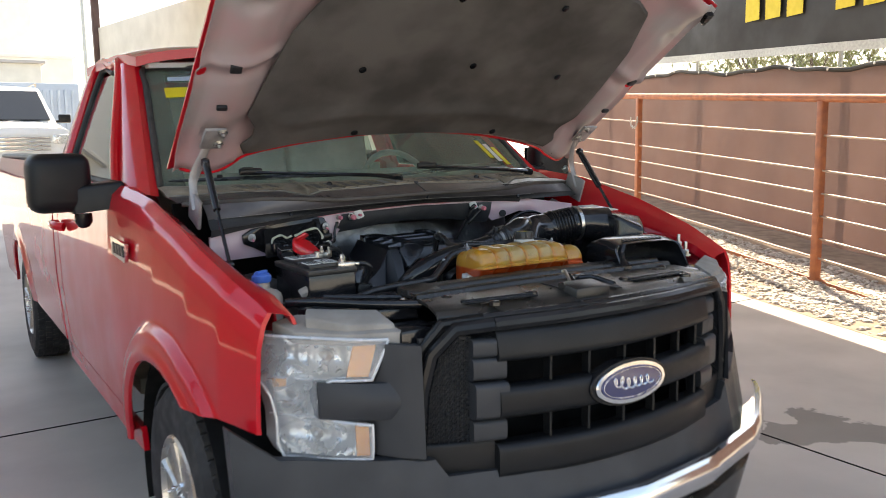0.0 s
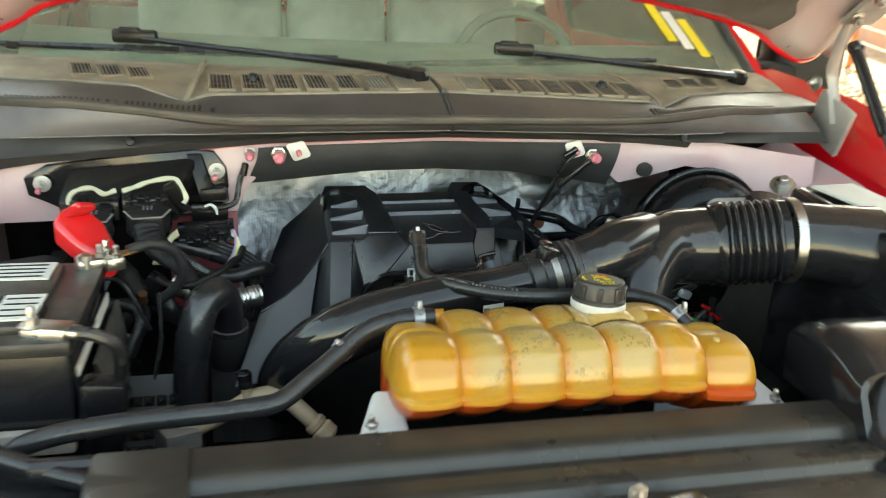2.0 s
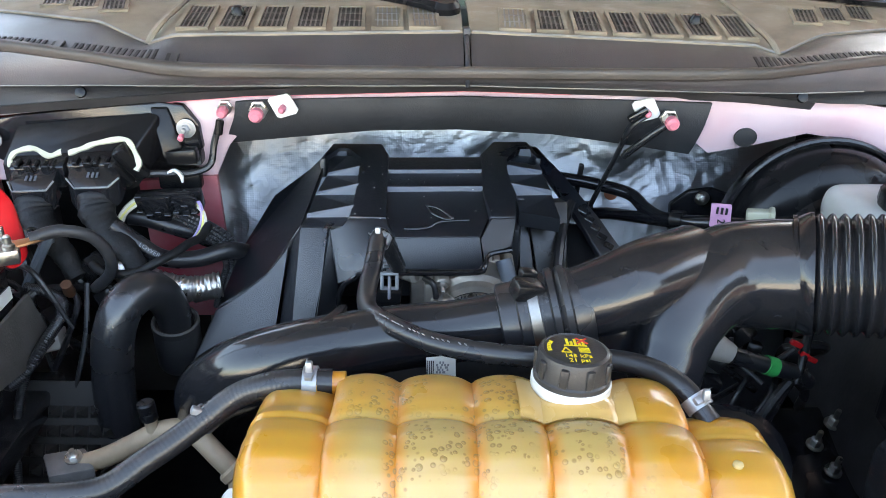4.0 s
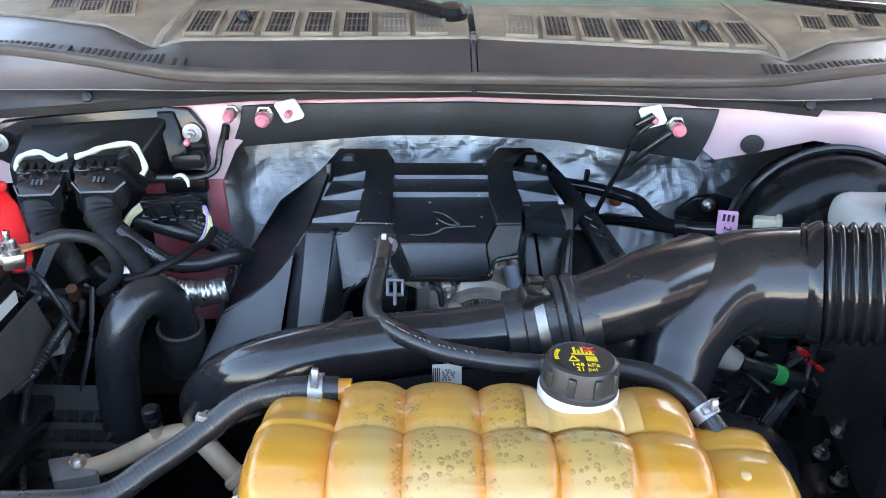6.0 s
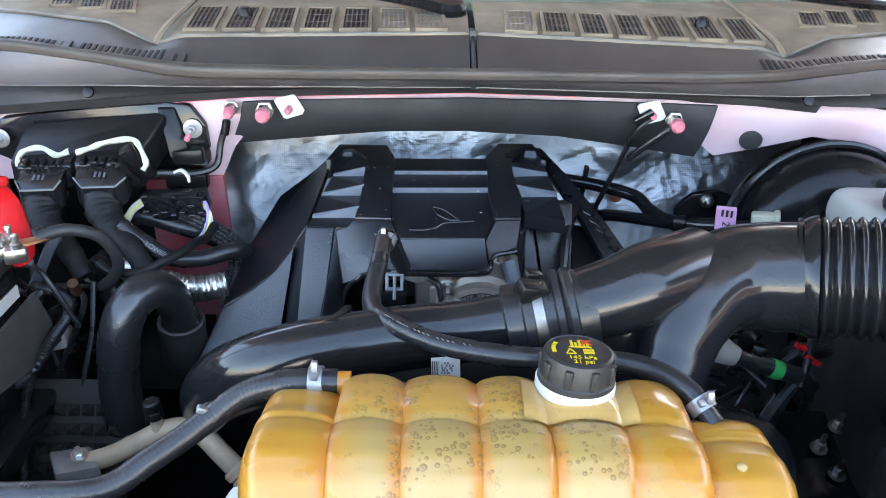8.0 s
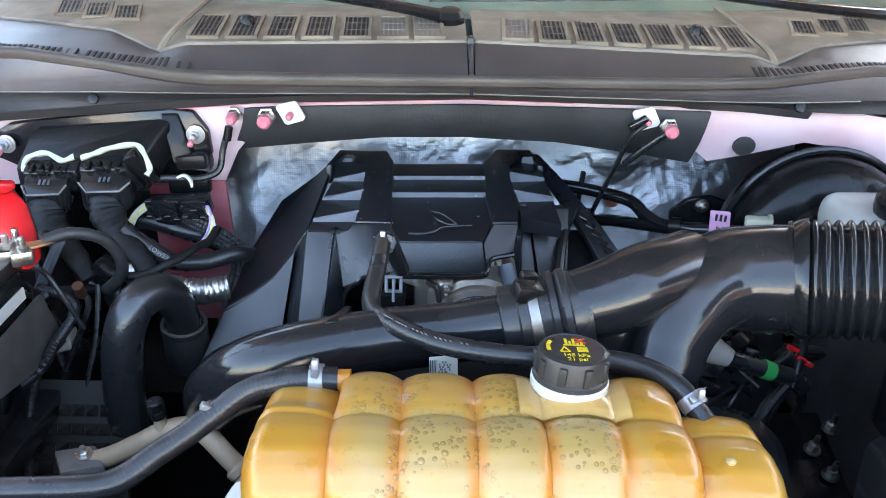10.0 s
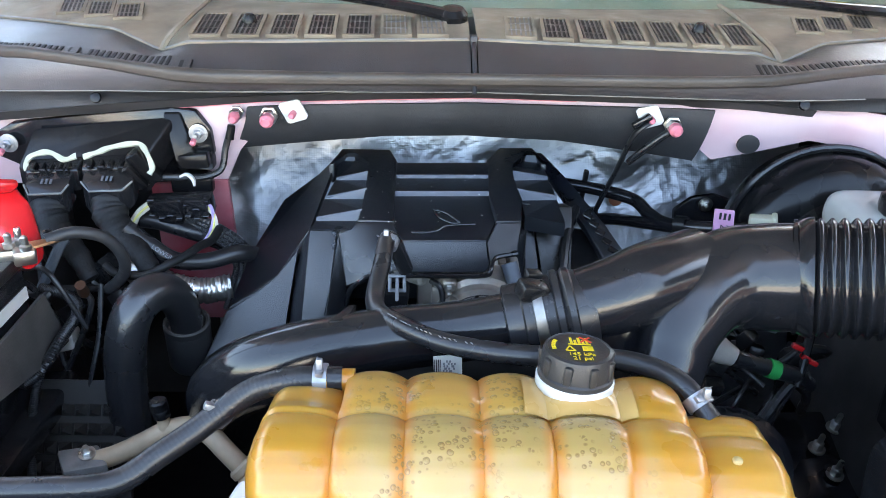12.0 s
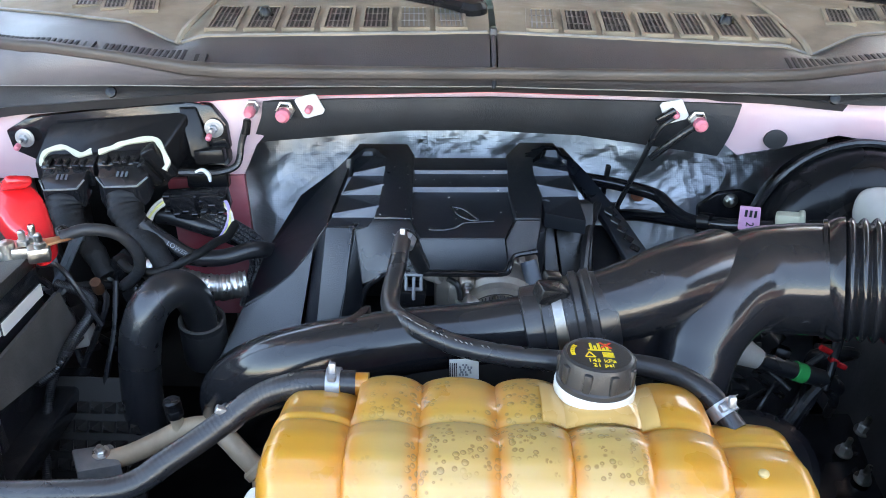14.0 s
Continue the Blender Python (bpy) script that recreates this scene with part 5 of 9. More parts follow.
        lathe(bm, [(0.012, -0.01), (0.016, 0), (0.012, 0.012)], axis(b, (s, 0, 0)), 12)
        lathe(bm, [(0.010, -0.01), (0.013, 0), (0.010, 0.012)], axis(a, (s, 0, 0)), 12)
        part("gas_strut", bm, SATIN, top, "black hood gas strut")


hood()


# front end
def lamp_at(q, z, out=0.0):
    """A point of the lamp's curved face: q from its inner to its outer edge."""
    k = max(q, 0)
    lean = (1.045 - z) * 0.05
    return Vector((-0.62 - 0.325 * q, -0.045 + 0.3 * k ** 1.6 - out - lean, z))


LAMP = [(0.06, 1.04), (0.5, 1.045), (0.95, 1.045), (0.94, 0.99), (0.90, 0.955), (0.80, 0.885), (0.775, 0.83), (0.775, 0.76), (0.74, 0.73), (0.21, 0.735), (0.20, 0.822), (0.44, 0.832), (0.51, 0.848), (0.53, 0.88), (0.51, 0.92), (0.44, 0.937), (0.19, 0.940)]


def lamp_rim(step=0.02):
    """The lamp's outline, walked in small steps so that it follows the curved face."""
    out = []
    for (a, b), (c, d) in zip(LAMP, LAMP[1:] + LAMP[:1]):
        n = max(int(math.hypot((c - a) * 0.33, d - b) / step), 1)
        out += [(a + (c - a) * k / n, b + (d - b) * k / n) for k in range(n)]
    return out


def in_lamp(q, z):
    """Left and right q limits of the lamp's outline at z, by its edges."""
    hits = []
    for (a, b), (c, d) in zip(LAMP, LAMP[1:] + LAMP[:1]):
        if (b > z) != (d > z):
            hits.append(a + (c - a) * (z - b) / (d - b))
    return sorted(hits)


def headlight(s):
    fl = (lambda p: Vector((-s * p.x, p.y, p.z)))
    bowls = ((0.42, 0.99, 0.26, 0.050), (0.80, 0.99, 0.16, 0.05), (0.64, 0.885, 0.12, 0.046), (0.50, 0.785, 0.24, 0.046))
    def depth_at(q, z):
        """Depth of the reflector: shallow between its bowls, fluted along the top."""
        d = 0.022
        for bq, bz, w, h in bowls:
            r = ((q - bq) / w) ** 2 + ((z - bz) / h) ** 2
            d = max(d, 0.022 + 0.055 * max(1 - r, 0) ** 0.6)
        return -d + 0.003 * math.sin(q * 75) * (1 if z > 0.94 else 0.5)
    bm = B()
    n, m = 44, 60
    rows = []
    for i in range(n + 1):
        z = 0.736 + (1.043 - 0.736) * i / n
        h = in_lamp(0, z)
        q0, q1 = (h[0], h[-1]) if h else (0.2, 0.7)
        rows.append([bm.verts.new(fl(lamp_at(q0 + (q1 - q0) * j / m, z, depth_at(q0 + (q1 - q0) * j / m, z)))) for j in range(m + 1)])
    for a, b in zip(rows, rows[1:]):
        for j in range(m):
            bm.faces.new((a[j], a[j + 1], b[j + 1], b[j]))
    back = part("headlight", bm, REFLECT, truck, "clear C-shaped halogen headlight with amber corners", 60)
    for q, z, r in ((0.42, 0.99, 0.013), (0.64, 0.885, 0.009), (0.50, 0.785, 0.013)):
        bm = B()
        lathe(bm, [(r * 0.6, -0.03), (r, -0.01), (r, 0.012), (r * 0.6, 0.018)], axis(fl(lamp_at(q, z, -0.05)), (0, -1, 0)), 14)
        part("bulb", bm, STEEL, back, "small halogen bulb")
    for z in (0.935, 0.838):
        bm = B()
        tube(bm, [fl(lamp_at(q, z, -0.012)) for q in (0.54, 0.62, 0.72, 0.80)], 0.0035, 8, 3)
        part("divider", bm, BEZEL, back, "pale lamp divider")
    for quad in (((0.20, 0.945), (0.34, 0.945), (0.28, 1.035), (0.13, 1.035)), ((0.215, 0.74), (0.30, 0.74), (0.30, 0.82), (0.215, 0.82)), ((0.70, 0.915), (0.765, 0.91), (0.775, 0.93), (0.70, 0.935))):
        bm = B()
        slab(bm, [fl(lamp_at(q, z, -0.008)) for q, z in quad], 0.006, way=(0, 1, 0))
        part("amber_reflector", bm, AMBER, back, "amber side reflector")
    bm = B()
    rim = lamp_rim()
    tube(bm, [fl(lamp_at(q, z, 0.002)) for q, z in rim + rim[:1]], 0.0048, 8, curve=False, caps=False)
    part("bezel", bm, BEZEL, back, "pale grey lamp rim")
    def side(out0, out1):
        bm = B()
        n = len(rim)
        a = [bm.verts.new(fl(lamp_at(q, z, out0))) for q, z in rim]
        b = [bm.verts.new(fl(lamp_at(q, z, out1))) for q, z in rim]
        for i in range(n):
            bm.faces.new((a[i], a[(i + 1) % n], b[(i + 1) % n], b[i]))
        return bm
    part("lamp_wall", side(0.0, -0.08), BEZEL, back, "silver lamp wall")
    bm = B()
    rows = []
    for z in (0.737, 0.76, 0.79, 0.8215, 0.8325, 0.848, 0.88, 0.92, 0.9365, 0.9405, 0.955, 0.99, 1.02, 1.0395):
        h = in_lamp(0, z)
        rows.append([bm.verts.new(fl(lamp_at(h[0] + (h[-1] - h[0]) * j / 20, z, 0.006))) for j in range(21)])
    for a, b in zip(rows, rows[1:]):
        for j in range(20):
            bm.faces.new((a[j], a[j + 1], b[j + 1], b[j]))
    g = part("lens", bm, LENS, back, "clear plastic lens")
    g.visible_shadow = False
    # housing over the lamp
    bm = B()
    slab(bm, [fl(Vector(p)) for p in ((-0.60, -0.055, 1.058), (-0.62, 0.06, 1.085), (-0.80, 0.16, 1.092), (-0.86, 0.18, 1.075), (-0.83, 0.10, 1.058), (-0.72, 0.0, 1.056))], 0.03, 0.004)
    slab(bm, [fl(Vector(p)) for p in ((-0.61, -0.03, 1.075), (-0.62, 0.05, 1.10), (-0.78, 0.14, 1.108), (-0.80, 0.10, 1.092), (-0.72, 0.02, 1.078))], 0.03, 0.005)
    part("lamp_housing", bm, HOUSING, back, "dusty pale upper lamp housing")


def face_y(x):
    return -0.25 + 0.4 * x * x


def bar(bm, x0, x1, z0, z1, out=0.0, thick=0.05, lean=0.0, n=14, bev=0.012, zf=None):
    """A bar that follows the curve of the grille from x0 to x1 between z0 and z1."""
    arc = [(bev * (1 - math.sin(a)), bev * (1 - math.cos(a))) for a in (math.pi / 2 * k / 4 for k in range(5))]
    prof = [(d, z0 + h) for d, h in reversed(arc)] + [(thick, z0), (thick, z1)] + [(d, z1 - h) for d, h in arc]
    k6 = len(prof)
    rings = []
    for i in range(n + 1):
        x = x0 + (x1 - x0) * i / n
        dz = zf(x) if zf else 0
        rings.append([bm.verts.new((x, face_y(x) - out + d + lean * (z - z0), z + dz)) for d, z in prof])
    for a, b in zip(rings, rings[1:]):
        for j in range(k6):
            bm.faces.new((a[j], b[j], b[(j + 1) % k6], a[(j + 1) % k6]))
    bm.faces.new(rings[0]), bm.faces.new(rings[-1][::-1])
    return bm


def grille():
    bm = B()
    bar(bm, -0.40, 0.40, 0.972, 1.06, 0.010, 0.05, 0.25, bev=0.022)
    g = part("grille", bm, TRIM, truck, "dark grey plastic three-bar grille")
    for z0, z1, o in ((0.822, 0.908, 0.012), (0.655, 0.755, 0.004)):
        bm = B()
        bar(bm, -0.40, 0.40, z0, z1, o, 0.05, bev=0.024)
        part("grille_bar", bm, TRIM, g)
    for s in (-1, 1):
        for z0, z1 in ((0.985, 1.035), (0.925, 0.985), (0.825, 0.920), (0.762, 0.82)):
            bm = B()
            bar(bm, s * 0.375, s * 0.46, z0, z1, -0.004 if z1 - z0 < 0.07 else 0.008, 0.06, n=4, bev=0.014)
            part("grille_bracket", bm, FASCIA, g)
        bm = B()
        bar(bm, s * 0.40, s * 0.580, 0.665, 0.765, -0.018, 0.03, n=5, bev=0.012)
        part("corner_ledge", bm, TRIM, g, "sloping ledge below the mesh")
        # hexagon mesh panel
        bm = B()
        for i in range(9):
            for j in range(22):
                x = 0.462 + i * 0.0115
                z = 0.765 + j * 0.0128 + (0.0064 if i % 2 else 0)
                if x > 0.535 + 0.03 * (0.9 - abs(z - 0.9)) or z > 1.035 - max(0, x - 0.50) * 0.9:
                    continue
                q = [bm.verts.new((s * (x + 0.0065 * math.cos(a)), face_y(x) + 0.028, z + 0.0058 * math.sin(a))) for a in (math.pi * k / 3 for k in range(6))]
                w = [bm.verts.new((s * (x + 0.0050 * math.cos(a)), face_y(x) + 0.022, z + 0.0044 * math.sin(a))) for a in (math.pi * k / 3 for k in range(6))]
                for k in range(6):
                    bm.faces.new((q[k], q[(k + 1) % 6], w[(k + 1) % 6], w[k]))
        tagged(part("hex_mesh", bm, FASCIA, g, "black hexagon mesh"), kind="stuff")
        bm = B()
        bar(bm, s * 0.45, s * 0.575, 0.755, 1.04, -0.032, 0.01, n=4, bev=0.001)
        part("mesh_backing", bm, PRINTHOLE, g)
    for x in (-0.245, -0.125, 0.0, 0.125, 0.245, 0.35):
        for z0, z1 in ((0.90, 0.98), (0.75, 0.83)):
            bm = B()
            box(bm, (x, face_y(x) + 0.03, (z0 + z1) / 2), (0.009, 0.03, z1 - z0), bevel=0.002, seg=1)
            part("grille_rib", bm, TRIM, g)
    # surround
    bm = B()
    edge = [(-0.40, 1.068), (-0.495, 1.062), (-0.552, 1.0), (-0.575, 0.90), (-0.585, 0.75), (-0.575, 0.62), (-0.45, 0.565), (0, 0.555), (0.45, 0.565), (0.575, 0.62), (0.585, 0.75), (0.575, 0.90), (0.552, 1.0), (0.495, 1.062), (0.40, 1.068), (0.2, 1.073), (0, 1.075), (-0.2, 1.073), (-0.40, 1.068)]
    tube(bm, [(x, face_y(x) + 0.02, z) for x, z in edge], 0.02, 10, curve=False, caps=False)
    tube(bm, [(x * 1.045, face_y(x) + 0.045, z + (0.012 if z > 1.0 else 0)) for x, z in edge], 0.016, 10, curve=False, caps=False)
    part("grille_surround", bm, BLACK, g, "black grille surround")
    bm = B()
    bar(bm, -0.57, 0.57, 0.56, 0.68, -0.01, 0.05)
    part("lower_valance", bm, BLACK, g)
    # badge
    bm = B()
    m = axis((-0.006, -0.262, 0.872), (0, -1, 0.02))
    m = Matrix.Translation((-0.006, -0.262, 0.872)) @ pose(0, 0, 0, 88, 0, 0)
    def oval(bm, a, b, z0, z1, rnd=0.003):
        rings = []
        for r, z in ((1.0, z0), (1.0, z1 - rnd), (1 - rnd / a, z1)):
            rings.append([bm.verts.new(m @ Vector((a * r * math.cos(t), b * r * math.sin(t), z))) for t in (2 * math.pi * k / 48 for k in range(48))])
        for p, q in zip(rings, rings[1:]):
            for k in range(48):
                bm.faces.new((p[k], p[(k + 1) % 48], q[(k + 1) % 48], q[k]))
        bm.faces.new(rings[-1]), bm.faces.new(rings[0][::-1])
        return bm
    badge = part("badge", oval(B(), 0.146, 0.064, -0.035, -0.001), BLACK, truck, "oval badge, dark blue in a bright ring, plain")
    part("badge_ring", oval(B(), 0.131, 0.057, -0.001, 0.007), CHROME, badge, "bright ring")
    part("badge_field", oval(B(), 0.116, 0.0455, 0.007, 0.0095, 0.001), BLUEOVAL, badge, "dark blue field")
    bm = B()
    ring = [m @ Vector((0.108 * math.cos(t), 0.0395 * math.sin(t), 0.0098)) for t in (2 * math.pi * k / 48 for k in range(49))]
    tube(bm, ring, 0.0011, 6, curve=False, caps=False)
    part("badge_line", bm, SILVERP, badge)
    bm = B()
    stroke = [m @ Vector((-0.072 + 0.142 * k / 60 + 0.010 * math.cos(k * 0.62), (0.016 - 0.004 * k / 60) * math.sin(k * 0.62) + 0.010 * math.exp(-((k - 8) / 7) ** 2), 0.0108)) for k in range(61)]
    tube(bm, stroke, 0.0028, 6, curve=False)
    part("badge_stroke", bm, SILVERP, badge, "plain silver flourish")
    # radiator behind
    bm = B()
    box(bm, (0, 0.02, 0.80), (1.05, 0.03, 0.5), bevel=0.005)
    part("radiator", bm, FLOORM, truck, "dark radiator behind the grille")


def bumper_y(e):
    return table((0, 0.3, 0.6, 0.7, 0.85, 0.95, 1.0), (-0.335, -0.31, -0.225, -0.175, -0.07, 0.005, 0.06), e)


def front_fascia():
    for s in (-1, 1):
        # panel between lamp and grille
        bm = B()
        def f(u, v):
            x = 0.585 + 0.10 * u
            z = 0.74 + 0.29 * v
            return (s * x, -0.115 + 0.12 * u + (1.03 - z) * -0.05 - 0.012 * math.sin(math.pi * u), z)
        grid(bm, 8, 10, f, 0.03, (0, 1, 0))
        p = part("lamp_bracket", bm, FASCIA, truck, "dark grey plastic panel between lamp and grille")
        bm = B()
        def arm(u, v):
            q = -0.06 + 0.60 * u
            z = 0.838 + 0.094 * v
            pt = lamp_at(q, z, 0.012 + 0.02 * math.sin(math.pi * v) * (0.4 + 0.6 * (1 - u)))
            return (s * -pt.x, pt.y, pt.z)
        grid(bm, 14, 8, arm, 0.06, (0, 1, 0))
        part("lamp_arm", bm, FASCIA, p, "dark grey arm across the lamp")
    # bumper pad: black upper fascia wrapping to the wheel arches
    bm = B()
    def pad(u, v):
        q = 2 * u - 1
        e = abs(q)
        x = q * 0.99
        y = bumper_y(e) + 0.05
        z = 0.55 + (0.185 + 0.075 * max(e - 0.9, 0) / 0.1) * v
        return (x, y + 0.05 * v + (0.02 if e > 0.6 else 0), z + (-0.05 if e < 0.55 else 0) * v)
    grid(bm, 60, 8, pad, 0.04, (0, 1, 0))
    part("bumper_pad", bm, FASCIA, truck, "dark grey textured bumper pad")
    bm = B()
    def chrome(u, v):
        q = 2 * u - 1
        e = abs(q)
        x = q * 1.0
        y = bumper_y(e)
        a = math.pi * (v - 0.15) * 0.9
        return (x, y + 0.04 - 0.05 * math.sin(a), 0.455 + 0.14 * v + 0.02 * e)
    grid(bm, 60, 12, chrome, 0.02, (0, 1, 0))
    part("bumper", bm, CHROME, truck, "bright chrome front bumper")
    bm = B()
    def low(u, v):
        q = 2 * u - 1
        e = abs(q)
        y = bumper_y(e) + 0.03
        return (q * 0.985, y + 0.05 * (1 - v), 0.27 + 0.19 * v)
    grid(bm, 50, 6, low, 0.03, (0, 1, 0))
    part("air_dam", bm, BLACK, truck, "black lower air dam")


for s in (-1, 1):
    headlight(s)
grille()
front_fascia()

# ---- cowl and firewall ----
def cowl_edge(x):
    """Front edge of the cowl's top, (y, z)."""
    a = abs(x)
    return table((0, 0.40, 0.44, 0.52, 0.65, 0.88), (0.866, 0.866, 0.880, 0.93, 0.985, 1.12), a), table((0, 0.40, 0.44, 0.52, 0.65, 0.88), (1.374, 1.362, 1.347, 1.366, 1.366, 1.352), a)


def cowl_lip(x):
    """Lower front lip of the cowl, (y, z)."""
    a = abs(x)
    return table((0, 0.40, 0.65, 0.88), (0.785, 0.800, 0.868, 0.985), a), table((-0.88, -0.62, -0.5, -0.4, -0.35, -0.2, 0, 0.2, 0.35, 0.4, 0.5, 0.56, 0.88), (1.340, 1.3523, 1.346, 1.3415, 1.3397, 1.3406, 1.344, 1.3436, 1.3443, 1.3468, 1.3535, 1.356, 1.343), x)


def seal_low(x):
    """Lower edge of the hood seal, (y, z)."""
    return cowl_lip(x)[0] - 0.012, table((-0.88, -0.62, -0.5, -0.4, -0.35, -0.2, 0, 0.2, 0.3, 0.4, 0.5, 0.56, 0.88), (1.327, 1.3406, 1.3362, 1.3285, 1.3262, 1.329, 1.334, 1.3336, 1.3335, 1.337, 1.3427, 1.346, 1.332), x)


def panel_low(x):
    """Lower edge of the grey panel under the seal, (y, z)."""
    return 0.80 + 0.05 * (x / 0.65) ** 2, table((-0.8, -0.62, -0.5, -0.4, -0.2, 0, 0.2, 0.35, 0.45, 0.55, 0.8), (1.285, 1.2954, 1.3023, 1.3057, 1.3134, 1.318, 1.3151, 1.3107, 1.3088, 1.310, 1.305), x)


def flange_top(x):
    """Upper edge of the flange over the firewall."""
    return table((-0.8, -0.62, -0.5, -0.35, -0.2, 0, 0.2, 0.35, 0.4, 0.5, 0.8), (1.250, 1.2659, 1.2776, 1.2894, 1.2982, 1.3015, 1.3017, 1.2976, 1.2957, 1.2866, 1.2866), x)


def cowl_back(x):
    q = x / 0.86
    return 1.085 + 0.165 * q * q, 1.383


def cowl():
    """Two dusty vent panels that meet at a seam in the middle."""
    for s in (-1, 1):
        bm = B()
        def top(u, v):
            x = s * (0.005 + 0.865 * u)
            ya, za = cowl_edge(x)
            yb, zb = cowl_back(x)
            k = v
            bulge = 0.006 * math.sin(math.pi * k)
            return (x, ya + (yb - ya) * k, za + (zb - za) * k + bulge)
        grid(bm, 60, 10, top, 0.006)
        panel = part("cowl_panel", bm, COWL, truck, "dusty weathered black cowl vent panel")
        bm = B()
        def front(u, v):
            x = s * (0.005 + 0.865 * u)
            ya, za = cowl_edge(x)
            yb, zb = cowl_lip(x)
            return (x, ya + (yb - ya) * v + 0.008 * math.sin(math.pi * v), za + (zb - za) * v - 0.002 + 0.004 * math.sin(math.pi * v))
        # the front face has less dust and its shade painted into the colour
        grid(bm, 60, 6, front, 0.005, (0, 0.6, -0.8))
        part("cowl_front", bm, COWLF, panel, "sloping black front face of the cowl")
        # vent windows: frame, black plate painting the hole's shade, bars
        for i, x in enumerate((0.07, 0.122, 0.175, 0.229, 0.283, 0.337, 0.392, 0.525, 0.575, 0.625)):
            outer = i > 6
            x -= 0.011 if s < 0 and not outer else 0
            ya, za = cowl_edge(x)
            yb, zb = cowl_back(x)
            k = 0.275 if not outer else 0.36
            yc, zc = ya + (yb - ya) * k, za + (zb - za) * k + 0.0048
            w, l = (0.039, 0.098) if not outer else (0.036, 0.07)
            tilt = math.degrees(math.atan2(zb - za, yb - ya)) + 3
            skew = -s * (14 if outer else 3)
            m = pose(s * x, yc, zc, tilt, 0, skew)
            clogged = i < (2 if s < 0 else 1)
            bm = B()
            for c, d in (((0, -l / 2, 0), (w, 0.006, 0.007)), ((0, l / 2, 0), (w, 0.006, 0.008)), ((-w / 2, 0, 0), (0.005, l + 0.006, 0.008)), ((w / 2, 0, 0), (0.005, l + 0.006, 0.008))):
                q = bmesh.ops.create_cube(bm, size=1)
                bmesh.ops.transform(bm, matrix=m @ Matrix.Translation(c) @ Matrix.Diagonal((*d, 1)), verts=q["verts"])
            part("vent_frame", bm, COWL, panel, smooth=0)
            bm = B()
            q = bmesh.ops.create_cube(bm, size=1)
            bmesh.ops.transform(bm, matrix=m @ Matrix.Translation((0, 0, 0.0005)) @ Matrix.Diagonal((w - 0.004, l - 0.004, 0.003, 1)), verts=q["verts"])
            part("vent_hole", bm, COWL if clogged else PRINTHOLE, panel, smooth=0)
            bm = B()
            for j in range(5):
                q = bmesh.ops.create_cube(bm, size=1)
                bmesh.ops.transform(bm, matrix=m @ Matrix.Translation((-w / 2 + w * (j + 0.9) / 5.8, 0, 0.0022)) @ Matrix.Diagonal((0.0022, l - 0.003, 0.0022, 1)), verts=q["verts"])
            for j in range(2):
                q = bmesh.ops.create_cube(bm, size=1)
                bmesh.ops.transform(bm, matrix=m @ Matrix.Translation((0, -l / 2 + l * (j + 1) / 3, 0.002)) @ Matrix.Diagonal((w - 0.003, 0.0014, 0.0018, 1)), verts=q["verts"])
            tagged(part("vent_grid", bm, GLINT_CLOG if clogged else BARM, panel, smooth=0), kind="stuff")
            if i == 5:
                bm = B()
                lathe(bm, [(0.011, 0), (0.010, 0.006), (0.006, 0.012), (0.002, 0.013)], m @ Matrix.Translation((0, 0.012, 0.002)), 14)
                part("washer_jet", bm, BLACK, panel, "black washer jet")
        # pale tube that paints the highlight on the cowl's front edge
        bm = B()
        tube(bm, [(s * x, cowl_edge(s * x)[0] + 0.001, cowl_edge(s * x)[1] + 0.001) for x in np.linspace(0.008, 0.86, 40)], 0.0016, 6, 2)
        part("worn_edge", bm, GLINT_CLOG, panel, "painted pale glint along the cowl's front edge")
        # comb slots along the front face's lower edge, shade as black plates
        def on_front(bm, x, half_w, h, lift, depth=0.003, foot=0.0):
            u, run = (x - 0.005) / 0.865, math.dist(cowl_edge(s * x), cowl_lip(s * x))
            a, b = Vector(front(u, 1 - (h + foot) / run)), Vector(front(u, 1 - foot / run))
            out = (b - a).cross(Vector((-1, 0, 0))).normalized()
            out = out if out.z > 0 else -out
            w = Vector((half_w, 0, 0))
            slab(bm, [q + out * lift for q in (a - w, a + w, b + w, b - w)], depth, way=tuple(-out))
        for i in range(36):
            if s < 0 and 14 <= i <= 17:
                continue
            x = (0.388 if s > 0 else 0.413) + i * 0.0088
            bm = B()
            on_front(bm, x, 0.0021, table((0.40, 0.5, 0.65), (0.025, 0.019, 0.012), x), 0.0012)
            part("comb_slot", bm, PRINTHOLE, panel, smooth=0)
        for x in (0.392, 0.556) if s < 0 else ():
            bm = B()
            on_front(bm, x, 0.004, 0.017, 0.0008)
            pocket = part("clip_pocket", bm, PRINTHOLE, panel, smooth=0)
            bm = B()
            on_front(bm, x - 0.008, 0.005, 0.015, 0.004, 0.006)
            part("clip_wedge", bm, COWLF, pocket, "grey clip wedge beside a dark pocket", 0)
        # kink ridge
        bm = B()
        tube(bm, [(s * 0.44, 0.878, 1.347), (s * 0.43, 0.90, 1.366), (s * 0.42, 1.0, 1.383), (s * 0.415, 1.10, 1.392)], 0.006, 6, 4, flat=0.6)
        part("ridge", bm, COWL, panel)
    bm = B()
    def band(u, v):
        x = -0.86 + 1.72 * u
        (y0, z0), (y1, z1) = cowl_lip(x), seal_low(x)
        k = math.sin(math.pi * v)
        return (x, y0 + (y1 - y0) * v - 0.005 * k, z0 + 0.002 + (z1 - z0 - 0.002) * v + 0.005 * k)
    grid(bm, 90, 10, band, 0.006, (0, 0.8, -0.6))
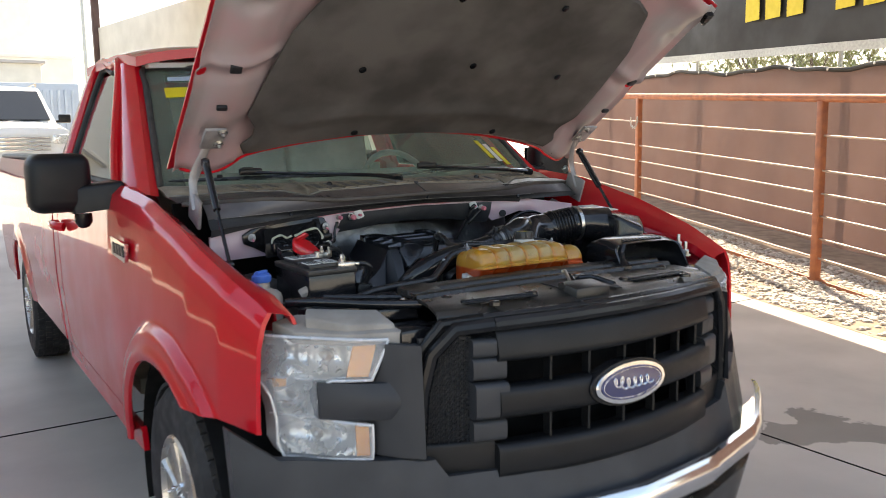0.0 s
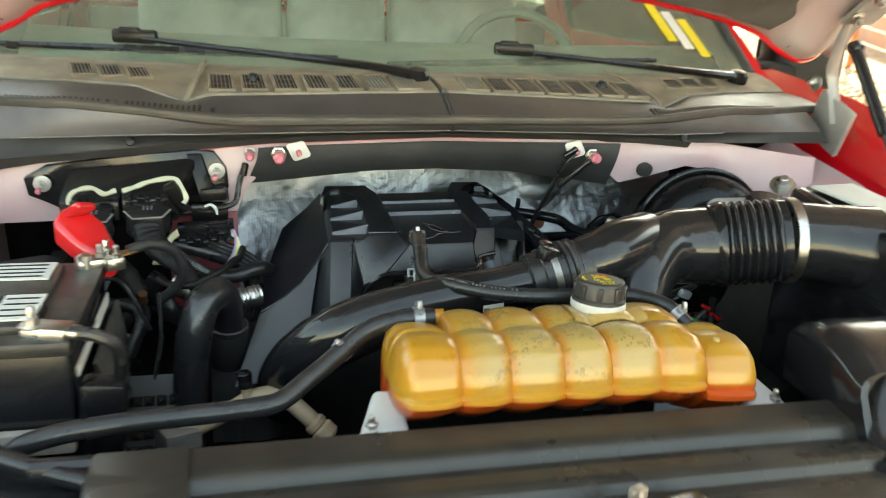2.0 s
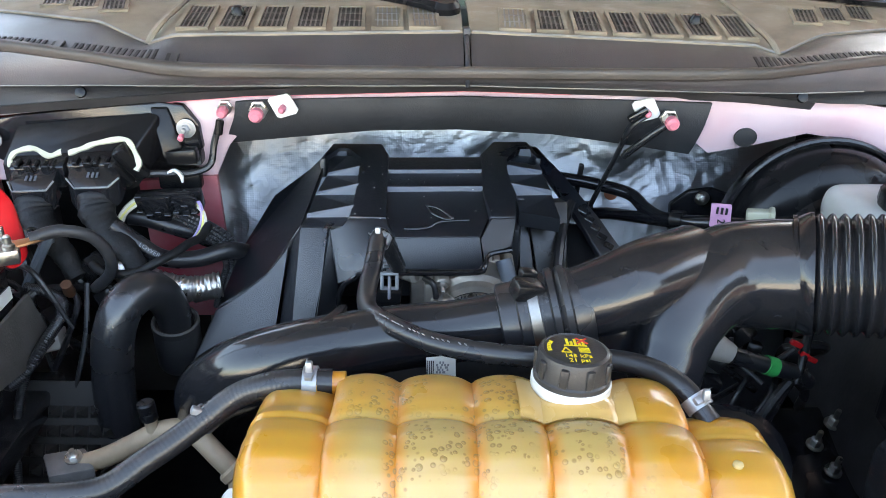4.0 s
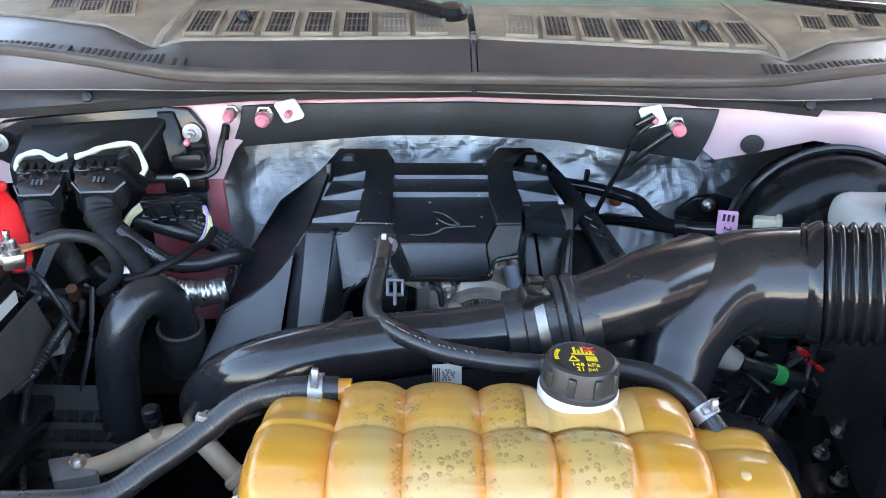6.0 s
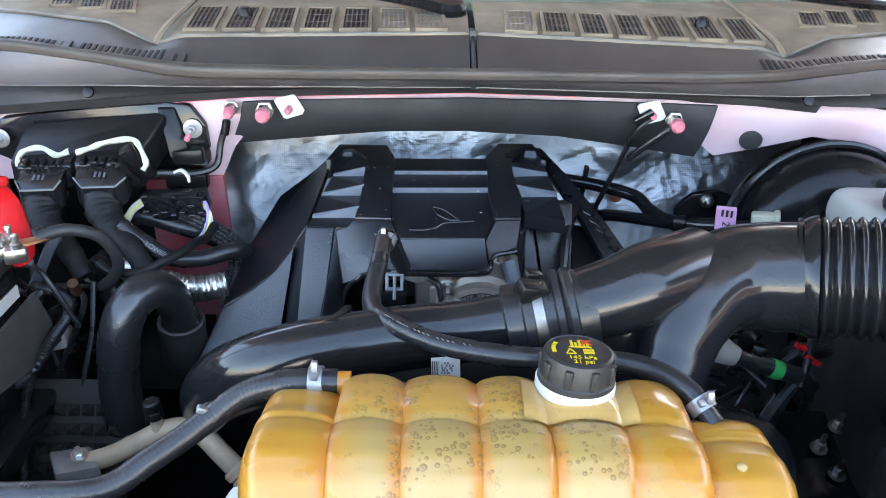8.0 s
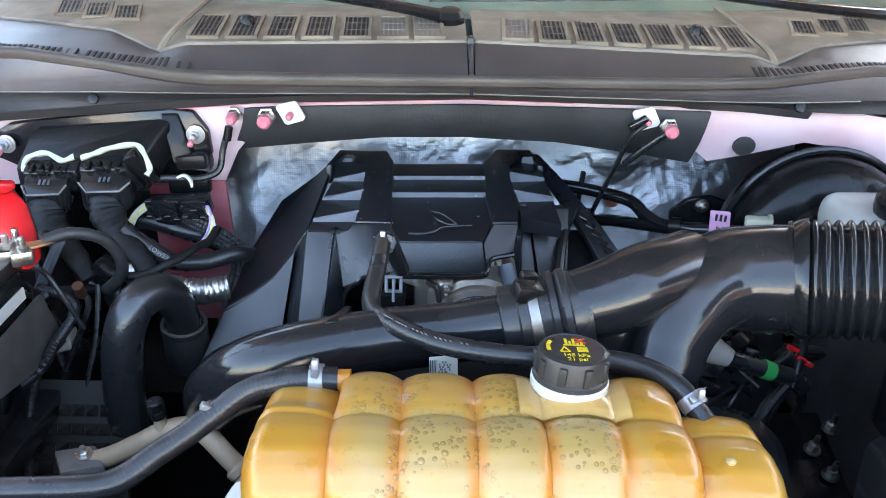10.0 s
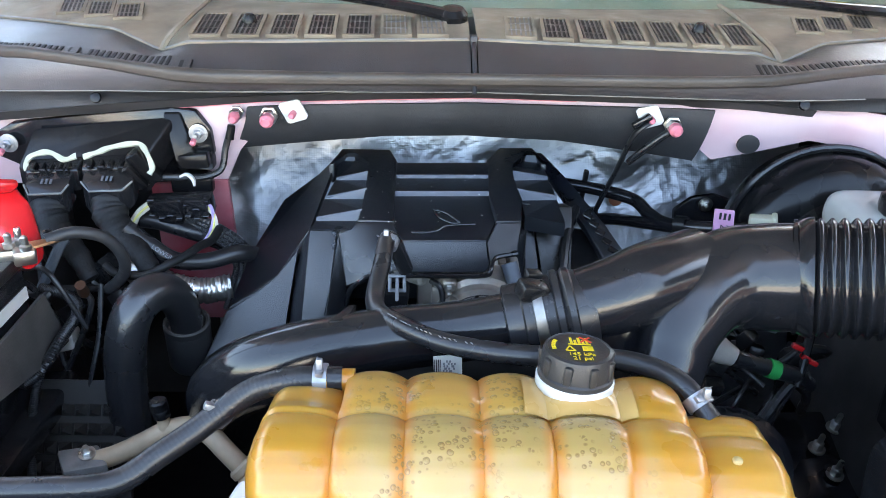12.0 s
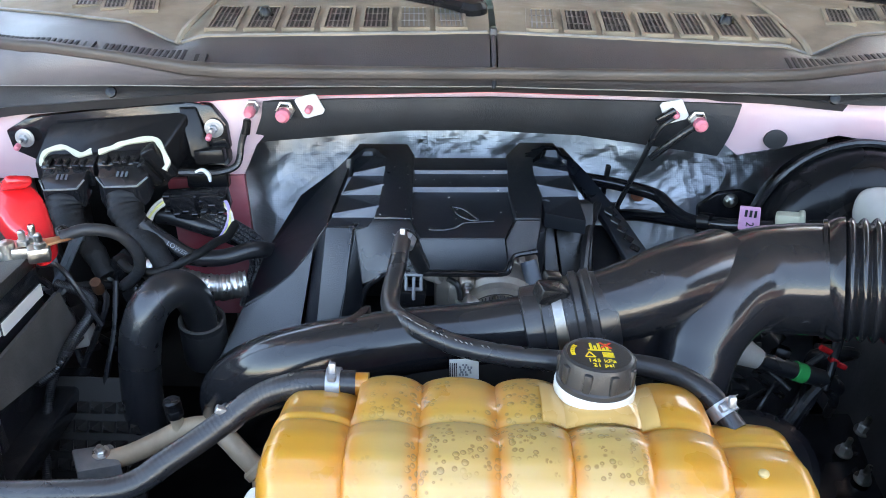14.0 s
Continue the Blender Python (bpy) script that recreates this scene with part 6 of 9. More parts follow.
    seal = part("cowl_seal", bm, BANDRUB, truck, "dusty brown-black rubber hood seal along the cowl")
    bm = B()
    def below(u, v):
        x = -0.80 + 1.6 * u
        (y0, z0), (y1, z1) = seal_low(x), panel_low(x)
        y0, z0 = y0 + 0.003, z0 + 0.002
        return (x, y0 + (y1 - y0) * v - 0.004 * math.sin(math.pi * v), z0 + (z1 - z0) * v)
    grid(bm, 70, 8, below, 0.005, (0, 1, 0))
    part("cowl_lower_panel", bm, LOWERP, truck, "dusty grey panel under the hood seal")
    # pale tube for the light reflected along the panel's lower edge
    bm = B()
    tube(bm, [(x, panel_low(x)[0] - 0.001, panel_low(x)[1] - 0.001) for x in np.linspace(-0.78, 0.55, 40)], 0.0009, 6, 2)
    part("seal_lip", bm, GLINT_CLOG, seal, "thin painted glint along the panel's edge")
    bm = B()
    def apron(u, v):
        x = -0.80 + 1.6 * u
        y0, z0 = panel_low(x)
        y0, z0 = y0 + 0.005, z0 + 0.001
        y1, z1 = 0.850, min(flange_top(x), z0 - 0.004)
        return (x, y0 + (y1 - y0) * v + 0.004 * math.sin(math.pi * v), z0 + (z1 - z0) * v)
    grid(bm, 50, 8, apron, 0.005, (0, 1, 0))
    ap = part("cowl_apron", bm, INSUL, truck, "black apron under the cowl panel")
    bm = B()
    def strip(u, v):
        x = -0.80 + 1.292 * u
        z0 = flange_top(x) + 0.001
        z1 = wall_top(x) + 0.001 if x < 0.3 else z0 - 0.013
        return (x, 0.846 + 0.011 * v, z0 + (z1 - z0) * v)
    grid(bm, 60, 4, strip, 0.003, (0, 1, 0))
    part("apron_flange", bm, FLANGEM, ap, "dark grey flange over the firewall")
    bm = B()
    box(bm, (0.0, 0.822, 1.3545), (0.007, 0.085, 0.010), (22, 0, 0), 0.003)
    box(bm, (0.0, 0.786, 1.332), (0.006, 0.016, 0.026), (20, 0, 0), 0.002)
    box(bm, (0.0, 0.865, 1.366), (0.010, 0.02, 0.03), (0, 0, 0), 0.003)
    part("seam_clip", bm, COWLF, truck, "cowl seam clip")
    for c in ((-0.525, 0.836, 1.289), (0.462, 0.826, 1.3015)):
        bm = B()
        lathe(bm, [(0.008, 0), (0.007, 0.003), (0.003, 0.004)], axis(c, (0, -0.9, 0.4)), 14)
        part("push_pin", bm, BLACK, truck)
    # wipers: pivot on the cowl, arm up to its clip on the glass, blade across
    for pivot, elbow, clip, tip0, tip1 in (((-0.028, 0.958, 1.390), (-0.115, 0.965, 1.404), (-0.545, 1.165, 1.425), (-0.83, 1.235, 1.402), (-0.16, 1.095, 1.405)),
                                           ((0.725, 1.085, 1.388), (0.56, 1.058, 1.402), (0.215, 1.135, 1.425), (-0.06, 1.10, 1.395), (0.56, 1.16, 1.412))):
        bm = B()
        tube(bm, [pivot, elbow, mix3(elbow, clip, 0.5), clip], [0.015, 0.012, 0.009, 0.008], 8, 6, flat=0.7)
        w = part("wiper_arm", bm, SATIN, truck, "black wiper arm")
        bm = B()
        tube(bm, [tip0, mix3(tip0, tip1, 0.25), mix3(tip0, tip1, 0.5), mix3(tip0, tip1, 0.75), tip1], [0.004, 0.006, 0.0075, 0.006, 0.004], 6, 6, flat=1.3)
        part("wiper_blade", bm, RUBBER, w, "black wiper blade")
        bm = B()
        box(bm, Vector(clip) + Vector((0, 0, 0.003)), (0.085, 0.022, 0.026), (0, 0, -12), 0.006)
        box(bm, Vector(clip) + Vector((-0.01, 0, 0.014)), (0.04, 0.018, 0.012), (0, 0, -12), 0.004)
        part("wiper_clip", bm, BLACK, w)
        bm = B()
        lathe(bm, [(0.022, -0.012), (0.022, 0.004), (0.016, 0.012), (0.006, 0.014)], axis(pivot, (0, -0.2, 1)), 18)
        part("pivot_cap", bm, BLACK, w)


def wall_top(x):
    return table((-0.8, -0.67, -0.3, 0, 0.35, 0.55, 0.80), (1.225, 1.247, 1.281, 1.293, 1.288, 1.285, 1.25), x)


def firewall():
    bm = B()
    def pink(u, v):
        x = -0.80 + 1.6 * u
        lo = table((-0.8, -0.36, -0.33, -0.2, 0, 0.2, 0.33, 0.36, 0.42, 0.50, 0.56, 0.64, 0.8), (1.14, 1.16, 1.225, 1.247, 1.255, 1.247, 1.228, 1.205, 1.217, 1.237, 1.228, 1.16, 1.1), x)
        hi = wall_top(x)
        z = hi + (lo - hi) * v
        return (x, 0.868 - 0.006 * math.sin(math.pi * v) + 0.05 * max(abs(x) - 0.6, 0), z)
    grid(bm, 80, 10, pink, 0.01, (0, 1, 0))
    fw = part("firewall", bm, PINK, truck, "pink primed upper firewall")
    bm = B()
    tube(bm, [(x, 0.859, wall_top(x) + 0.001) for x in np.linspace(-0.45, 0.15, 13)], 0.0016, 6, 2)
    part("firewall_flange", bm, PINKPAINT, fw, "thin red painted flange")
    bm = B()
    def sheet(u, v):
        lo = table((0, 0.15, 0.33, 0.5, 0.7, 0.83, 1), (1.206, 1.216, 1.229, 1.233, 1.227, 1.215, 1.199), u)
        x = (-0.335 + 0.67 * u) + (0.02 if u < 0.02 else 0) * (1 - v) + 0.016 * (1 - v) * u - 0.01 * v * (1 - u)
        hi = wall_top(x) - 0.006
        return (x, 0.856 - 0.004 * math.sin(math.pi * v) + 0.02 * v * v + 0.003 * math.sin(9 * u), hi + (lo - hi) * v)
    grid(bm, 50, 8, sheet, 0.006, (0, 1, 0))
    part("firewall_insulation", bm, INSUL, fw, "black insulation sheet on the firewall")
    bm = B()
    def foil(u, v):
        x = -0.42 + 1.0 * u
        ys, zs = (0.93, 1.04, 1.072, 1.056, 1.025, 0.97, 0.90), (1.248, 1.238, 1.20, 1.13, 1.06, 0.92, 0.68)
        k = v * 6
        i = min(int(k), 5)
        y, z = ys[i] + (ys[i + 1] - ys[i]) * (k - i), zs[i] + (zs[i + 1] - zs[i]) * (k - i)
        w = noise.fractal(Vector((x * 15, z * 13, y * 6)), 0.7, 2.2, 4) * 0.0018
        d1, d2 = x * 0.82 + z * 0.57, z * 0.82 - x * 0.57
        w += 0.0014 * (1 - abs(noise.noise(Vector((d1 * 7, d2 * 44, 2)))) * 2) ** 3 + 0.0011 * (1 - abs(noise.noise(Vector((d1 * 30, d2 * 14, 7)))) * 2) ** 3
        w += 0.004 * abs(noise.noise(Vector((x * 9 + 3, z * 9, 1)))) - 0.02 * math.exp(-((x - 0.27) / 0.05) ** 2) * math.exp(-((z - 1.15) / 0.04) ** 2)
        return (x, y - 0.014 * math.exp(-((x + 0.36) / 0.07) ** 2) + w, z + w * 0.4)
    grid(bm, 220, 130, foil, 0.004, (0, 1, 0))
    part("heat_shield", bm, FOIL, fw, "crinkled silver heat shield on the firewall")
    # black disc in place of the hole's shade
    bm = B()
    lathe(bm, [(0.0165, -0.002), (0.0165, 0.002), (0.012, 0.003)], axis((0.408, 0.860, 1.232), (0, -1, 0)) @ Matrix.Diagonal((1, 0.85, 1, 1)), 24)
    part("firewall_hole", bm, PRINTHOLE, fw, "black disc standing for an oval firewall hole")
    # studs with pink caps, square plates
    for x, y, z, r in ((-0.336, 0.858, 1.266, 0.009), (-0.288, 0.850, 1.265, 0.0115), (0.288, 0.846, 1.264, 0.011)):
        bm = B()
        lathe(bm, [(r * 1.2, 0), (r * 1.2, 0.004), (r, 0.005), (r, 0.016)], axis((x, y, z), (0, -1, -0.1)), 6)
        part("ground_stud", bm, STEEL, fw, "zinc firewall stud with a pink cap")
        bm = B()
        lathe(bm, [(r * 0.85, 0.016), (r * 0.85, 0.026), (r * 0.5, 0.031)], axis((x, y, z), (0, -1, -0.1)), 12)
        part("stud_cap", bm, PINKPAINT, fw, "pink painted cap")
    for x, y, z in ((-0.254, 0.850, 1.270), (0.256, 0.849, 1.273)):
        bm = B()
        q = 0.021
        slab(bm, [(x + q * a, y, z + q * b) for a, b in ((-1.0, 0.36), (-0.86, 0.56), (0.26, 0.84), (0.46, 0.76), (1.0, -0.24), (0.86, -0.50), (-0.22, -0.84), (-0.44, -0.76))], 0.004, 0.001, way=(0, 1, 0))
        part("stud_plate", bm, WHITE, fw, "white plastic stud plate")
        bm = B()
        lathe(bm, [(0.005, 0), (0.005, 0.014), (0.003, 0.017)], axis((x, y, z - 0.002), (0, -1, 0)), 10)
        part("stud_tip", bm, PINKPAINT, fw)


cowl()
firewall()


# ---- engine and its cover ----
def engine_cover():
    """Stepped plastic cover: ribs, risers in its slots, a centre plate, sloping front, shoulder and wings."""
    bm = B()
    slab(bm, [(-0.20, 0.955, 1.150), (0.11, 0.97, 1.150), (0.075, 0.73, 1.140), (-0.20, 0.72, 1.140)], 0.10, 0.006)
    cover = unit("engine_cover", bm, GRAIN, "grained black plastic engine cover with a leaf emblem", "engine cover")

    def piece(name, pts, depth=0.02, bevel=0.002, way=(0, 0, -1), material=GRAIN, label=""):
        return part(name, slab(B(), pts, depth, bevel, way=way), material, cover, label)
    # the two raised ribs
    piece("cover_rib", [(-0.109, 0.909, 1.180), (-0.106, 0.775, 1.176), (-0.103, 0.703, 1.168), (-0.152, 0.705, 1.168), (-0.149, 0.79, 1.173), (-0.148, 0.90, 1.178), (-0.172, 0.941, 1.180), (-0.190, 0.940, 1.180), (-0.205, 0.90, 1.176), (-0.214, 0.90, 1.174), (-0.199, 0.961, 1.180), (-0.122, 0.961, 1.180)], 0.03, 0.003, label="raised rib of the cover")
    piece("cover_rib", [(0.029, 0.917, 1.180), (0.053, 0.980, 1.180), (0.108, 0.983, 1.180), (0.124, 0.92, 1.174), (0.115, 0.92, 1.174), (0.106, 0.962, 1.178), (0.09, 0.962, 1.178), (0.066, 0.905, 1.178), (0.066, 0.86, 1.177), (0.073, 0.780, 1.172), (0.066, 0.716, 1.166), (0.031, 0.710, 1.168), (0.026, 0.782, 1.176)], 0.03, 0.003, label="raised rib of the cover")
    # centre: plate, then risers and bars that step up to the rear
    plate = piece("cover_plate", [(-0.108, 0.787, 1.170), (0.028, 0.795, 1.170), (0.033, 0.725, 1.163), (0.017, 0.674, 1.156), (-0.091, 0.669, 1.156), (-0.103, 0.704, 1.163)], 0.03, 0.002, label="smooth centre plate")
    # the risers' sky sheen is painted with a paler material
    for y0, y1, z0, z1, y2 in ((0.789, 0.794, 1.169, 1.1755, 0.846), (0.846, 0.850, 1.1745, 1.1795, 0.903)):
        piece("slot_riser", [(-0.106, y0 - 0.004, z0), (0.028, y0 + 0.003, z0), (0.028, y1 + 0.003, z1), (-0.106, y1 - 0.004, z1)], 0.006, 0.0, (0, 0.7, -0.7), LITRISER, "riser in the cover slot, sky sheen in its grey")
        piece("cross_bar", [(-0.108, y1 - 0.003, z1), (0.029, y1 + 0.004, z1), (0.030, y2 + 0.004, z1), (-0.109, y2 - 0.003, z1)], 0.006, 0.0015)
    # side slots: slanting bars with wedge-shaped risers between them
    for bar_, riser in (([(-0.201, 0.929, 1.170), (-0.173, 0.930, 1.170), (-0.148, 0.902, 1.176), (-0.147, 0.871, 1.176), (-0.197, 0.860, 1.167)], [(-0.198, 0.857, 1.165), (-0.150, 0.862, 1.164), (-0.146, 0.871, 1.177), (-0.197, 0.861, 1.168)]),
                        ([(-0.198, 0.857, 1.165), (-0.150, 0.862, 1.164), (-0.147, 0.800, 1.175), (-0.204, 0.790, 1.165)], [(-0.206, 0.787, 1.163), (-0.151, 0.792, 1.162), (-0.147, 0.800, 1.176), (-0.205, 0.791, 1.166)]),
                        ([(-0.206, 0.787, 1.163), (-0.151, 0.792, 1.162), (-0.148, 0.733, 1.171), (-0.208, 0.722, 1.162)], [(-0.209, 0.719, 1.159), (-0.153, 0.724, 1.158), (-0.148, 0.733, 1.172), (-0.209, 0.723, 1.163)]),
                        ([(-0.209, 0.719, 1.159), (-0.153, 0.724, 1.158), (-0.156, 0.696, 1.157), (-0.215, 0.702, 1.155)], None),
                        ([(0.118, 0.948, 1.170), (0.089, 0.940, 1.172), (0.066, 0.890, 1.176), (0.066, 0.882, 1.176), (0.121, 0.882, 1.167)], [(0.121, 0.878, 1.164), (0.070, 0.872, 1.164), (0.066, 0.882, 1.177), (0.121, 0.883, 1.168)]),
                        ([(0.121, 0.878, 1.164), (0.070, 0.872, 1.164), (0.068, 0.812, 1.174), (0.125, 0.812, 1.164)], [(0.126, 0.807, 1.160), (0.070, 0.802, 1.160), (0.068, 0.812, 1.175), (0.126, 0.813, 1.165)]),
                        ([(0.126, 0.807, 1.160), (0.074, 0.802, 1.160), (0.074, 0.745, 1.160), (0.13, 0.745, 1.15)], None)):
        piece("slot_bar", bar_, 0.02, 0.0)
        if riser:
            piece("slot_riser", riser, 0.003, 0.0, (0, 0.7, -0.7), LITRISER, "riser in the cover slot, sky sheen in its grey")
    for x in (-0.187, 0.1):
        piece("slot_riser", [(x - 0.011, 0.934, 1.168), (x + 0.011, 0.935, 1.168), (x + 0.009, 0.947, 1.179), (x - 0.006, 0.947, 1.179)], 0.004, 0.0, (0, 0.7, -0.7), LITRISER)
    # leaf emblem
    bm = B()
    for pts in ([(-0.052, 0.745, 1.1668), (-0.036, 0.738, 1.166), (-0.016, 0.712, 1.163)], [(-0.052, 0.745, 1.1668), (-0.044, 0.724, 1.165), (-0.028, 0.711, 1.163), (-0.016, 0.712, 1.163)], [(-0.080, 0.685, 1.160), (-0.05, 0.688, 1.1605), (-0.034, 0.702, 1.1625), (0.004, 0.708, 1.163)], [(-0.080, 0.685, 1.160), (-0.062, 0.684, 1.160), (-0.042, 0.694, 1.161)]):
        tube(bm, pts, 0.0012, 6, 6)
    part("leaf_emblem", bm, SATIN, plate, "thin raised leaf outline")
    # lint on the plastic
    rnd = random.Random(21)
    bm = B()
    for _ in range(26):
        x, y = rnd.uniform(-0.15, 0.06), rnd.uniform(0.69, 0.90)
        z = table((0.67, 0.79, 0.80, 0.845, 0.853, 0.90), (1.157, 1.171, 1.1765, 1.1765, 1.1805, 1.1805), y) if -0.10 < x < 0.025 else 1.168 + 0.012 * (y - 0.70) / 0.2
        box(bm, (x, y, z + 0.0008), (rnd.uniform(0.0008, 0.0022), 0.001, 0.0006), (0, 0, rnd.uniform(0, 180)))
    tagged(part("lint", bm, LABELW, cover, "pale specks of lint", 0), kind="stuff")
    # sloping front, in facets
    piece("cover_front", [(-0.091, 0.668, 1.155), (0.017, 0.673, 1.155), (0.022, 0.664, 1.122), (0.016, 0.661, 1.116), (-0.126, 0.655, 1.116)], 0.02, 0.002, (0, 0.8, -0.5), label="sloping front of the cover")
    piece("cover_front", [(-0.154, 0.703, 1.166), (-0.104, 0.702, 1.167), (-0.092, 0.668, 1.154), (-0.127, 0.655, 1.117), (-0.141, 0.652, 1.108), (-0.165, 0.660, 1.092), (-0.177, 0.696, 1.153), (-0.158, 0.695, 1.156)], 0.02, 0.002, (0, 0.8, -0.5), label="sloping front of the cover")
    piece("cover_front", [(0.032, 0.709, 1.166), (0.066, 0.713, 1.165), (0.060, 0.690, 1.133), (0.030, 0.682, 1.130), (0.023, 0.666, 1.124), (0.018, 0.673, 1.153)], 0.02, 0.002, (0, 0.8, -0.5), label="sloping front of the cover")
    bm = B()
    tube(bm, [(-0.170, 0.672, 1.04), (-0.160, 0.660, 1.085), (-0.143, 0.650, 1.106), (-0.126, 0.651, 1.113), (-0.05, 0.654, 1.113), (0.014, 0.657, 1.113), (0.024, 0.662, 1.120), (0.030, 0.678, 1.128), (0.060, 0.687, 1.131)], 0.0035, 8, 5)
    part("cover_bead", bm, SATIN, cover, "rolled edge of the cover's notch")
    # left shoulder: three facets
    piece("cover_shoulder", [(-0.214, 0.696, 1.156), (-0.177, 0.697, 1.156), (-0.186, 0.655, 1.090), (-0.198, 0.612, 1.020), (-0.224, 0.612, 1.020)], 0.03, 0.002, (0, 0.8, -0.2), label="sloping shoulder of the cover")
    piece("cover_shoulder", [(-0.177, 0.697, 1.155), (-0.165, 0.668, 1.090), (-0.168, 0.660, 1.020), (-0.197, 0.612, 1.020), (-0.185, 0.655, 1.090)], 0.02, 0.002, (-0.3, 0.8, -0.2))
    piece("cover_shoulder", [(-0.214, 0.696, 1.155), (-0.223, 0.612, 1.020), (-0.247, 0.650, 1.000), (-0.246, 0.717, 1.050), (-0.231, 0.713, 1.130)], 0.02, 0.002, (0.3, 0.8, -0.2))
    # left wing and its front
    wl = piece("cover_wing", [(-0.207, 0.965, 1.165), (-0.216, 0.706, 1.152), (-0.229, 0.702, 1.134), (-0.258, 0.691, 1.090), (-0.289, 0.685, 1.065), (-0.327, 0.680, 1.045), (-0.325, 0.706, 1.050), (-0.314, 0.776, 1.080), (-0.283, 0.888, 1.120), (-0.234, 0.935, 1.145)], 0.012, 0.002, label="flat side wing of the cover with raised lettering bars")
    piece("wing_front", [(-0.229, 0.702, 1.132), (-0.247, 0.680, 1.045), (-0.255, 0.615, 0.965), (-0.370, 0.600, 0.955), (-0.329, 0.677, 1.043), (-0.290, 0.684, 1.062), (-0.259, 0.690, 1.087)], 0.012, 0.002, (0, 0.8, -0.3), label="front face of the side wing")
    for i in range(5):
        bm = B()
        p = Vector((-0.264, 0.828, 1.112)).lerp(Vector((-0.281, 0.759, 1.081)), i / 4)
        box(bm, p, (0.011, 0.012, 0.003), (20, -34, 12), 0.001, 1)
        part("lettering_bar", bm, SATIN, wl, "plain raised black bar")
    # right wing
    wr = piece("cover_wing", [(0.124, 0.985, 1.172), (0.159, 0.911, 1.150), (0.205, 0.827, 1.112), (0.240, 0.767, 1.078), (0.201, 0.755, 1.076), (0.175, 0.82, 1.110), (0.137, 0.905, 1.148), (0.108, 0.985, 1.172)], 0.010, 0.003, label="flat side wing of the cover with raised lettering bars")
    for i in range(6):
        bm = B()
        p = Vector((0.180, 0.842, 1.120)).lerp(Vector((0.218, 0.771, 1.082)), i / 5)
        box(bm, p + Vector((0, 0, 0.002)), (0.014, 0.010, 0.003), (24, 20, -25), 0.001, 1)
        part("lettering_bar", bm, SATIN, wr, "plain raised black bar")
    # right side below the wing: pale-edged rib and boxes
    piece("cover_side_rib", [(0.074, 0.790, 1.163), (0.085, 0.787, 1.163), (0.104, 0.722, 1.045), (0.080, 0.712, 1.045)], 0.05, 0.003, (0, 0.9, -0.3))
    piece("cover_side_box", [(0.089, 0.806, 1.150), (0.150, 0.809, 1.150), (0.148, 0.745, 1.050), (0.107, 0.740, 1.050)], 0.06, 0.004, (0, 0.9, -0.3), TOPCOVER)
    piece("cover_side_box", [(0.118, 0.782, 1.110), (0.146, 0.784, 1.110), (0.146, 0.730, 1.030), (0.118, 0.730, 1.030)], 0.04, 0.008, (0, 0.9, -0.3), TOPCOVER)
    piece("valve_cover", [(0.150, 0.845, 1.105), (0.195, 0.85, 1.10), (0.20, 0.74, 1.05), (0.145, 0.715, 1.06)], 0.1, 0.01, (0, 0, -1), TRIM, "dark grey valve cover")
    bm = B()
    tube(bm, [(0.128, 0.70, 1.0), (0.128, 0.715, 1.05), (0.140, 0.78, 1.112), (0.165, 0.86, 1.125)], 0.007, 8, 5)
    part("cover_hose", bm, RUBBER, cover)


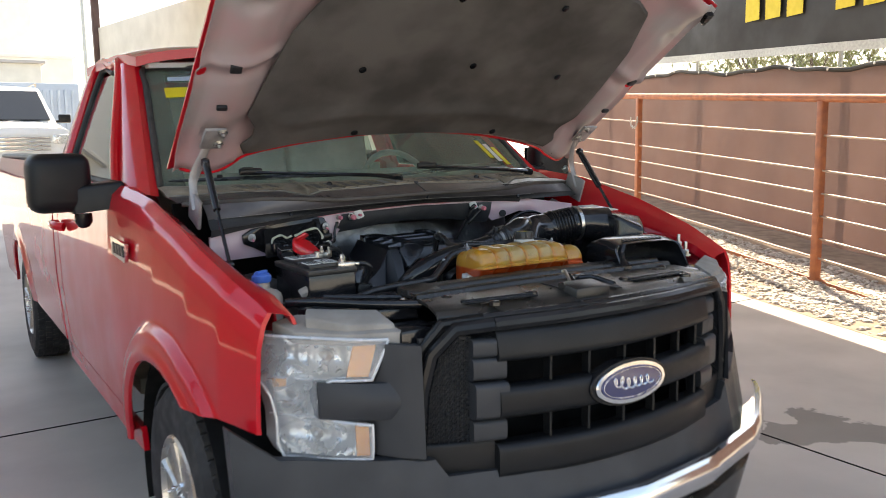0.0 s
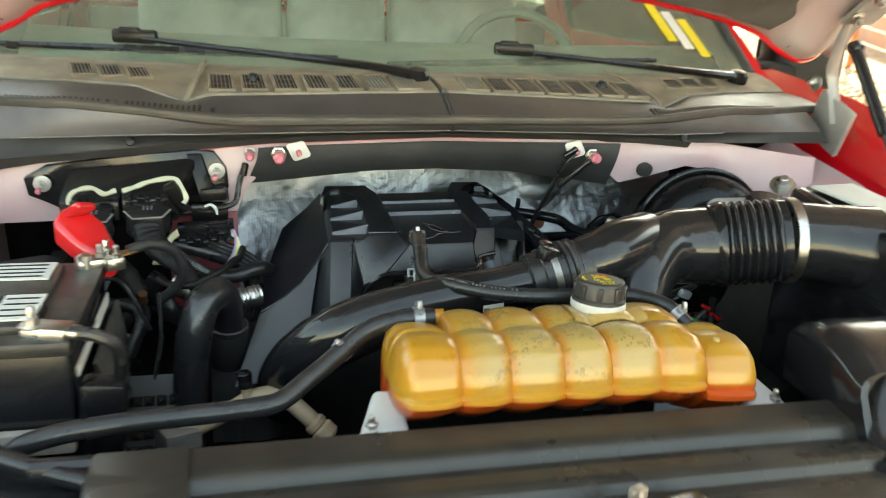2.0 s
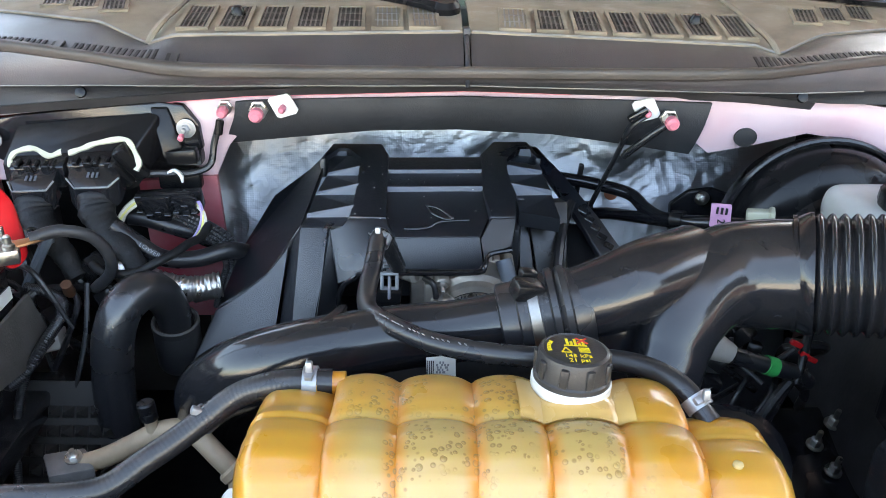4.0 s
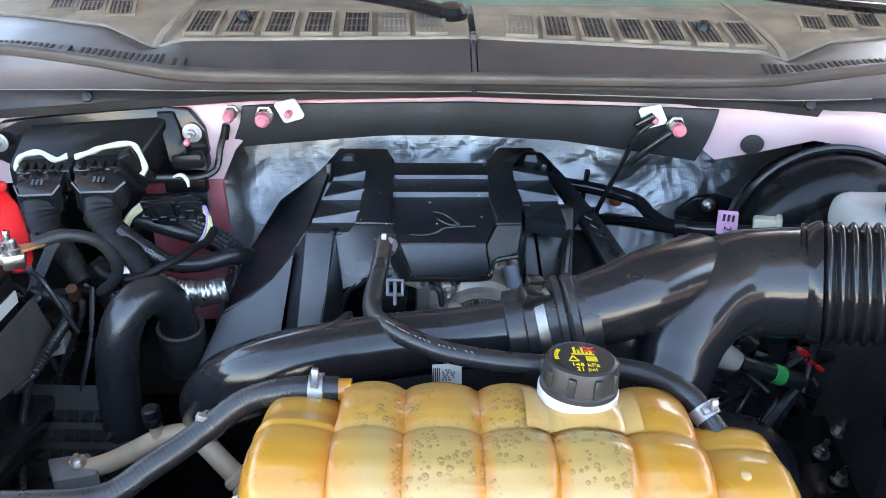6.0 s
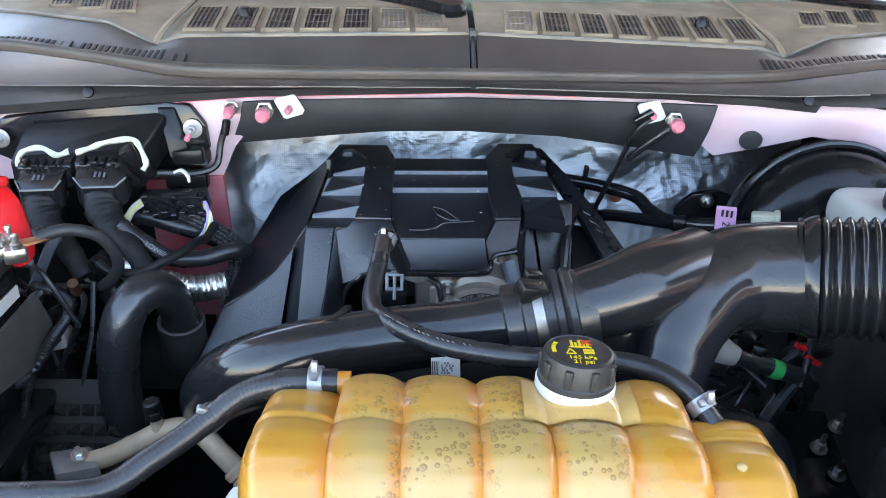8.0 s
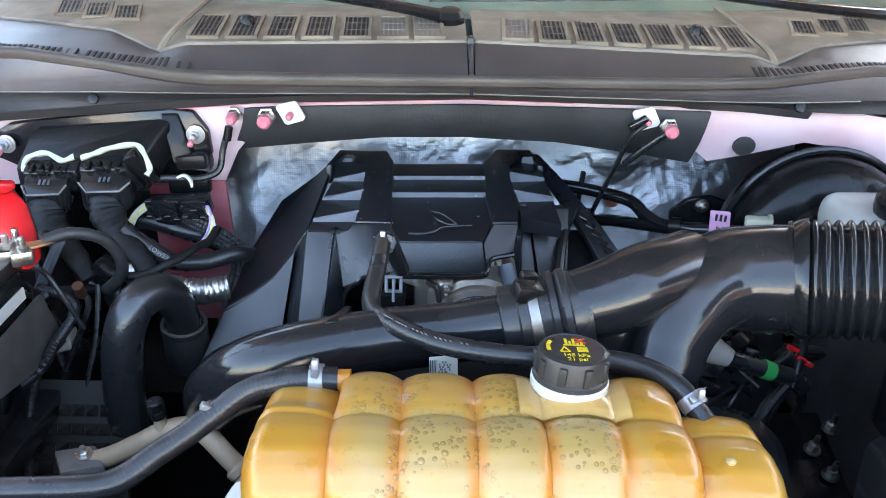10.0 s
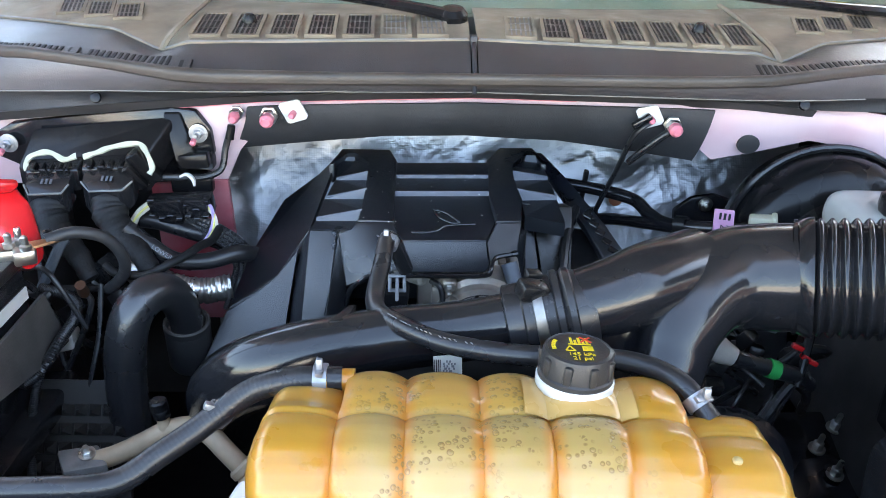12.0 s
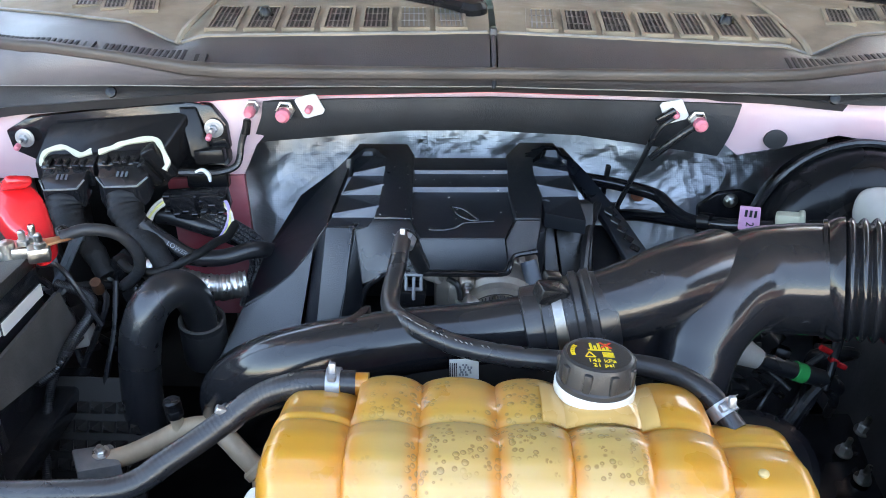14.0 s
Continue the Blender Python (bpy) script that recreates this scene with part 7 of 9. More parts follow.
def engine():
    bm = B()
    box(bm, (-0.04, 0.80, 0.85), (0.5, 0.46, 0.34), (0, 0, 0), 0.03, 3)
    eng = unit("engine", bm, FLOORM, "dark engine block with a cast aluminium throttle body", "engine")
    # throttle body: ribbed casting, cross-drilled clamp, worm screw
    m = axis((0.012, 0.668, 1.050), (0.05, -0.86, -0.30))
    def off(x, y, z):
        return m @ Vector((x, y, z))
    bm = B()
    lathe(bm, [(0.058, -0.12), (0.056, -0.05), (0.052, -0.045), (0.052, -0.018), (0.046, -0.012), (0.046, -0.002), (0.040, 0.002), (0.040, 0.02)], m, 40)
    thr = part("throttle_body", bm, ALU, eng, "cast aluminium throttle body")
    for a in range(24):
        bm = B()
        t = a * 2 * math.pi / 24
        tube(bm, [off(0.0575 * math.cos(t), 0.0575 * math.sin(t), -0.10), off(0.055 * math.cos(t), 0.055 * math.sin(t), -0.046)], 0.0022, 5, curve=False)
        part("casting_rib", bm, ALU, thr, smooth=0)
    way = m.to_3x3() @ Vector((0, 0, 1))
    for x, y in ((-0.042, 0.040), (0.046, 0.034), (-0.05, -0.03), (0.05, -0.03)):
        bm = B()
        lathe(bm, [(0.011, -0.05), (0.011, 0), (0.009, 0.003)], axis(off(x, y, -0.014), way), 14)
        part("boss", bm, ALU, thr)
        bm = B()
        bolt(bm, off(x, y, -0.011), way, 0.0055, 0.008)
        part("bolt", bm, STEEL, thr)
    bm = B()
    lathe(bm, [(0.036, 0.0), (0.0405, 0.003), (0.0405, 0.05), (0.036, 0.06)], m, 36)
    part("throttle_coupler", bm, RUBBER, thr, "brown-black rubber throttle coupler")
    bm = B()
    lathe(bm, [(0.0405, 0.006), (0.0428, 0.007), (0.0428, 0.019), (0.0405, 0.020)], m, 60)
    part("band_clamp", bm, STEEL, thr, "steel worm-drive band clamp")
    bm = B()
    for a in range(56):
        t = a * 2 * math.pi / 56
        tube(bm, [off(0.0431 * math.cos(t), 0.0431 * math.sin(t), 0.009), off(0.0431 * math.cos(t + 0.02), 0.0431 * math.sin(t + 0.02), 0.017)], 0.0008, 4, curve=False)
    tagged(part("clamp_slot_row", bm, PRINTHOLE, thr, smooth=0), kind="stuff")
    for tx, ty in ((0.036, 0.032), (-0.034, 0.030)):
        bm = B()
        p = off(tx * 1.1, ty * 1.1, 0.013)
        box(bm, p, (0.022, 0.016, 0.014), (20, -35 if tx > 0 else 35, 0), 0.003)
        lathe(bm, [(0.006, 0), (0.006, 0.024), (0.0045, 0.026)], axis(p, (0.8 if tx > 0 else -0.5, -0.5, -0.3)), 6)
        part("worm_screw", bm, STEEL, thr)
    bm = B()
    box(bm, off(-0.062, 0.004, -0.05), (0.040, 0.07, 0.055), (0, 0, 0), 0.008)
    box(bm, off(-0.052, 0.022, -0.02), (0.026, 0.03, 0.03), (0, 0, 0), 0.005)
    part("throttle_motor", bm, ALU, thr)
    bm = B()
    lathe(bm, [(0.010, -0.03), (0.012, -0.02), (0.012, 0), (0.008, 0.004)], axis(off(-0.075, 0.040, -0.03), (0.7, -0.6, 0.1)), 14)
    part("sensor_nose", bm, BEIGE, thr)
    bm = B()
    box(bm, off(-0.050, 0.010, 0.004), (0.015, 0.012, 0.030), (0, 0, 0), 0.003)
    part("motor_plug", bm, STEEL, thr, "silver plug sleeve")
    bm = B()
    tube(bm, [off(-0.050, 0.026, 0.0), off(-0.054, 0.042, -0.01), off(-0.066, 0.045, -0.02)], 0.004, 8, 4)
    part("motor_lead", bm, RUBBER, thr)
    bm = B()
    tube(bm, [(0.066, 0.66, 1.05), (0.062, 0.670, 1.08), (0.050, 0.690, 1.115)], 0.011, 14, 5)
    part("vent_nipple", bm, SLATE, thr, "slate grey vent nipple")
    for i, (x, y, z) in enumerate(((-0.10, 0.66, 1.08), (-0.075, 0.655, 1.04), (-0.09, 0.64, 1.015))):
        bm = B()
        box(bm, (x, y, z), (0.035, 0.03, 0.025), (10, 5, i * 20), 0.004)
        part("sensor_plug", bm, BLACK, eng)


engine_cover()
engine()


# ---- intake ----
def intake():
    bm = B()
    left = [(-0.300, 0.58, 0.93), (-0.305, 0.53, 0.99), (-0.280, 0.480, 1.055), (-0.235, 0.450, 1.100), (-0.174, 0.44, 1.128), (-0.092, 0.44, 1.149), (-0.02, 0.44, 1.160), (0.040, 0.44, 1.173)]
    tube(bm, left, [0.038, 0.040, 0.043, 0.044, 0.041, 0.036, 0.034, 0.034], 28, 10, flat=0.9)
    pipe = unit("intake_pipe", bm, SATIN, "smooth black plastic air intake pipe with ribbed bellows", "intake pipe")
    for dy, dz, k in ((-0.50, 0.80, 1.0), (0.35, 0.85, 1.0)):
        bm = B()
        tube(bm, [Vector(p) + Vector((0, dy * r, dz * r)) for p, r in zip(left[3:], (0.044, 0.041, 0.036, 0.034, 0.034))], 0.0011, 6, 6)
        part("parting_line", bm, SATIN, pipe, "thin mould line")
    bm = B()
    mm = axis((0.044, 0.44, 1.176), (0.97, 0, 0.24))
    lathe(bm, [(0.035, -0.02), (0.0385, -0.018), (0.0385, -0.002), (0.041, 0.0), (0.041, 0.03), (0.0445, 0.032), (0.0445, 0.038), (0.041, 0.040), (0.0445, 0.044), (0.0445, 0.050), (0.041, 0.052), (0.038, 0.07)], mm, 36)
    part("coupler", bm, RUBBER, pipe, "ribbed black rubber coupler")
    bm = B()
    lathe(bm, [(0.0405, 0.009), (0.0428, 0.010), (0.0428, 0.020), (0.0405, 0.021)], mm, 36)
    cl = part("worm_clamp", bm, BANDM, pipe, "steel worm-drive clamp")
    for k in range(7):
        bm = B()
        a = 0.35 + k * 0.055
        q = mm @ Vector((0.0432 * math.cos(a - 2.0), 0.0432 * math.sin(a - 2.0), 0.014))
        box(bm, q, (0.0015, 0.008, 0.001), (0, 0, 0))
        part("clamp_slot", bm, PRINTHOLE, cl, smooth=0)
    bm = B()
    box(bm, mm @ Vector((-0.016, 0.040, 0.012)), (0.03, 0.02, 0.018), (10, 14, 20), 0.003)
    box(bm, mm @ Vector((0.004, 0.046, 0.016)), (0.018, 0.012, 0.01), (10, 14, 20), 0.003)
    part("clip_lock", bm, BLACK, pipe, "black clamp lock")
    bm = B()
    tube(bm, [(0.088, 0.44, 1.190), (0.130, 0.443, 1.202), (0.17, 0.455, 1.212), (0.225, 0.487, 1.208)], [0.036, 0.039, 0.043, 0.048], 28, 8)
    part("intake_branch", bm, SATIN, pipe, "flared intake pipe branch")
    bm = B()
    tube(bm, [(0.180, 0.385, 0.98), (0.183, 0.395, 1.08), (0.186, 0.403, 1.124), (0.193, 0.420, 1.152), (0.206, 0.441, 1.178), (0.231, 0.466, 1.197), (0.265, 0.484, 1.204), (0.305, 0.491, 1.203), (0.342, 0.493, 1.202)], [0.034, 0.034, 0.035, 0.038, 0.044, 0.050, 0.055, 0.058, 0.059], 40, 12)
    part("intake_elbow", bm, SATIN, pipe, "smooth black intake elbow")
    # mould seams and the web between branch and elbow
    bm = B()
    tube(bm, [(0.092, 0.424, 1.216), (0.135, 0.424, 1.234), (0.175, 0.432, 1.243)], 0.0011, 6, 6)
    part("parting_line", bm, SATIN, pipe, "thin mould line")
    bm = B()
    slab(bm, [(0.10, 0.435, 1.170), (0.165, 0.44, 1.195), (0.175, 0.425, 1.155), (0.155, 0.42, 1.12)], 0.012, 0.003, way=(0, 1, 0))
    part("web", bm, SATIN, pipe)
    bm = B()
    tube(bm, [(0.09, 0.466, 1.216), (0.135, 0.474, 1.232), (0.175, 0.486, 1.244), (0.212, 0.516, 1.238), (0.26, 0.532, 1.233), (0.325, 0.540, 1.237)], 0.0022, 6, 6)
    part("mould_seam", bm, SATIN, pipe)
    for c in ((0.302, 0.4405, 1.182), (0.214, 0.4005, 1.165)):
        bm = B()
        lathe(bm, [(0.006, -0.002), (0.006, 0.002), (0.0045, 0.0028)], axis(c, (0.15, -0.8, -0.6)), 12)
        part("mould_button", bm, SATIN, pipe)
    bm = B()
    x0 = 0.334
    def fold(q):
        """Smooth collar, then round folds."""
        if q < 0.004:
            return 1.035
        if q < 0.020:
            return 1.0 + 0.085 * math.sin(math.pi * (q - 0.004) / 0.030)
        return 0.965 + 0.095 * (0.5 - 0.5 * math.cos(2 * math.pi * (q - 0.020) / 0.0115)) ** 0.6 if q < 0.0985 else 1.02
    tube(bm, [(x0 + i * 0.00025, 0.493 - 0.0001 * i, 1.203 + 0.000045 * i) for i in range(401)], 0.060, 40, curve=False, radius=fold)
    part("bellows", bm, SATIN, pipe, "ribbed black rubber bellows")
    bm = B()
    lathe(bm, [(0.061, 0), (0.0635, 0.001), (0.0635, 0.014), (0.061, 0.015)], axis((0.431, 0.455, 1.221), (1, -0.25, 0.05)), 36)
    part("worm_clamp", bm, STEEL, pipe, "steel worm-drive clamp")
    bm = B()
    tube(bm, [(0.433, 0.455, 1.221), (0.49, 0.445, 1.218), (0.56, 0.43, 1.21)], [0.058, 0.058, 0.066], 28, 6)
    part("airbox_spout", bm, SATIN, pipe)
    # two brackets that hold the hose on the pipe
    for x in (-0.135, -0.085):
        bm = B()
        s = 1 if x > -0.11 else -1
        slab(bm, [(x - 0.004, 0.465, 1.176), (x + 0.004, 0.465, 1.176), (x + 0.008 + 0.014 * s, 0.43, 1.176), (x - 0.008 + 0.014 * s, 0.43, 1.176)], 0.012, 0.002)
        part("hose_bracket", bm, BLACK, pipe)
    # label on the pipe: white, with plain bars
    bm = B()
    slab(bm, [(-0.050, 0.396, 1.157), (-0.022, 0.396, 1.160), (-0.021, 0.396, 1.136), (-0.049, 0.396, 1.133)], 0.001, way=(0, 1, 0))
    lab = part("pipe_label", bm, LABELW, pipe, "white paper label with dark bars")
    for i in range(4):
        bm = B()
        box(bm, (-0.0485 + i * 0.0018, 0.3953, 1.146), (0.0008, 0.0008, 0.016), (0, 0, 0))
        part("label_bar", bm, PRINTHOLE, lab, smooth=0)
    bm = B()
    for k in range(18):
        box(bm, (-0.0395 + 0.0024 * (k % 5) + 0.0006 * (k % 3), 0.3953, 1.141 + 0.0028 * (k // 4)), (0.0018, 0.0008, 0.0021), (0, 0, 0))
    part("label_block", bm, GREYP, lab, smooth=0)
    # towards its free end the duct leans a little nearer the tank
    near = Matrix.Translation((-0.0016, -0.0072, 0.0448)) @ Matrix.Scale(0.972, 4)
    for o in (pipe, *pipe.children_recursive):
        for v in o.data.vertices:
            v.co = v.co.lerp(near @ v.co, min(max((0.26 - v.co.x) / 0.16, 0), 1))


def airbox():
    bm = B()
    slab(bm, [(0.535, 0.60, 1.268), (0.70, 0.64, 1.262), (0.73, 0.40, 1.235), (0.60, 0.26, 1.205), (0.53, 0.33, 1.258)], 0.32, 0.018, 3)
    ab = unit("airbox", bm, SATIN, "black plastic air filter box with a pale label", "air filter")
    bm = B()
    slab(bm, [(0.52, 0.62, 1.165), (0.715, 0.66, 1.165), (0.745, 0.40, 1.15), (0.60, 0.24, 1.14), (0.515, 0.32, 1.16)], 0.02, 0.005)
    part("airbox_flange", bm, BLACK, ab)
    bm = B()
    slab(bm, [(0.560, 0.575, 1.2725), (0.66, 0.60, 1.269), (0.675, 0.47, 1.258), (0.575, 0.42, 1.265)], 0.004, 0.001)
    part("airbox_label", bm, LABELW, ab, "glossy pale warning label")
    # cold air scoop
    bm = B()
    def ring(t):
        """Rounded frame of the scoop, t from its mouth to its back."""
        x0, x1 = table((0, 0.3, 1), (0.292, 0.30, 0.318), t), table((0, 0.3, 1), (0.610, 0.612, 0.62), t)
        z1 = table((0, 0.25, 0.7, 1), (1.186, 1.196, 1.202, 1.18), t)
        z0 = 1.085
        y_top, y_bot = 0.115 + 0.15 * t, 0.055 + 0.2 * t
        out = []
        for k in range(32):
            a = 2 * math.pi * k / 32
            c, s_ = math.cos(a), math.sin(a)
            e = 0.35
            x = (x0 + x1) / 2 + (x1 - x0) / 2 * math.copysign(abs(c) ** e, c)
            z = (z0 + z1) / 2 + (z1 - z0) / 2 * math.copysign(abs(s_) ** e, s_)
            k2 = (z - z0) / (z1 - z0)
            out.append((x, y_bot + (y_top - y_bot) * k2, z - 0.03 * max((x - 0.45), 0)))
        return out
    rings = [[bm.verts.new(p) for p in ring(t)] for t in (0, 0.08, 0.3, 0.6, 0.85, 1.0)]
    for a, b in zip(rings, rings[1:]):
        for k in range(32):
            bm.faces.new((a[k], a[(k + 1) % 32], b[(k + 1) % 32], b[k]))
    bm.faces.new(rings[-1])
    inner = [[bm.verts.new(Vector(p).lerp(Vector((0.45, p[1], 1.14)), 0.06)) for p in ring(t)] for t in (0, 0.9)]
    for k in range(32):
        bm.faces.new((inner[0][k], inner[1][k], inner[1][(k + 1) % 32], inner[0][(k + 1) % 32]))
        bm.faces.new((rings[0][k], inner[0][k], inner[0][(k + 1) % 32], rings[0][(k + 1) % 32]))
    bm.faces.new(inner[1])
    sc = unit("air_scoop", bm, SATIN, "glossy black cold air scoop behind the radiator cover", "air scoop")
    for i in range(12):
        bm = B()
        box(bm, (0.36 + i * 0.016, 0.134, 1.1935 - 0.0006 * max(i - 6, 0)), (0.006, 0.012, 0.004), (25, 0, 30), 0.001, 1)
        part("scoop_tooth", bm, SATIN, sc)
    bm = B()
    tube(bm, [(0.345, 0.118, 1.182), (0.318, 0.10, 1.15), (0.300, 0.06, 1.118), (0.285, 0.035, 1.118)], [0.012, 0.012, 0.014, 0.012], 10, 6, flat=0.6)
    part("scoop_foot", bm, SATIN, sc, "curved foot of the scoop")


intake()
airbox()


# ---- coolant tank ----
TANK_Y, TANK_Z = 0.008, 0.012
LOBES = (-0.197, -0.127, -0.073, -0.012, 0.044, 0.103, 0.160, 0.238)


def tank():
    bm = B()
    prof = [(0.318, 1.075), (0.325, 1.10), (0.326, 1.14), (0.322, 1.166), (0.310, 1.181), (0.29, 1.187), (0.265, 1.189), (0.252, 1.187), (0.246, 1.184), (0.240, 1.187), (0.222, 1.190), (0.20, 1.187), (0.184, 1.178), (0.174, 1.163), (0.170, 1.150), (0.171, 1.141), (0.165, 1.138), (0.165, 1.131), (0.174, 1.128), (0.190, 1.108), (0.215, 1.09), (0.25, 1.075)]
    n = len(prof)
    def at(u, w):
        x = LOBES[0] + (LOBES[-1] - LOBES[0]) * u
        i = max(k for k in range(7) if LOBES[k] <= x + 1e-9)
        a, b = LOBES[i], LOBES[i + 1]
        k = (x - a) / (b - a)
        dome = math.sin(math.pi * min(max(k, 0), 1)) ** 0.5
        j = w * (n - 1)
        q = min(int(j), n - 2)
        y, z = mix3(prof[q], prof[q + 1], j - q)
        sink = 0.0095 * (1 - dome)
        end = min((x - LOBES[0]) / 0.022, (LOBES[-1] - x) / 0.022, 1)
        sink += 0.045 * (1 - math.sqrt(max(1 - (1 - max(end, 0)) ** 2, 0)))
        cy, cz = 0.245, 1.12
        d = math.hypot(y - cy, z - cz)
        y, z = y - (y - cy) / d * sink, z - (z - cz) / d * sink
        if i == 0:
            if y > 0.25:
                z -= 0.012 * min((y - 0.25) / 0.02, 1)
            y = min(y, 0.306)
        if i == 6:
            if y > 0.25:
                y, z = 0.25 + (y - 0.25) * 0.55, z - 0.004
            z -= 0.012
        z -= 0.006 * max(x - 0.1, 0) / 0.1
        return (x, y + TANK_Y, z + TANK_Z)
    nu, nw = 150, 84
    rows = [[bm.verts.new(at(i / nu, j / nw)) for j in range(nw + 1)] for i in range(nu + 1)]
    for a, b in zip(rows, rows[1:]):
        for j in range(nw):
            bm.faces.new((a[j], a[j + 1], b[j + 1], b[j]))
        bm.faces.new((a[nw], a[0], b[0], b[nw]))
    bm.faces.new(rows[0]), bm.faces.new(rows[-1][::-1])
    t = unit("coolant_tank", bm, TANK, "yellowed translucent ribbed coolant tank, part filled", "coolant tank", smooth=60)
    for s, c in ((-1, (-0.208, 0.214, 1.108)), (1, (0.252, 0.206, 1.106))):
        bm = B()
        slab(bm, [(c[0] - 0.028, c[1] - 0.022, c[2]), (c[0] + 0.028, c[1] - 0.022, c[2]), (c[0] + (0.028 if s < 0 else 0.006), c[1] + 0.04, c[2] + 0.02), (c[0] - (0.004 if s < 0 else 0.028), c[1] + 0.04, c[2] + 0.02)], 0.014, 0.006, 3)
        part("tank_foot", bm, MILKWHITE, t, "milky white tank mounting foot")
        bm = B()
        bolt(bm, (c[0] - 0.012 * -s, c[1] - 0.01, c[2]), (0, 0, 1), 0.007, 0.01)
        part("foot_bolt", bm, STEEL, t)
    # paler film label with the cap
    bm = B()
    def film(u, v):
        x = 0.024 + 0.092 * u
        p = at((x - LOBES[0]) / (LOBES[-1] - LOBES[0]), (4.6 + 3.6 * v) / 21)
        return (p[0], p[1], p[2] + 0.0025)
    grid(bm, 20, 8, film)
    part("film_label", bm, mat("clear yellowed film", (0.52, 0.31, 0.10), 0.25, 0, 0.1, 20, 0.03, 200, coat=0.6), t, "clear yellowed film label")
    m = pose(0.070, 0.298, 1.2005, -4, 2, 0)
    bm = B()
    lathe(bm, [(0.020, -0.02), (0.0315, -0.006), (0.0335, -0.003), (0.0335, 0.004), (0.031, 0.006), (0.028, 0.006)], m, 48)
    part("filler_neck", bm, MILKWHITE, t, "white filler neck ring")
    bm = B()
    lathe(bm, [(0.0322, 0.005), (0.0322, 0.009), (0.0306, 0.0105), (0.0302, 0.026), (0.0288, 0.0302), (0.0262, 0.0315), (0.0256, 0.0308)], m, 64)
    cap = part("tank_cap", bm, CAPGREY, t, "ribbed black pressure cap with yellow print")
    # grip lugs round the cap
    for k in range(9):
        a = 2 * math.pi * k / 9 + 0.12
        bm = B()
        box(bm, m @ Vector((0.0302 * math.cos(a), 0.0302 * math.sin(a), 0.0185)), (0.0046, 0.0072, 0.0180), (-4, 2, math.degrees(a)), 0.0018, 2)
        part("grip_lug", bm, CAPGREY, cap)
    top = m @ Matrix.Translation((0, 0, 0.0312))
    words("145 kPa", 0.0072, top @ Matrix.Translation((0.001, -0.0115, 0)), YELLOWP, "cap_print", cap, 0.0002)
    words("21 psi", 0.0072, top @ Matrix.Translation((0.001, -0.0185, 0)), YELLOWP, "cap_print", cap, 0.0002)
    def tri(bm, pts):
        slab(bm, [top @ Vector((*p, 0.0004)) for p in pts], 0.0004)
    bm = B()
    for q in range(5):
        x = -0.006 + q * 0.0033
        tri(bm, [(x, 0.006), (x + 0.0022, 0.006), (x + 0.0022, 0.0165 - (q % 2) * 0.004), (x, 0.0165 - (q % 2) * 0.004)])
    tri(bm, [(-0.008, 0.0045), (0.011, 0.0045), (0.011, 0.0062), (-0.008, 0.0062)])
    for a, b in (((-0.0115, -0.006), (-0.0035, -0.006)), ((-0.0035, -0.006), (-0.0075, 0.002)), ((-0.0075, 0.002), (-0.0115, -0.006))):
        d = (Vector(b) - Vector(a)).normalized() * 0.0006
        tri(bm, [(a[0] - d.y, a[1] + d.x), (a[0] + d.y, a[1] - d.x), (b[0] + d.y, b[1] - d.x), (b[0] - d.y, b[1] + d.x)])
    for k in range(4):
        tri(bm, [(0.003, -0.0055 + k * 0.0021), (0.012, -0.0055 + k * 0.0021), (0.012, -0.0043 + k * 0.0021), (0.003, -0.0043 + k * 0.0021)])
    part("cap_symbols", bm, YELLOWP, cap, "yellow warning symbols")
    bm = B()
    for a, b in (((0.003, 0.0085), (0.012, 0.0175)), ((0.003, 0.0175), (0.012, 0.0085))):
        d = (Vector(b) - Vector(a)).normalized() * 0.0009
        slab(bm, [top @ Vector((*p, 0.0008)) for p in ((a[0] - d.y, a[1] + d.x), (a[0] + d.y, a[1] - d.x), (b[0] + d.y, b[1] - d.x), (b[0] - d.y, b[1] + d.x))], 0.0004)
    part("cap_cross", bm, REDP, cap, "red cross")
    bm = B()
    for k in range(6):
        a = 2.55 + k * 0.14
        slab(bm, [top @ Vector((r * math.cos(a + da), r * math.sin(a + da), 0.0004)) for r, da in ((0.0195, 0), (0.023, 0), (0.023, 0.09), (0.0195, 0.09))], 0.0004)
    part("cap_bars", bm, YELLOWP, cap, "small yellow bars")
    # mould bead on the right lobe
    bm = B()
    lathe(bm, [(0.004, 0), (0.004, 0.002), (0.0022, 0.003)], axis(Vector(at((0.186 - LOBES[0]) / (LOBES[-1] - LOBES[0]), 10.6 / 21)), (0, -0.1, 1)), 14)
    part("tank_dimple", bm, DIMPLE, t)
    # outlet stubs
    for c, w in (((-0.139, 0.317, 1.184), (-1, 0, 0)), ((0.188, 0.280, 1.160), (0.1, 0.35, 0.9))):
        bm = B()
        lathe(bm, [(0.010, -0.02), (0.010, 0.002), (0.011, 0.004), (0.009, 0.010)], axis(c, w), 16)
        part("tank_stub", bm, TANK, t, "short moulded hose stub")


tank()


# ---- hoses ----
def hose(name, pts, r, label, material=RUBBER, n=8, seg=14, category="hose", group="", **kw):
    bm = B()
    tube(bm, pts, r, seg, n, **kw)
    return unit(name, bm, material, label, category, group)


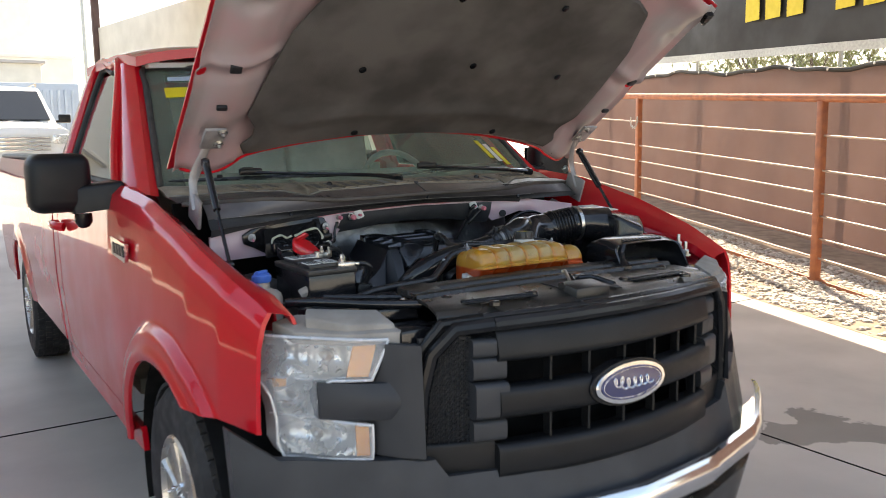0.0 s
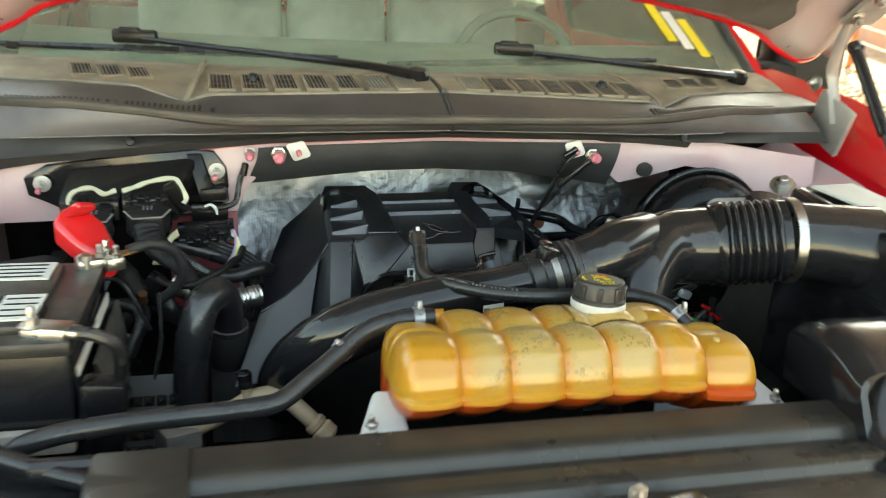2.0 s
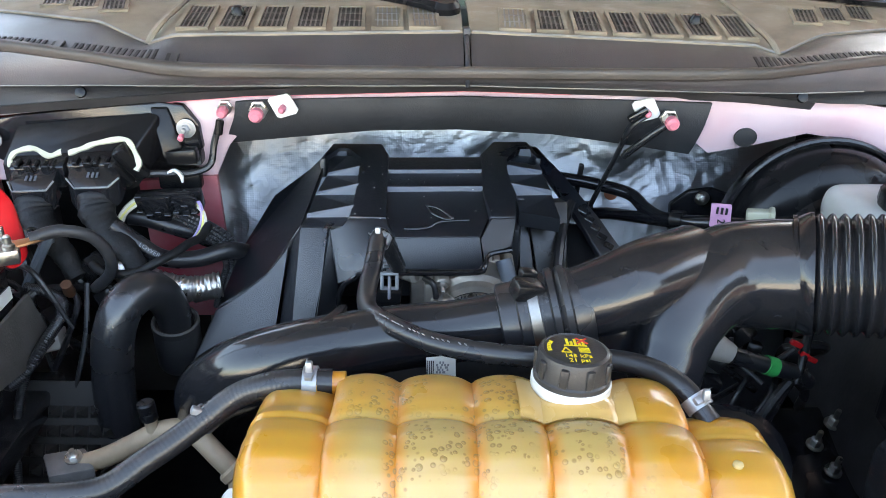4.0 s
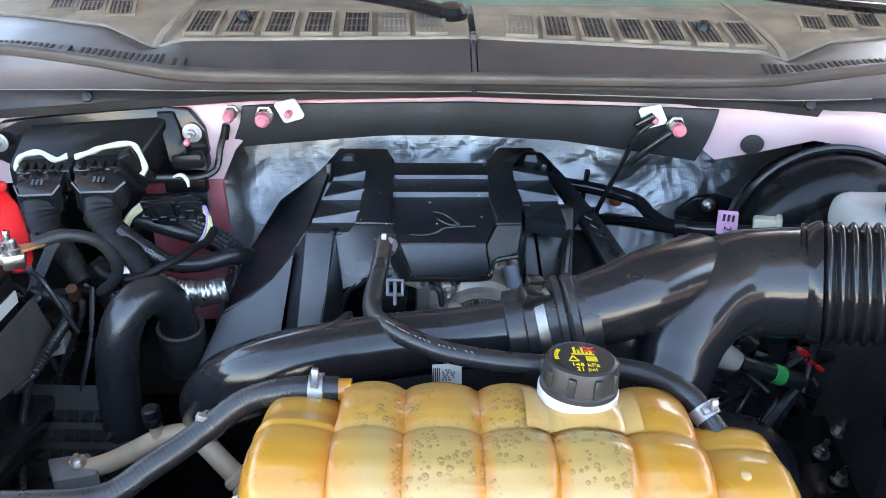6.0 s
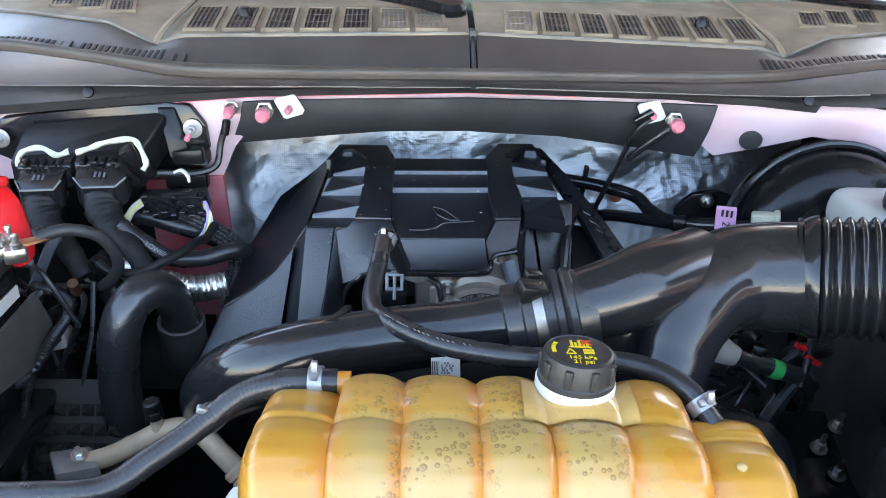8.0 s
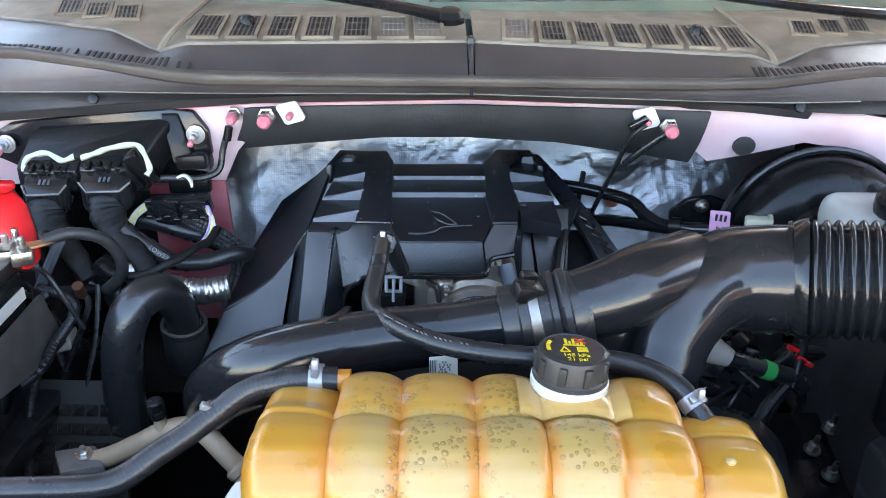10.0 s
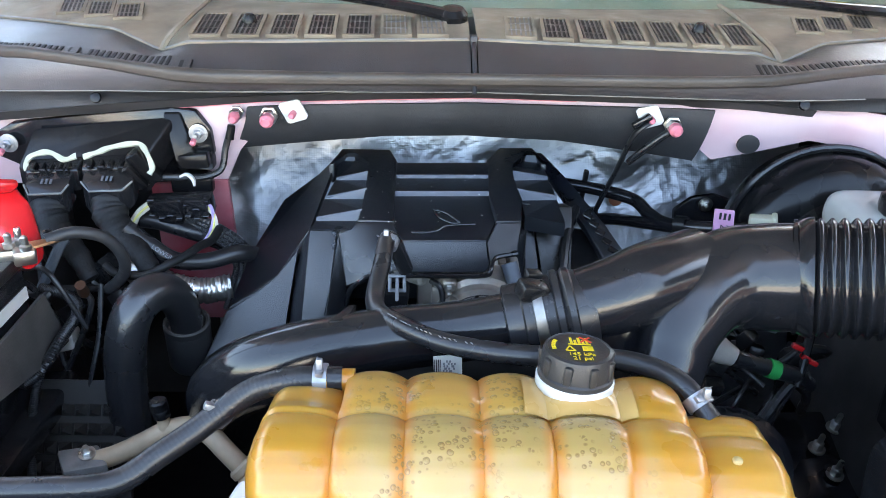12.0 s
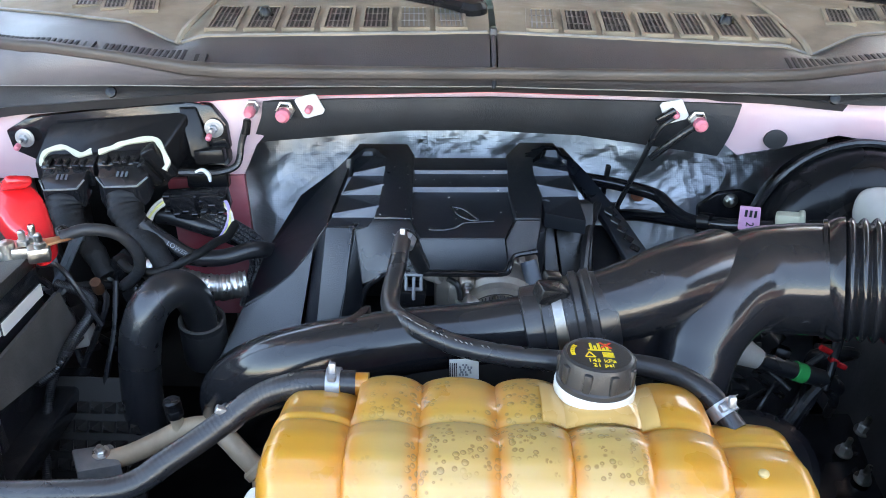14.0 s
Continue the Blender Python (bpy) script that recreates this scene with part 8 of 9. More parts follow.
def spring_clip(c, way, r, parent):
    """A flat spring clip with two raised tabs."""
    m = axis(c, way)
    bm = B()
    lathe(bm, [(r, -0.006), (r + 0.0016, -0.006), (r + 0.0016, 0.006), (r, 0.006)], m, 20)
    w = Vector(way).normalized()
    up = (Vector((0, -0.25, 1)) - w * w.dot(Vector((0, -0.25, 1)))).normalized()
    sd = w.cross(up)
    for k, h in ((-1, 0.010), (1, 0.016)):
        p = Vector(c) + up * (r + 0.004)
        slab(bm, [p + sd * 0.0035 * k + w * 0.004 * k, p + sd * 0.011 * k + w * 0.003 * k + up * 0.001, p + sd * 0.011 * k - w * 0.003 + up * 0.002, p + sd * 0.003 * k - w * 0.004], 0.004, 0.0008, way=tuple(-up))
    box(bm, Vector(c) + up * (r + 0.007), (0.006, 0.006, 0.010), (-10, 0, 0), 0.0015)
    return part("spring_clip", bm, CLIP, parent, "galvanised spring hose clip")


h = hose("vent_hose", [(-0.085, 0.60, 1.150), (-0.097, 0.575, 1.195), (-0.104, 0.553, 1.210), (-0.107, 0.512, 1.202), (-0.112, 0.470, 1.186), (-0.108, 0.440, 1.184), (-0.094, 0.415, 1.188), (-0.073, 0.392, 1.190), (-0.04, 0.370, 1.190), (0.0, 0.357, 1.190), (0.045, 0.350, 1.190), (0.10, 0.350, 1.189), (0.140, 0.336, 1.191), (0.168, 0.309, 1.189), (0.187, 0.281, 1.172)], 0.0098, "thin black rubber vent hose with pale print", seg=16)
bm = B()
for i in range(22):
    p = smooth_line([(-0.094, 0.415, 1.188), (-0.073, 0.392, 1.190), (-0.04, 0.370, 1.190), (0.0, 0.357, 1.190)], 8)[min(i, 23)]
    if i % 5 != 4:
        box(bm, p + Vector((0, -0.0065, 0.0094)), (0.0022, 0.0006, 0.003), (35, 0, -40))
part("hose_print", bm, GREYP, h, "small pale unreadable print", smooth=0)
spring_clip((-0.1025, 0.556, 1.206), (0.2, 0.5, 0.35), 0.0102, h)
spring_clip((0.178, 0.295, 1.182), (0.5, -0.7, -0.5), 0.0105, h)
bm = B()
for k in range(5):
    box(bm, (-0.098 + 0.003 * (k % 2), 0.602, 1.158 - k * 0.0045), (0.008, 0.004, 0.003), (0, 0, 10))
for dx, dz, w, hh in ((-0.009, 0, 0.004, 0.020), (0.009, 0, 0.004, 0.020), (0, 0.010, 0.022, 0.004), (0, -0.010, 0.022, 0.004), (0, 0, 0.004, 0.044)):
    box(bm, (-0.095 + dx, 0.60, 1.130 + dz), (w, 0.006, hh), (-20, 0, 0), 0.001, 1)
part("white_clip", bm, CLIP, h, "pale plastic harness clip")
h = hose("return_hose", [(-0.130, 0.318, 1.184), (-0.163, 0.317, 1.184), (-0.189, 0.316, 1.180), (-0.214, 0.314, 1.170), (-0.240, 0.303, 1.154), (-0.263, 0.290, 1.141), (-0.287, 0.275, 1.130), (-0.305, 0.262, 1.1215), (-0.322, 0.254, 1.118), (-0.35, 0.25, 1.117), (-0.40, 0.25, 1.114), (-0.48, 0.25, 1.110), (-0.55, 0.25, 1.10), (-0.585, 0.25, 1.08), (-0.59, 0.25, 1.03)], 0.0113, "black braided rubber coolant hose", n=44, seg=14, radius=lambda q: 1 + 0.005 * math.sin(q * 1500))
spring_clip((-0.149, 0.3175, 1.1842), (1, 0, 0), 0.0122, h)
bm = B()
lathe(bm, [(0.0118, -0.0055), (0.0128, -0.005), (0.0128, 0.005), (0.0118, 0.0055)], axis((-0.240, 0.3065, 1.1525), (-0.7, -0.25, -0.55)), 20)
box(bm, (-0.244, 0.301, 1.165), (0.010, 0.007, 0.006), (0, 30, 20), 0.001)
part("band_clamp", bm, CLIP, h, "crimped steel band clamp")

h = hose("charge_hose", [(-0.432, 0.56, 0.88), (-0.431, 0.56, 0.95), (-0.428, 0.56, 1.013), (-0.420, 0.562, 1.070), (-0.408, 0.575, 1.104), (-0.391, 0.60, 1.113), (-0.378, 0.625, 1.092), (-0.374, 0.645, 1.05), (-0.374, 0.655, 1.0)], [0.025, 0.025, 0.025, 0.0245, 0.024, 0.024, 0.023, 0.022, 0.022], "thick black bent charge air hose", CHARGE, seg=24)
bm = B()
lathe(bm, [(0.024, -0.010), (0.025, -0.018), (0.028, -0.020), (0.0305, -0.018), (0.0305, -0.010), (0.0285, -0.008), (0.0300, -0.004), (0.0300, 0.05), (0.028, 0.055)], axis((-0.377, 0.655, 1.022), (-0.05, 0.2, -1)), 32)
part("hose_cuff", bm, SEAL, h, "brown-grey hose cuff")
hose("foil_sleeve", [(-0.460, 0.70, 1.094), (-0.428, 0.695, 1.079), (-0.392, 0.693, 1.068), (-0.358, 0.695, 1.063), (-0.326, 0.704, 1.066)], 0.0175, "silver crimped heat sleeve round a hose", SLEEVE, 18, 18, radius=lambda q: 1 + 0.05 * math.sin(q * 520 + 2 * math.sin(q * 190)) + 0.04 * math.sin(q * 1130))
hose("heater_hose", [(-0.468, 0.79, 1.125), (-0.445, 0.79, 1.122), (-0.412, 0.792, 1.110), (-0.375, 0.80, 1.092), (-0.345, 0.815, 1.06), (-0.335, 0.83, 0.98)], 0.012, "black rubber heater hose behind the wiring")
lo = hose("lower_hose", [(-0.466, 0.724, 1.142), (-0.436, 0.72, 1.118), (-0.404, 0.72, 1.096), (-0.365, 0.735, 1.088), (-0.322, 0.75, 1.094), (-0.30, 0.79, 1.07)], 0.0118, "black rubber hose with a printed word")
facing = Vector((0.32, -0.85, 0.43)).normalized()
run = Vector((0.032, 0.0, -0.023))
run = (run - facing * run.dot(facing)).normalized()
word_at = Matrix((run, facing.cross(run), facing)).transposed().to_4x4()
word_at.translation = Vector((-0.421, 0.72, 1.1075)) + facing * 0.0121
words("LOWER", 0.0088, word_at, GREYP, "hose_word", lo, 0.0003)
for k in range(4):
    e = 0.0075 * (k - 1.5)
    hose("corrugated_loom", [(-0.425, 0.800, 1.128 + e * 0.5), (-0.402, 0.797, 1.121 + e * 0.9), (-0.361 + e * 0.3, 0.79, 1.104 + e * 0.9), (-0.334 + e * 0.8, 0.785, 1.085 + e * 0.5), (-0.325 + e, 0.78, 1.060), (-0.332 + e, 0.775, 1.032), (-0.345 + e, 0.775, 0.99)], 0.0052, "black corrugated wiring loom", LOOM, 40, 8, "wiring loom", "looms beside the heat shield", radius=lambda q: 1 + 0.10 * math.sin(q * 1900))
hose("loom", [(-0.60, 0.50, 0.99), (-0.572, 0.528, 1.0), (-0.524, 0.539, 1.03), (-0.504, 0.568, 1.06), (-0.499, 0.610, 1.072), (-0.515, 0.640, 1.08), (-0.56, 0.655, 1.085)], 0.0068, "black corrugated wiring loom along the battery tray", RUBBER, 64, 10, "wiring loom", radius=lambda q: 1 + 0.06 * math.sin(q * 2500))
hose("loom", [(-0.523, 0.545, 1.03), (-0.528, 0.525, 1.0), (-0.522, 0.49, 0.965), (-0.512, 0.456, 0.93), (-0.51, 0.44, 0.88)], 0.005, "thin black corrugated wiring loom", RUBBER, 64, 10, "wiring loom", radius=lambda q: 1 + 0.07 * math.sin(q * 2600))
hose("cable", [(-0.505, 0.585, 1.187), (-0.478, 0.602, 1.190), (-0.450, 0.618, 1.176), (-0.438, 0.632, 1.145), (-0.446, 0.645, 1.112), (-0.472, 0.655, 1.085)], 0.0075, "thick black taped positive battery cable", TAPECABLE, seg=12, category="cable", radius=lambda q: 1 + 0.03 * math.sin(q * 420))
hose("cable", [(-0.352, 0.765, 1.125), (-0.357, 0.74, 1.118), (-0.366, 0.715, 1.121), (-0.379, 0.69, 1.118), (-0.396, 0.672, 1.114), (-0.415, 0.664, 1.106), (-0.435, 0.66, 1.103), (-0.462, 0.66, 1.106), (-0.478, 0.67, 1.112)], 0.0058, "black taped cable across the hoses", TAPE, seg=12, category="cable")
hose("cable", [(-0.475, 0.64, 1.10), (-0.47, 0.60, 1.05), (-0.48, 0.57, 0.99), (-0.485, 0.55, 0.93)], 0.0035, "thin grey black wiring cable", RUBBER, seg=8, category="cable")

# air conditioning line
ac = hose("ac_line", [(-0.435, 0.444, 0.978), (-0.405, 0.450, 0.985), (-0.375, 0.456, 0.998), (-0.345, 0.462, 1.012), (-0.318, 0.460, 1.018), (-0.298, 0.452, 1.014), (-0.277, 0.441, 0.998), (-0.256, 0.433, 0.978)], 0.0115, "oxidised aluminium air conditioning line", ACLINE, seg=16, category="pipe")
bm = B()
slab(bm, [(-0.470, 0.448, 0.992), (-0.428, 0.460, 0.992), (-0.408, 0.432, 0.986), (-0.452, 0.418, 0.986)], 0.034, 0.003)
blk = part("ac_block", bm, BLOCKM, ac, "machined aluminium line block")
bm = B()
bolt(bm, (-0.434, 0.443, 0.992), (0.1, -0.3, 1), 0.0062, 0.008)
part("bolt", bm, STEEL, blk)
bm = B()
stem = axis((-0.349, 0.460, 1.016), (-0.12, 0.0, 1))
lathe(bm, [(0.0085, 0), (0.0075, 0.004), (0.0070, 0.016), (0.008, 0.018)], stem, 14)
valve = part("service_valve", bm, ACLINE, ac, "aluminium service valve with a black cap")
bm = B()
lathe(bm, [(0.0085, 0.015), (0.0095, 0.016), (0.0095, 0.024), (0.0088, 0.025), (0.0100, 0.026), (0.0100, 0.036), (0.008, 0.038)], stem, 16, 8, 0.03)
part("valve_cap", bm, BLACK, valve, "black ribbed valve cap")
bm = B()
lathe(bm, [(0.013, 0), (0.0155, 0.003), (0.0155, 0.010), (0.013, 0.012), (0.0165, 0.016), (0.0165, 0.03), (0.013, 0.034)], axis((-0.264, 0.436, 0.985), (0.55, -0.2, -0.5)), 18)
part("crimp_collar", bm, ACLINE, ac)
bm = B()
ringp = [(-0.425 + 0.007 * math.cos(a), 0.418, 0.950 + 0.007 * math.sin(a)) for a in (2 * math.pi * k / 12 for k in range(13))]
tube(bm, ringp, 0.0025, 6, curve=False, caps=False)
part("copper_ring", bm, COPPER, ac)


# ---- left side of the bay: battery, control unit, wiring ----
def battery():
    bm = B()
    box(bm, (-0.612, 0.455, 1.075), (0.150, 0.255, 0.17), bevel=0.006)
    bat = unit("battery", bm, SATIN, "black car battery with white labels on its dusty lid", "battery")
    bm = B()
    box(bm, (-0.612, 0.455, 1.163), (0.156, 0.262, 0.018), bevel=0.004)
    box(bm, (-0.625, 0.50, 1.176), (0.09, 0.11, 0.014), bevel=0.004)
    box(bm, (-0.625, 0.385, 1.176), (0.10, 0.07, 0.014), bevel=0.004)
    part("battery_lid", bm, LIDM, bat, "dusty black battery lid")
    for c, d in (((-0.630, 0.520, 1.1845), (0.085, 0.06)), ((-0.600, 0.40, 1.1845), (0.045, 0.075)), ((-0.655, 0.385, 1.1845), (0.04, 0.05))):
        bm = B()
        box(bm, c, (*d, 0.002))
        lab = part("battery_label", bm, LABELW, bat, "white battery label with dark bars", 0)
        for i in range(4):
            bm = B()
            box(bm, (c[0], c[1] - d[1] / 2 + d[1] * (i + 0.6) / 4.4, c[2] + 0.0014), (d[0] * 0.8, 0.003, 0.001))
            part("label_bar", bm, PRINTHOLE, lab, smooth=0)
    bm = B()
    box(bm, (-0.5355, 0.455, 1.108), (0.002, 0.23, 0.05))
    side = part("side_label", bm, SATIN, bat, "black side label with a white stripe", 0)
    for y, l, h in ((0.395, 0.09, 0.014), (0.462, 0.03, 0.007), (0.528, 0.09, 0.015)):
        bm = B()
        box(bm, (-0.5338, y, 1.124), (0.002, l, h))
        part("label_stripe", bm, LABELW, side, "white stripe", 0)
    # terminals
    bm = B()
    lathe(bm, [(0.010, 0), (0.009, 0.02), (0.006, 0.022)], axis((-0.556, 0.562, 1.17), (0, 0, 1)), 16)
    box(bm, (-0.548, 0.572, 1.176), (0.045, 0.03, 0.016), (0, 0, 20), 0.004)
    bolt(bm, (-0.532, 0.578, 1.182), (0, 0, 1), 0.008, 0.014)
    box(bm, (-0.520, 0.562, 1.178), (0.024, 0.022, 0.018), (0, 0, 25), 0.003)
    for k in (0.0, 0.022):
        lathe(bm, [(0.0065, 0), (0.0065, 0.006), (0.004, 0.007), (0.004, 0.016), (0.0025, 0.018)], axis((-0.538 + k, 0.566 - 0.3 * k, 1.186), (0, 0, 1)), 12)
    part("terminal", bm, STEEL, bat, "zinc positive terminal clamp")
    bm = B()
    slab(bm, [(-0.520, 0.575, 1.190), (-0.500, 0.592, 1.188), (-0.490, 0.588, 1.187), (-0.510, 0.565, 1.188)], 0.003, 0.0008)
    part("cable_lug", bm, COPPER, bat, "copper cable lug")
    bm = B()
    slab(bm, [(-0.600, 0.652, 1.234), (-0.572, 0.660, 1.238), (-0.540, 0.636, 1.218), (-0.518, 0.604, 1.186), (-0.530, 0.580, 1.177), (-0.576, 0.602, 1.199), (-0.610, 0.630, 1.220)], 0.030, 0.010, 3)
    box(bm, (-0.572, 0.636, 1.232), (0.030, 0.040, 0.012), (-32, 14, 40), 0.005, 3)
    part("terminal_cover", bm, REDPLASTIC, bat, "glossy red flipped-up terminal cover")
    bm = B()
    box(bm, (-0.560, 0.348, 1.176), (0.05, 0.03, 0.018), (0, 0, -15), 0.004)
    bolt(bm, (-0.575, 0.345, 1.184), (0, 0, 1), 0.009, 0.014)
    box(bm, (-0.535, 0.34, 1.178), (0.03, 0.02, 0.01), (0, 0, -30), 0.003)
    part("terminal", bm, STEEL, bat, "zinc negative terminal clamp")
    bm = B()
    tube(bm, [(-0.535, 0.338, 1.178), (-0.505, 0.33, 1.175), (-0.485, 0.335, 1.155), (-0.49, 0.36, 1.11), (-0.50, 0.38, 1.05)], 0.008, 10, 8)
    part("negative_cable", bm, RUBBER, bat, "black negative cable")
    # tray, hold-down and insulating side
    bm = B()
    box(bm, (-0.605, 0.46, 0.975), (0.19, 0.30, 0.03), bevel=0.006)
    tray = unit("battery_tray", bm, BLACK, "black plastic battery tray with a fibre side shield", "battery tray")
    bm = B()
    slab(bm, [(-0.528, 0.40, 1.108), (-0.528, 0.590, 1.112), (-0.522, 0.615, 1.03), (-0.522, 0.56, 1.035), (-0.522, 0.42, 1.065)], 0.005, 0.001, way=(1, 0, 0))
    part("battery_side_shield", bm, FIBRE, tray, "grey-brown fibre side shield")
    bm = B()
    box(bm, (-0.612, 0.318, 1.055), (0.15, 0.014, 0.028), bevel=0.003)
    part("hold_down", bm, BEIGE, tray, "pale grey hold-down bar")
    bm = B()
    box(bm, (-0.512, 0.345, 1.05), (0.05, 0.035, 0.13), (0, 6, 0), 0.006)
    part("fuse_link_box", bm, BLACK, tray)
    # waffle panel in front of the tray
    bm = B()
    for i in range(8):
        for j in range(9):
            c = Vector((-0.555 + i * 0.017, 0.44 + 0.0 * j, 0.82 + j * 0.019))
            q = bmesh.ops.create_cone(bm, cap_ends=True, segments=4, radius1=0.0105, radius2=0.002, depth=0.012)
            bmesh.ops.transform(bm, matrix=Matrix.Translation(c + Vector((0, 0.12 * (j / 9), 0))) @ pose(0, 0, 0, 60, 0, 0) @ pose(0, 0, 0, 0, 0, 45), verts=q["verts"])
    slab(bm, [(-0.57, 0.448, 0.80), (-0.42, 0.448, 0.80), (-0.42, 0.572, 1.0), (-0.57, 0.572, 1.0)], 0.01, way=(0, 0.8, -0.5))
    tagged(part("waffle_panel", bm, WAFFLE, tray, "black waffle-patterned shroud", 0), kind="stuff")


def control_unit():
    bm = B()
    slab(bm, [(-0.695, 0.853, 1.225), (-0.66, 0.853, 1.245), (-0.62, 0.853, 1.25), (-0.52, 0.853, 1.262), (-0.43, 0.853, 1.272), (-0.395, 0.853, 1.268), (-0.375, 0.853, 1.24), (-0.372, 0.853, 1.205), (-0.385, 0.853, 1.195), (-0.385, 0.853, 1.17), (-0.62, 0.853, 1.16), (-0.655, 0.853, 1.18), (-0.69, 0.853, 1.195)], 0.012, 0.003, way=(0, 1, 0))
    cu = unit("control_unit", bm, SATIN, "black engine control unit on the firewall with cream-sealed connectors", "control unit")
    bm = B()
    slab(bm, [(-0.625, 0.845, 1.240), (-0.44, 0.845, 1.262), (-0.425, 0.845, 1.258), (-0.455, 0.80, 1.215), (-0.635, 0.80, 1.198)], 0.05, 0.004)
    part("unit_box", bm, BLACK, cu, "black module box")
    bm = B()
    slab(bm, [(-0.44, 0.85, 1.265), (-0.415, 0.85, 1.266), (-0.395, 0.84, 1.20), (-0.42, 0.82, 1.20)], 0.02, 0.003, way=(0, 1, 0))
    slab(bm, [(-0.41, 0.85, 1.215), (-0.375, 0.85, 1.205), (-0.372, 0.835, 1.185), (-0.41, 0.835, 1.185)], 0.02, 0.003, way=(0, 1, 0))
    part("unit_bracket", bm, BLACK, cu)
    for x, z in ((-0.391, 1.237), (-0.665, 1.217)):
        bm = B()
        lathe(bm, [(0.0135, 0), (0.0135, 0.002), (0.008, 0.003)], axis((x, 0.846, z), (0, -1, 0.05)), 22)
        bolt(bm, (x, 0.843, z), (0, -1, 0.05), 0.0068, 0.009)
        w = part("unit_bolt", bm, CLIP, cu, "zinc flange bolt with a pink tip")
        bm = B()
        lathe(bm, [(0.0042, 0), (0.0042, 0.008), (0.002, 0.010)], axis((x - 0.003, 0.830, z - 0.006), (0, -1, -0.3)), 10)
        part("bolt_tip", bm, PINKPAINT, w)
    # connectors with cream seals: socket, plug body, levered hood, locks and taped bundle
    seals = ([(-0.616, 0.787, 1.196), (-0.615, 0.79, 1.209), (-0.603, 0.79, 1.219), (-0.581, 0.79, 1.223), (-0.563, 0.79, 1.213), (-0.545, 0.79, 1.219)],
             [(-0.536, 0.79, 1.217), (-0.516, 0.79, 1.224), (-0.495, 0.79, 1.232), (-0.460, 0.79, 1.238), (-0.448, 0.785, 1.231), (-0.438, 0.776, 1.210), (-0.442, 0.772, 1.200)])
    for (x0, x1, z), line in zip(((-0.612, -0.545, 1.204), (-0.534, -0.458, 1.210)), seals):
        xm = (x0 + x1) / 2
        bm = B()
        slab(bm, [(x0 - 0.006, 0.800, z + 0.006), (x1 + 0.006, 0.800, z + 0.012), (x1 + 0.004, 0.776, z), (x0 - 0.002, 0.776, z - 0.004)], 0.03, 0.003)
        cn = part("connector", bm, SATIN, cu, "black multi-pin connector")
        bm = B()
        slab(bm, [(x0 + 0.002, 0.776, z - 0.006), (x1 - 0.002, 0.776, z - 0.002), (x1 - 0.004, 0.757, z - 0.014), (xm + 0.022, 0.748, z - 0.024), (xm - 0.022, 0.747, z - 0.026), (x0 + 0.004, 0.757, z - 0.016)], 0.034, 0.003)
        part("connector_hood", bm, SATIN, cn, "black connector hood with a bevelled edge")
        bm = B()
        tube(bm, [(x0 + 0.003, 0.757, z - 0.016), (xm - 0.022, 0.747, z - 0.026), (xm + 0.022, 0.748, z - 0.024), (x1 - 0.003, 0.757, z - 0.014)], 0.0014, 6, curve=False)
        part("hood_edge", bm, GREYP, cn, "pale edge of the connector hood", 60)
        for i in range(5):
            bm = B()
            xx = x0 + 0.010 + i * (x1 - x0 - 0.02) / 4
            box(bm, (xx, 0.780, z + 0.001), (0.006, 0.018, 0.007), (20, 0, 0), 0.0015, 1)
            if i % 2:
                box(bm, (xx + 0.004, 0.772, z - 0.002), (0.010, 0.004, 0.009), (20, 0, 0), 0.001, 1)
            part("connector_lock", bm, BLACK, cn)
        bm = B()
        path = smooth_line(line, 6)
        for i, p in enumerate(path):
            t = (path[min(i + 1, len(path) - 1)] - path[max(i - 1, 0)]).normalized()
            side = t.cross(Vector((0, -0.75, 0.65))).normalized()
            w = 0.0037 + 0.0006 * math.sin(i * 0.9)
            q = [bm.verts.new(p + side * k * w + Vector((0, -0.75, 0.65)) * d) for k, d in ((-1, 0.0), (-0.9, 0.003), (0.9, 0.003), (1, 0.0))]
            if i:
                for j in range(3):
                    bm.faces.new((last[j], last[j + 1], q[j + 1], q[j]))
            last = q
        part("connector_seal", bm, CREAM, cn, "cream rubber connector seal")
        bm = B()
        for i in range(3):
            box(bm, (xm - 0.006 + i * 0.006, 0.7595, z - 0.0115), (0.003, 0.008, 0.0012), (32, 0, 0))
        part("hood_mark", bm, SLATE, cn, "plain pale marks", 0)
        bm = B()
        tube(bm, [(xm, 0.764, z - 0.036), (xm + 0.004, 0.744, z - 0.056), (xm + 0.024, 0.722, z - 0.076), (xm + 0.052, 0.70, z - 0.092), (xm + 0.075, 0.68, z - 0.118)], [0.026, 0.024, 0.018, 0.015, 0.013], 18, 14, flat=0.62, radius=lambda q: 1 + 0.035 * math.sin(q * 260 + xm * 90) + 0.03 * math.sin(q * 700))
        part("wire_sleeve", bm, TAPE, cn, "black taped wire bundle")
    bm = B()
    box(bm, (-0.452, 0.785, 1.208), (0.022, 0.02, 0.055), (20, -28, 0), 0.004)
    box(bm, (-0.462, 0.772, 1.196), (0.014, 0.012, 0.04), (20, -28, 0), 0.003)
    box(bm, (-0.405, 0.84, 1.165), (0.06, 0.02, 0.03), (0, 0, 0), 0.004)
    box(bm, (-0.398, 0.835, 1.20), (0.045, 0.02, 0.022), (0, -6, 0), 0.004)
    part("connector_lever", bm, BLACK, cu, "black connector lever")
    # wire and clip to the right
    bm = B()
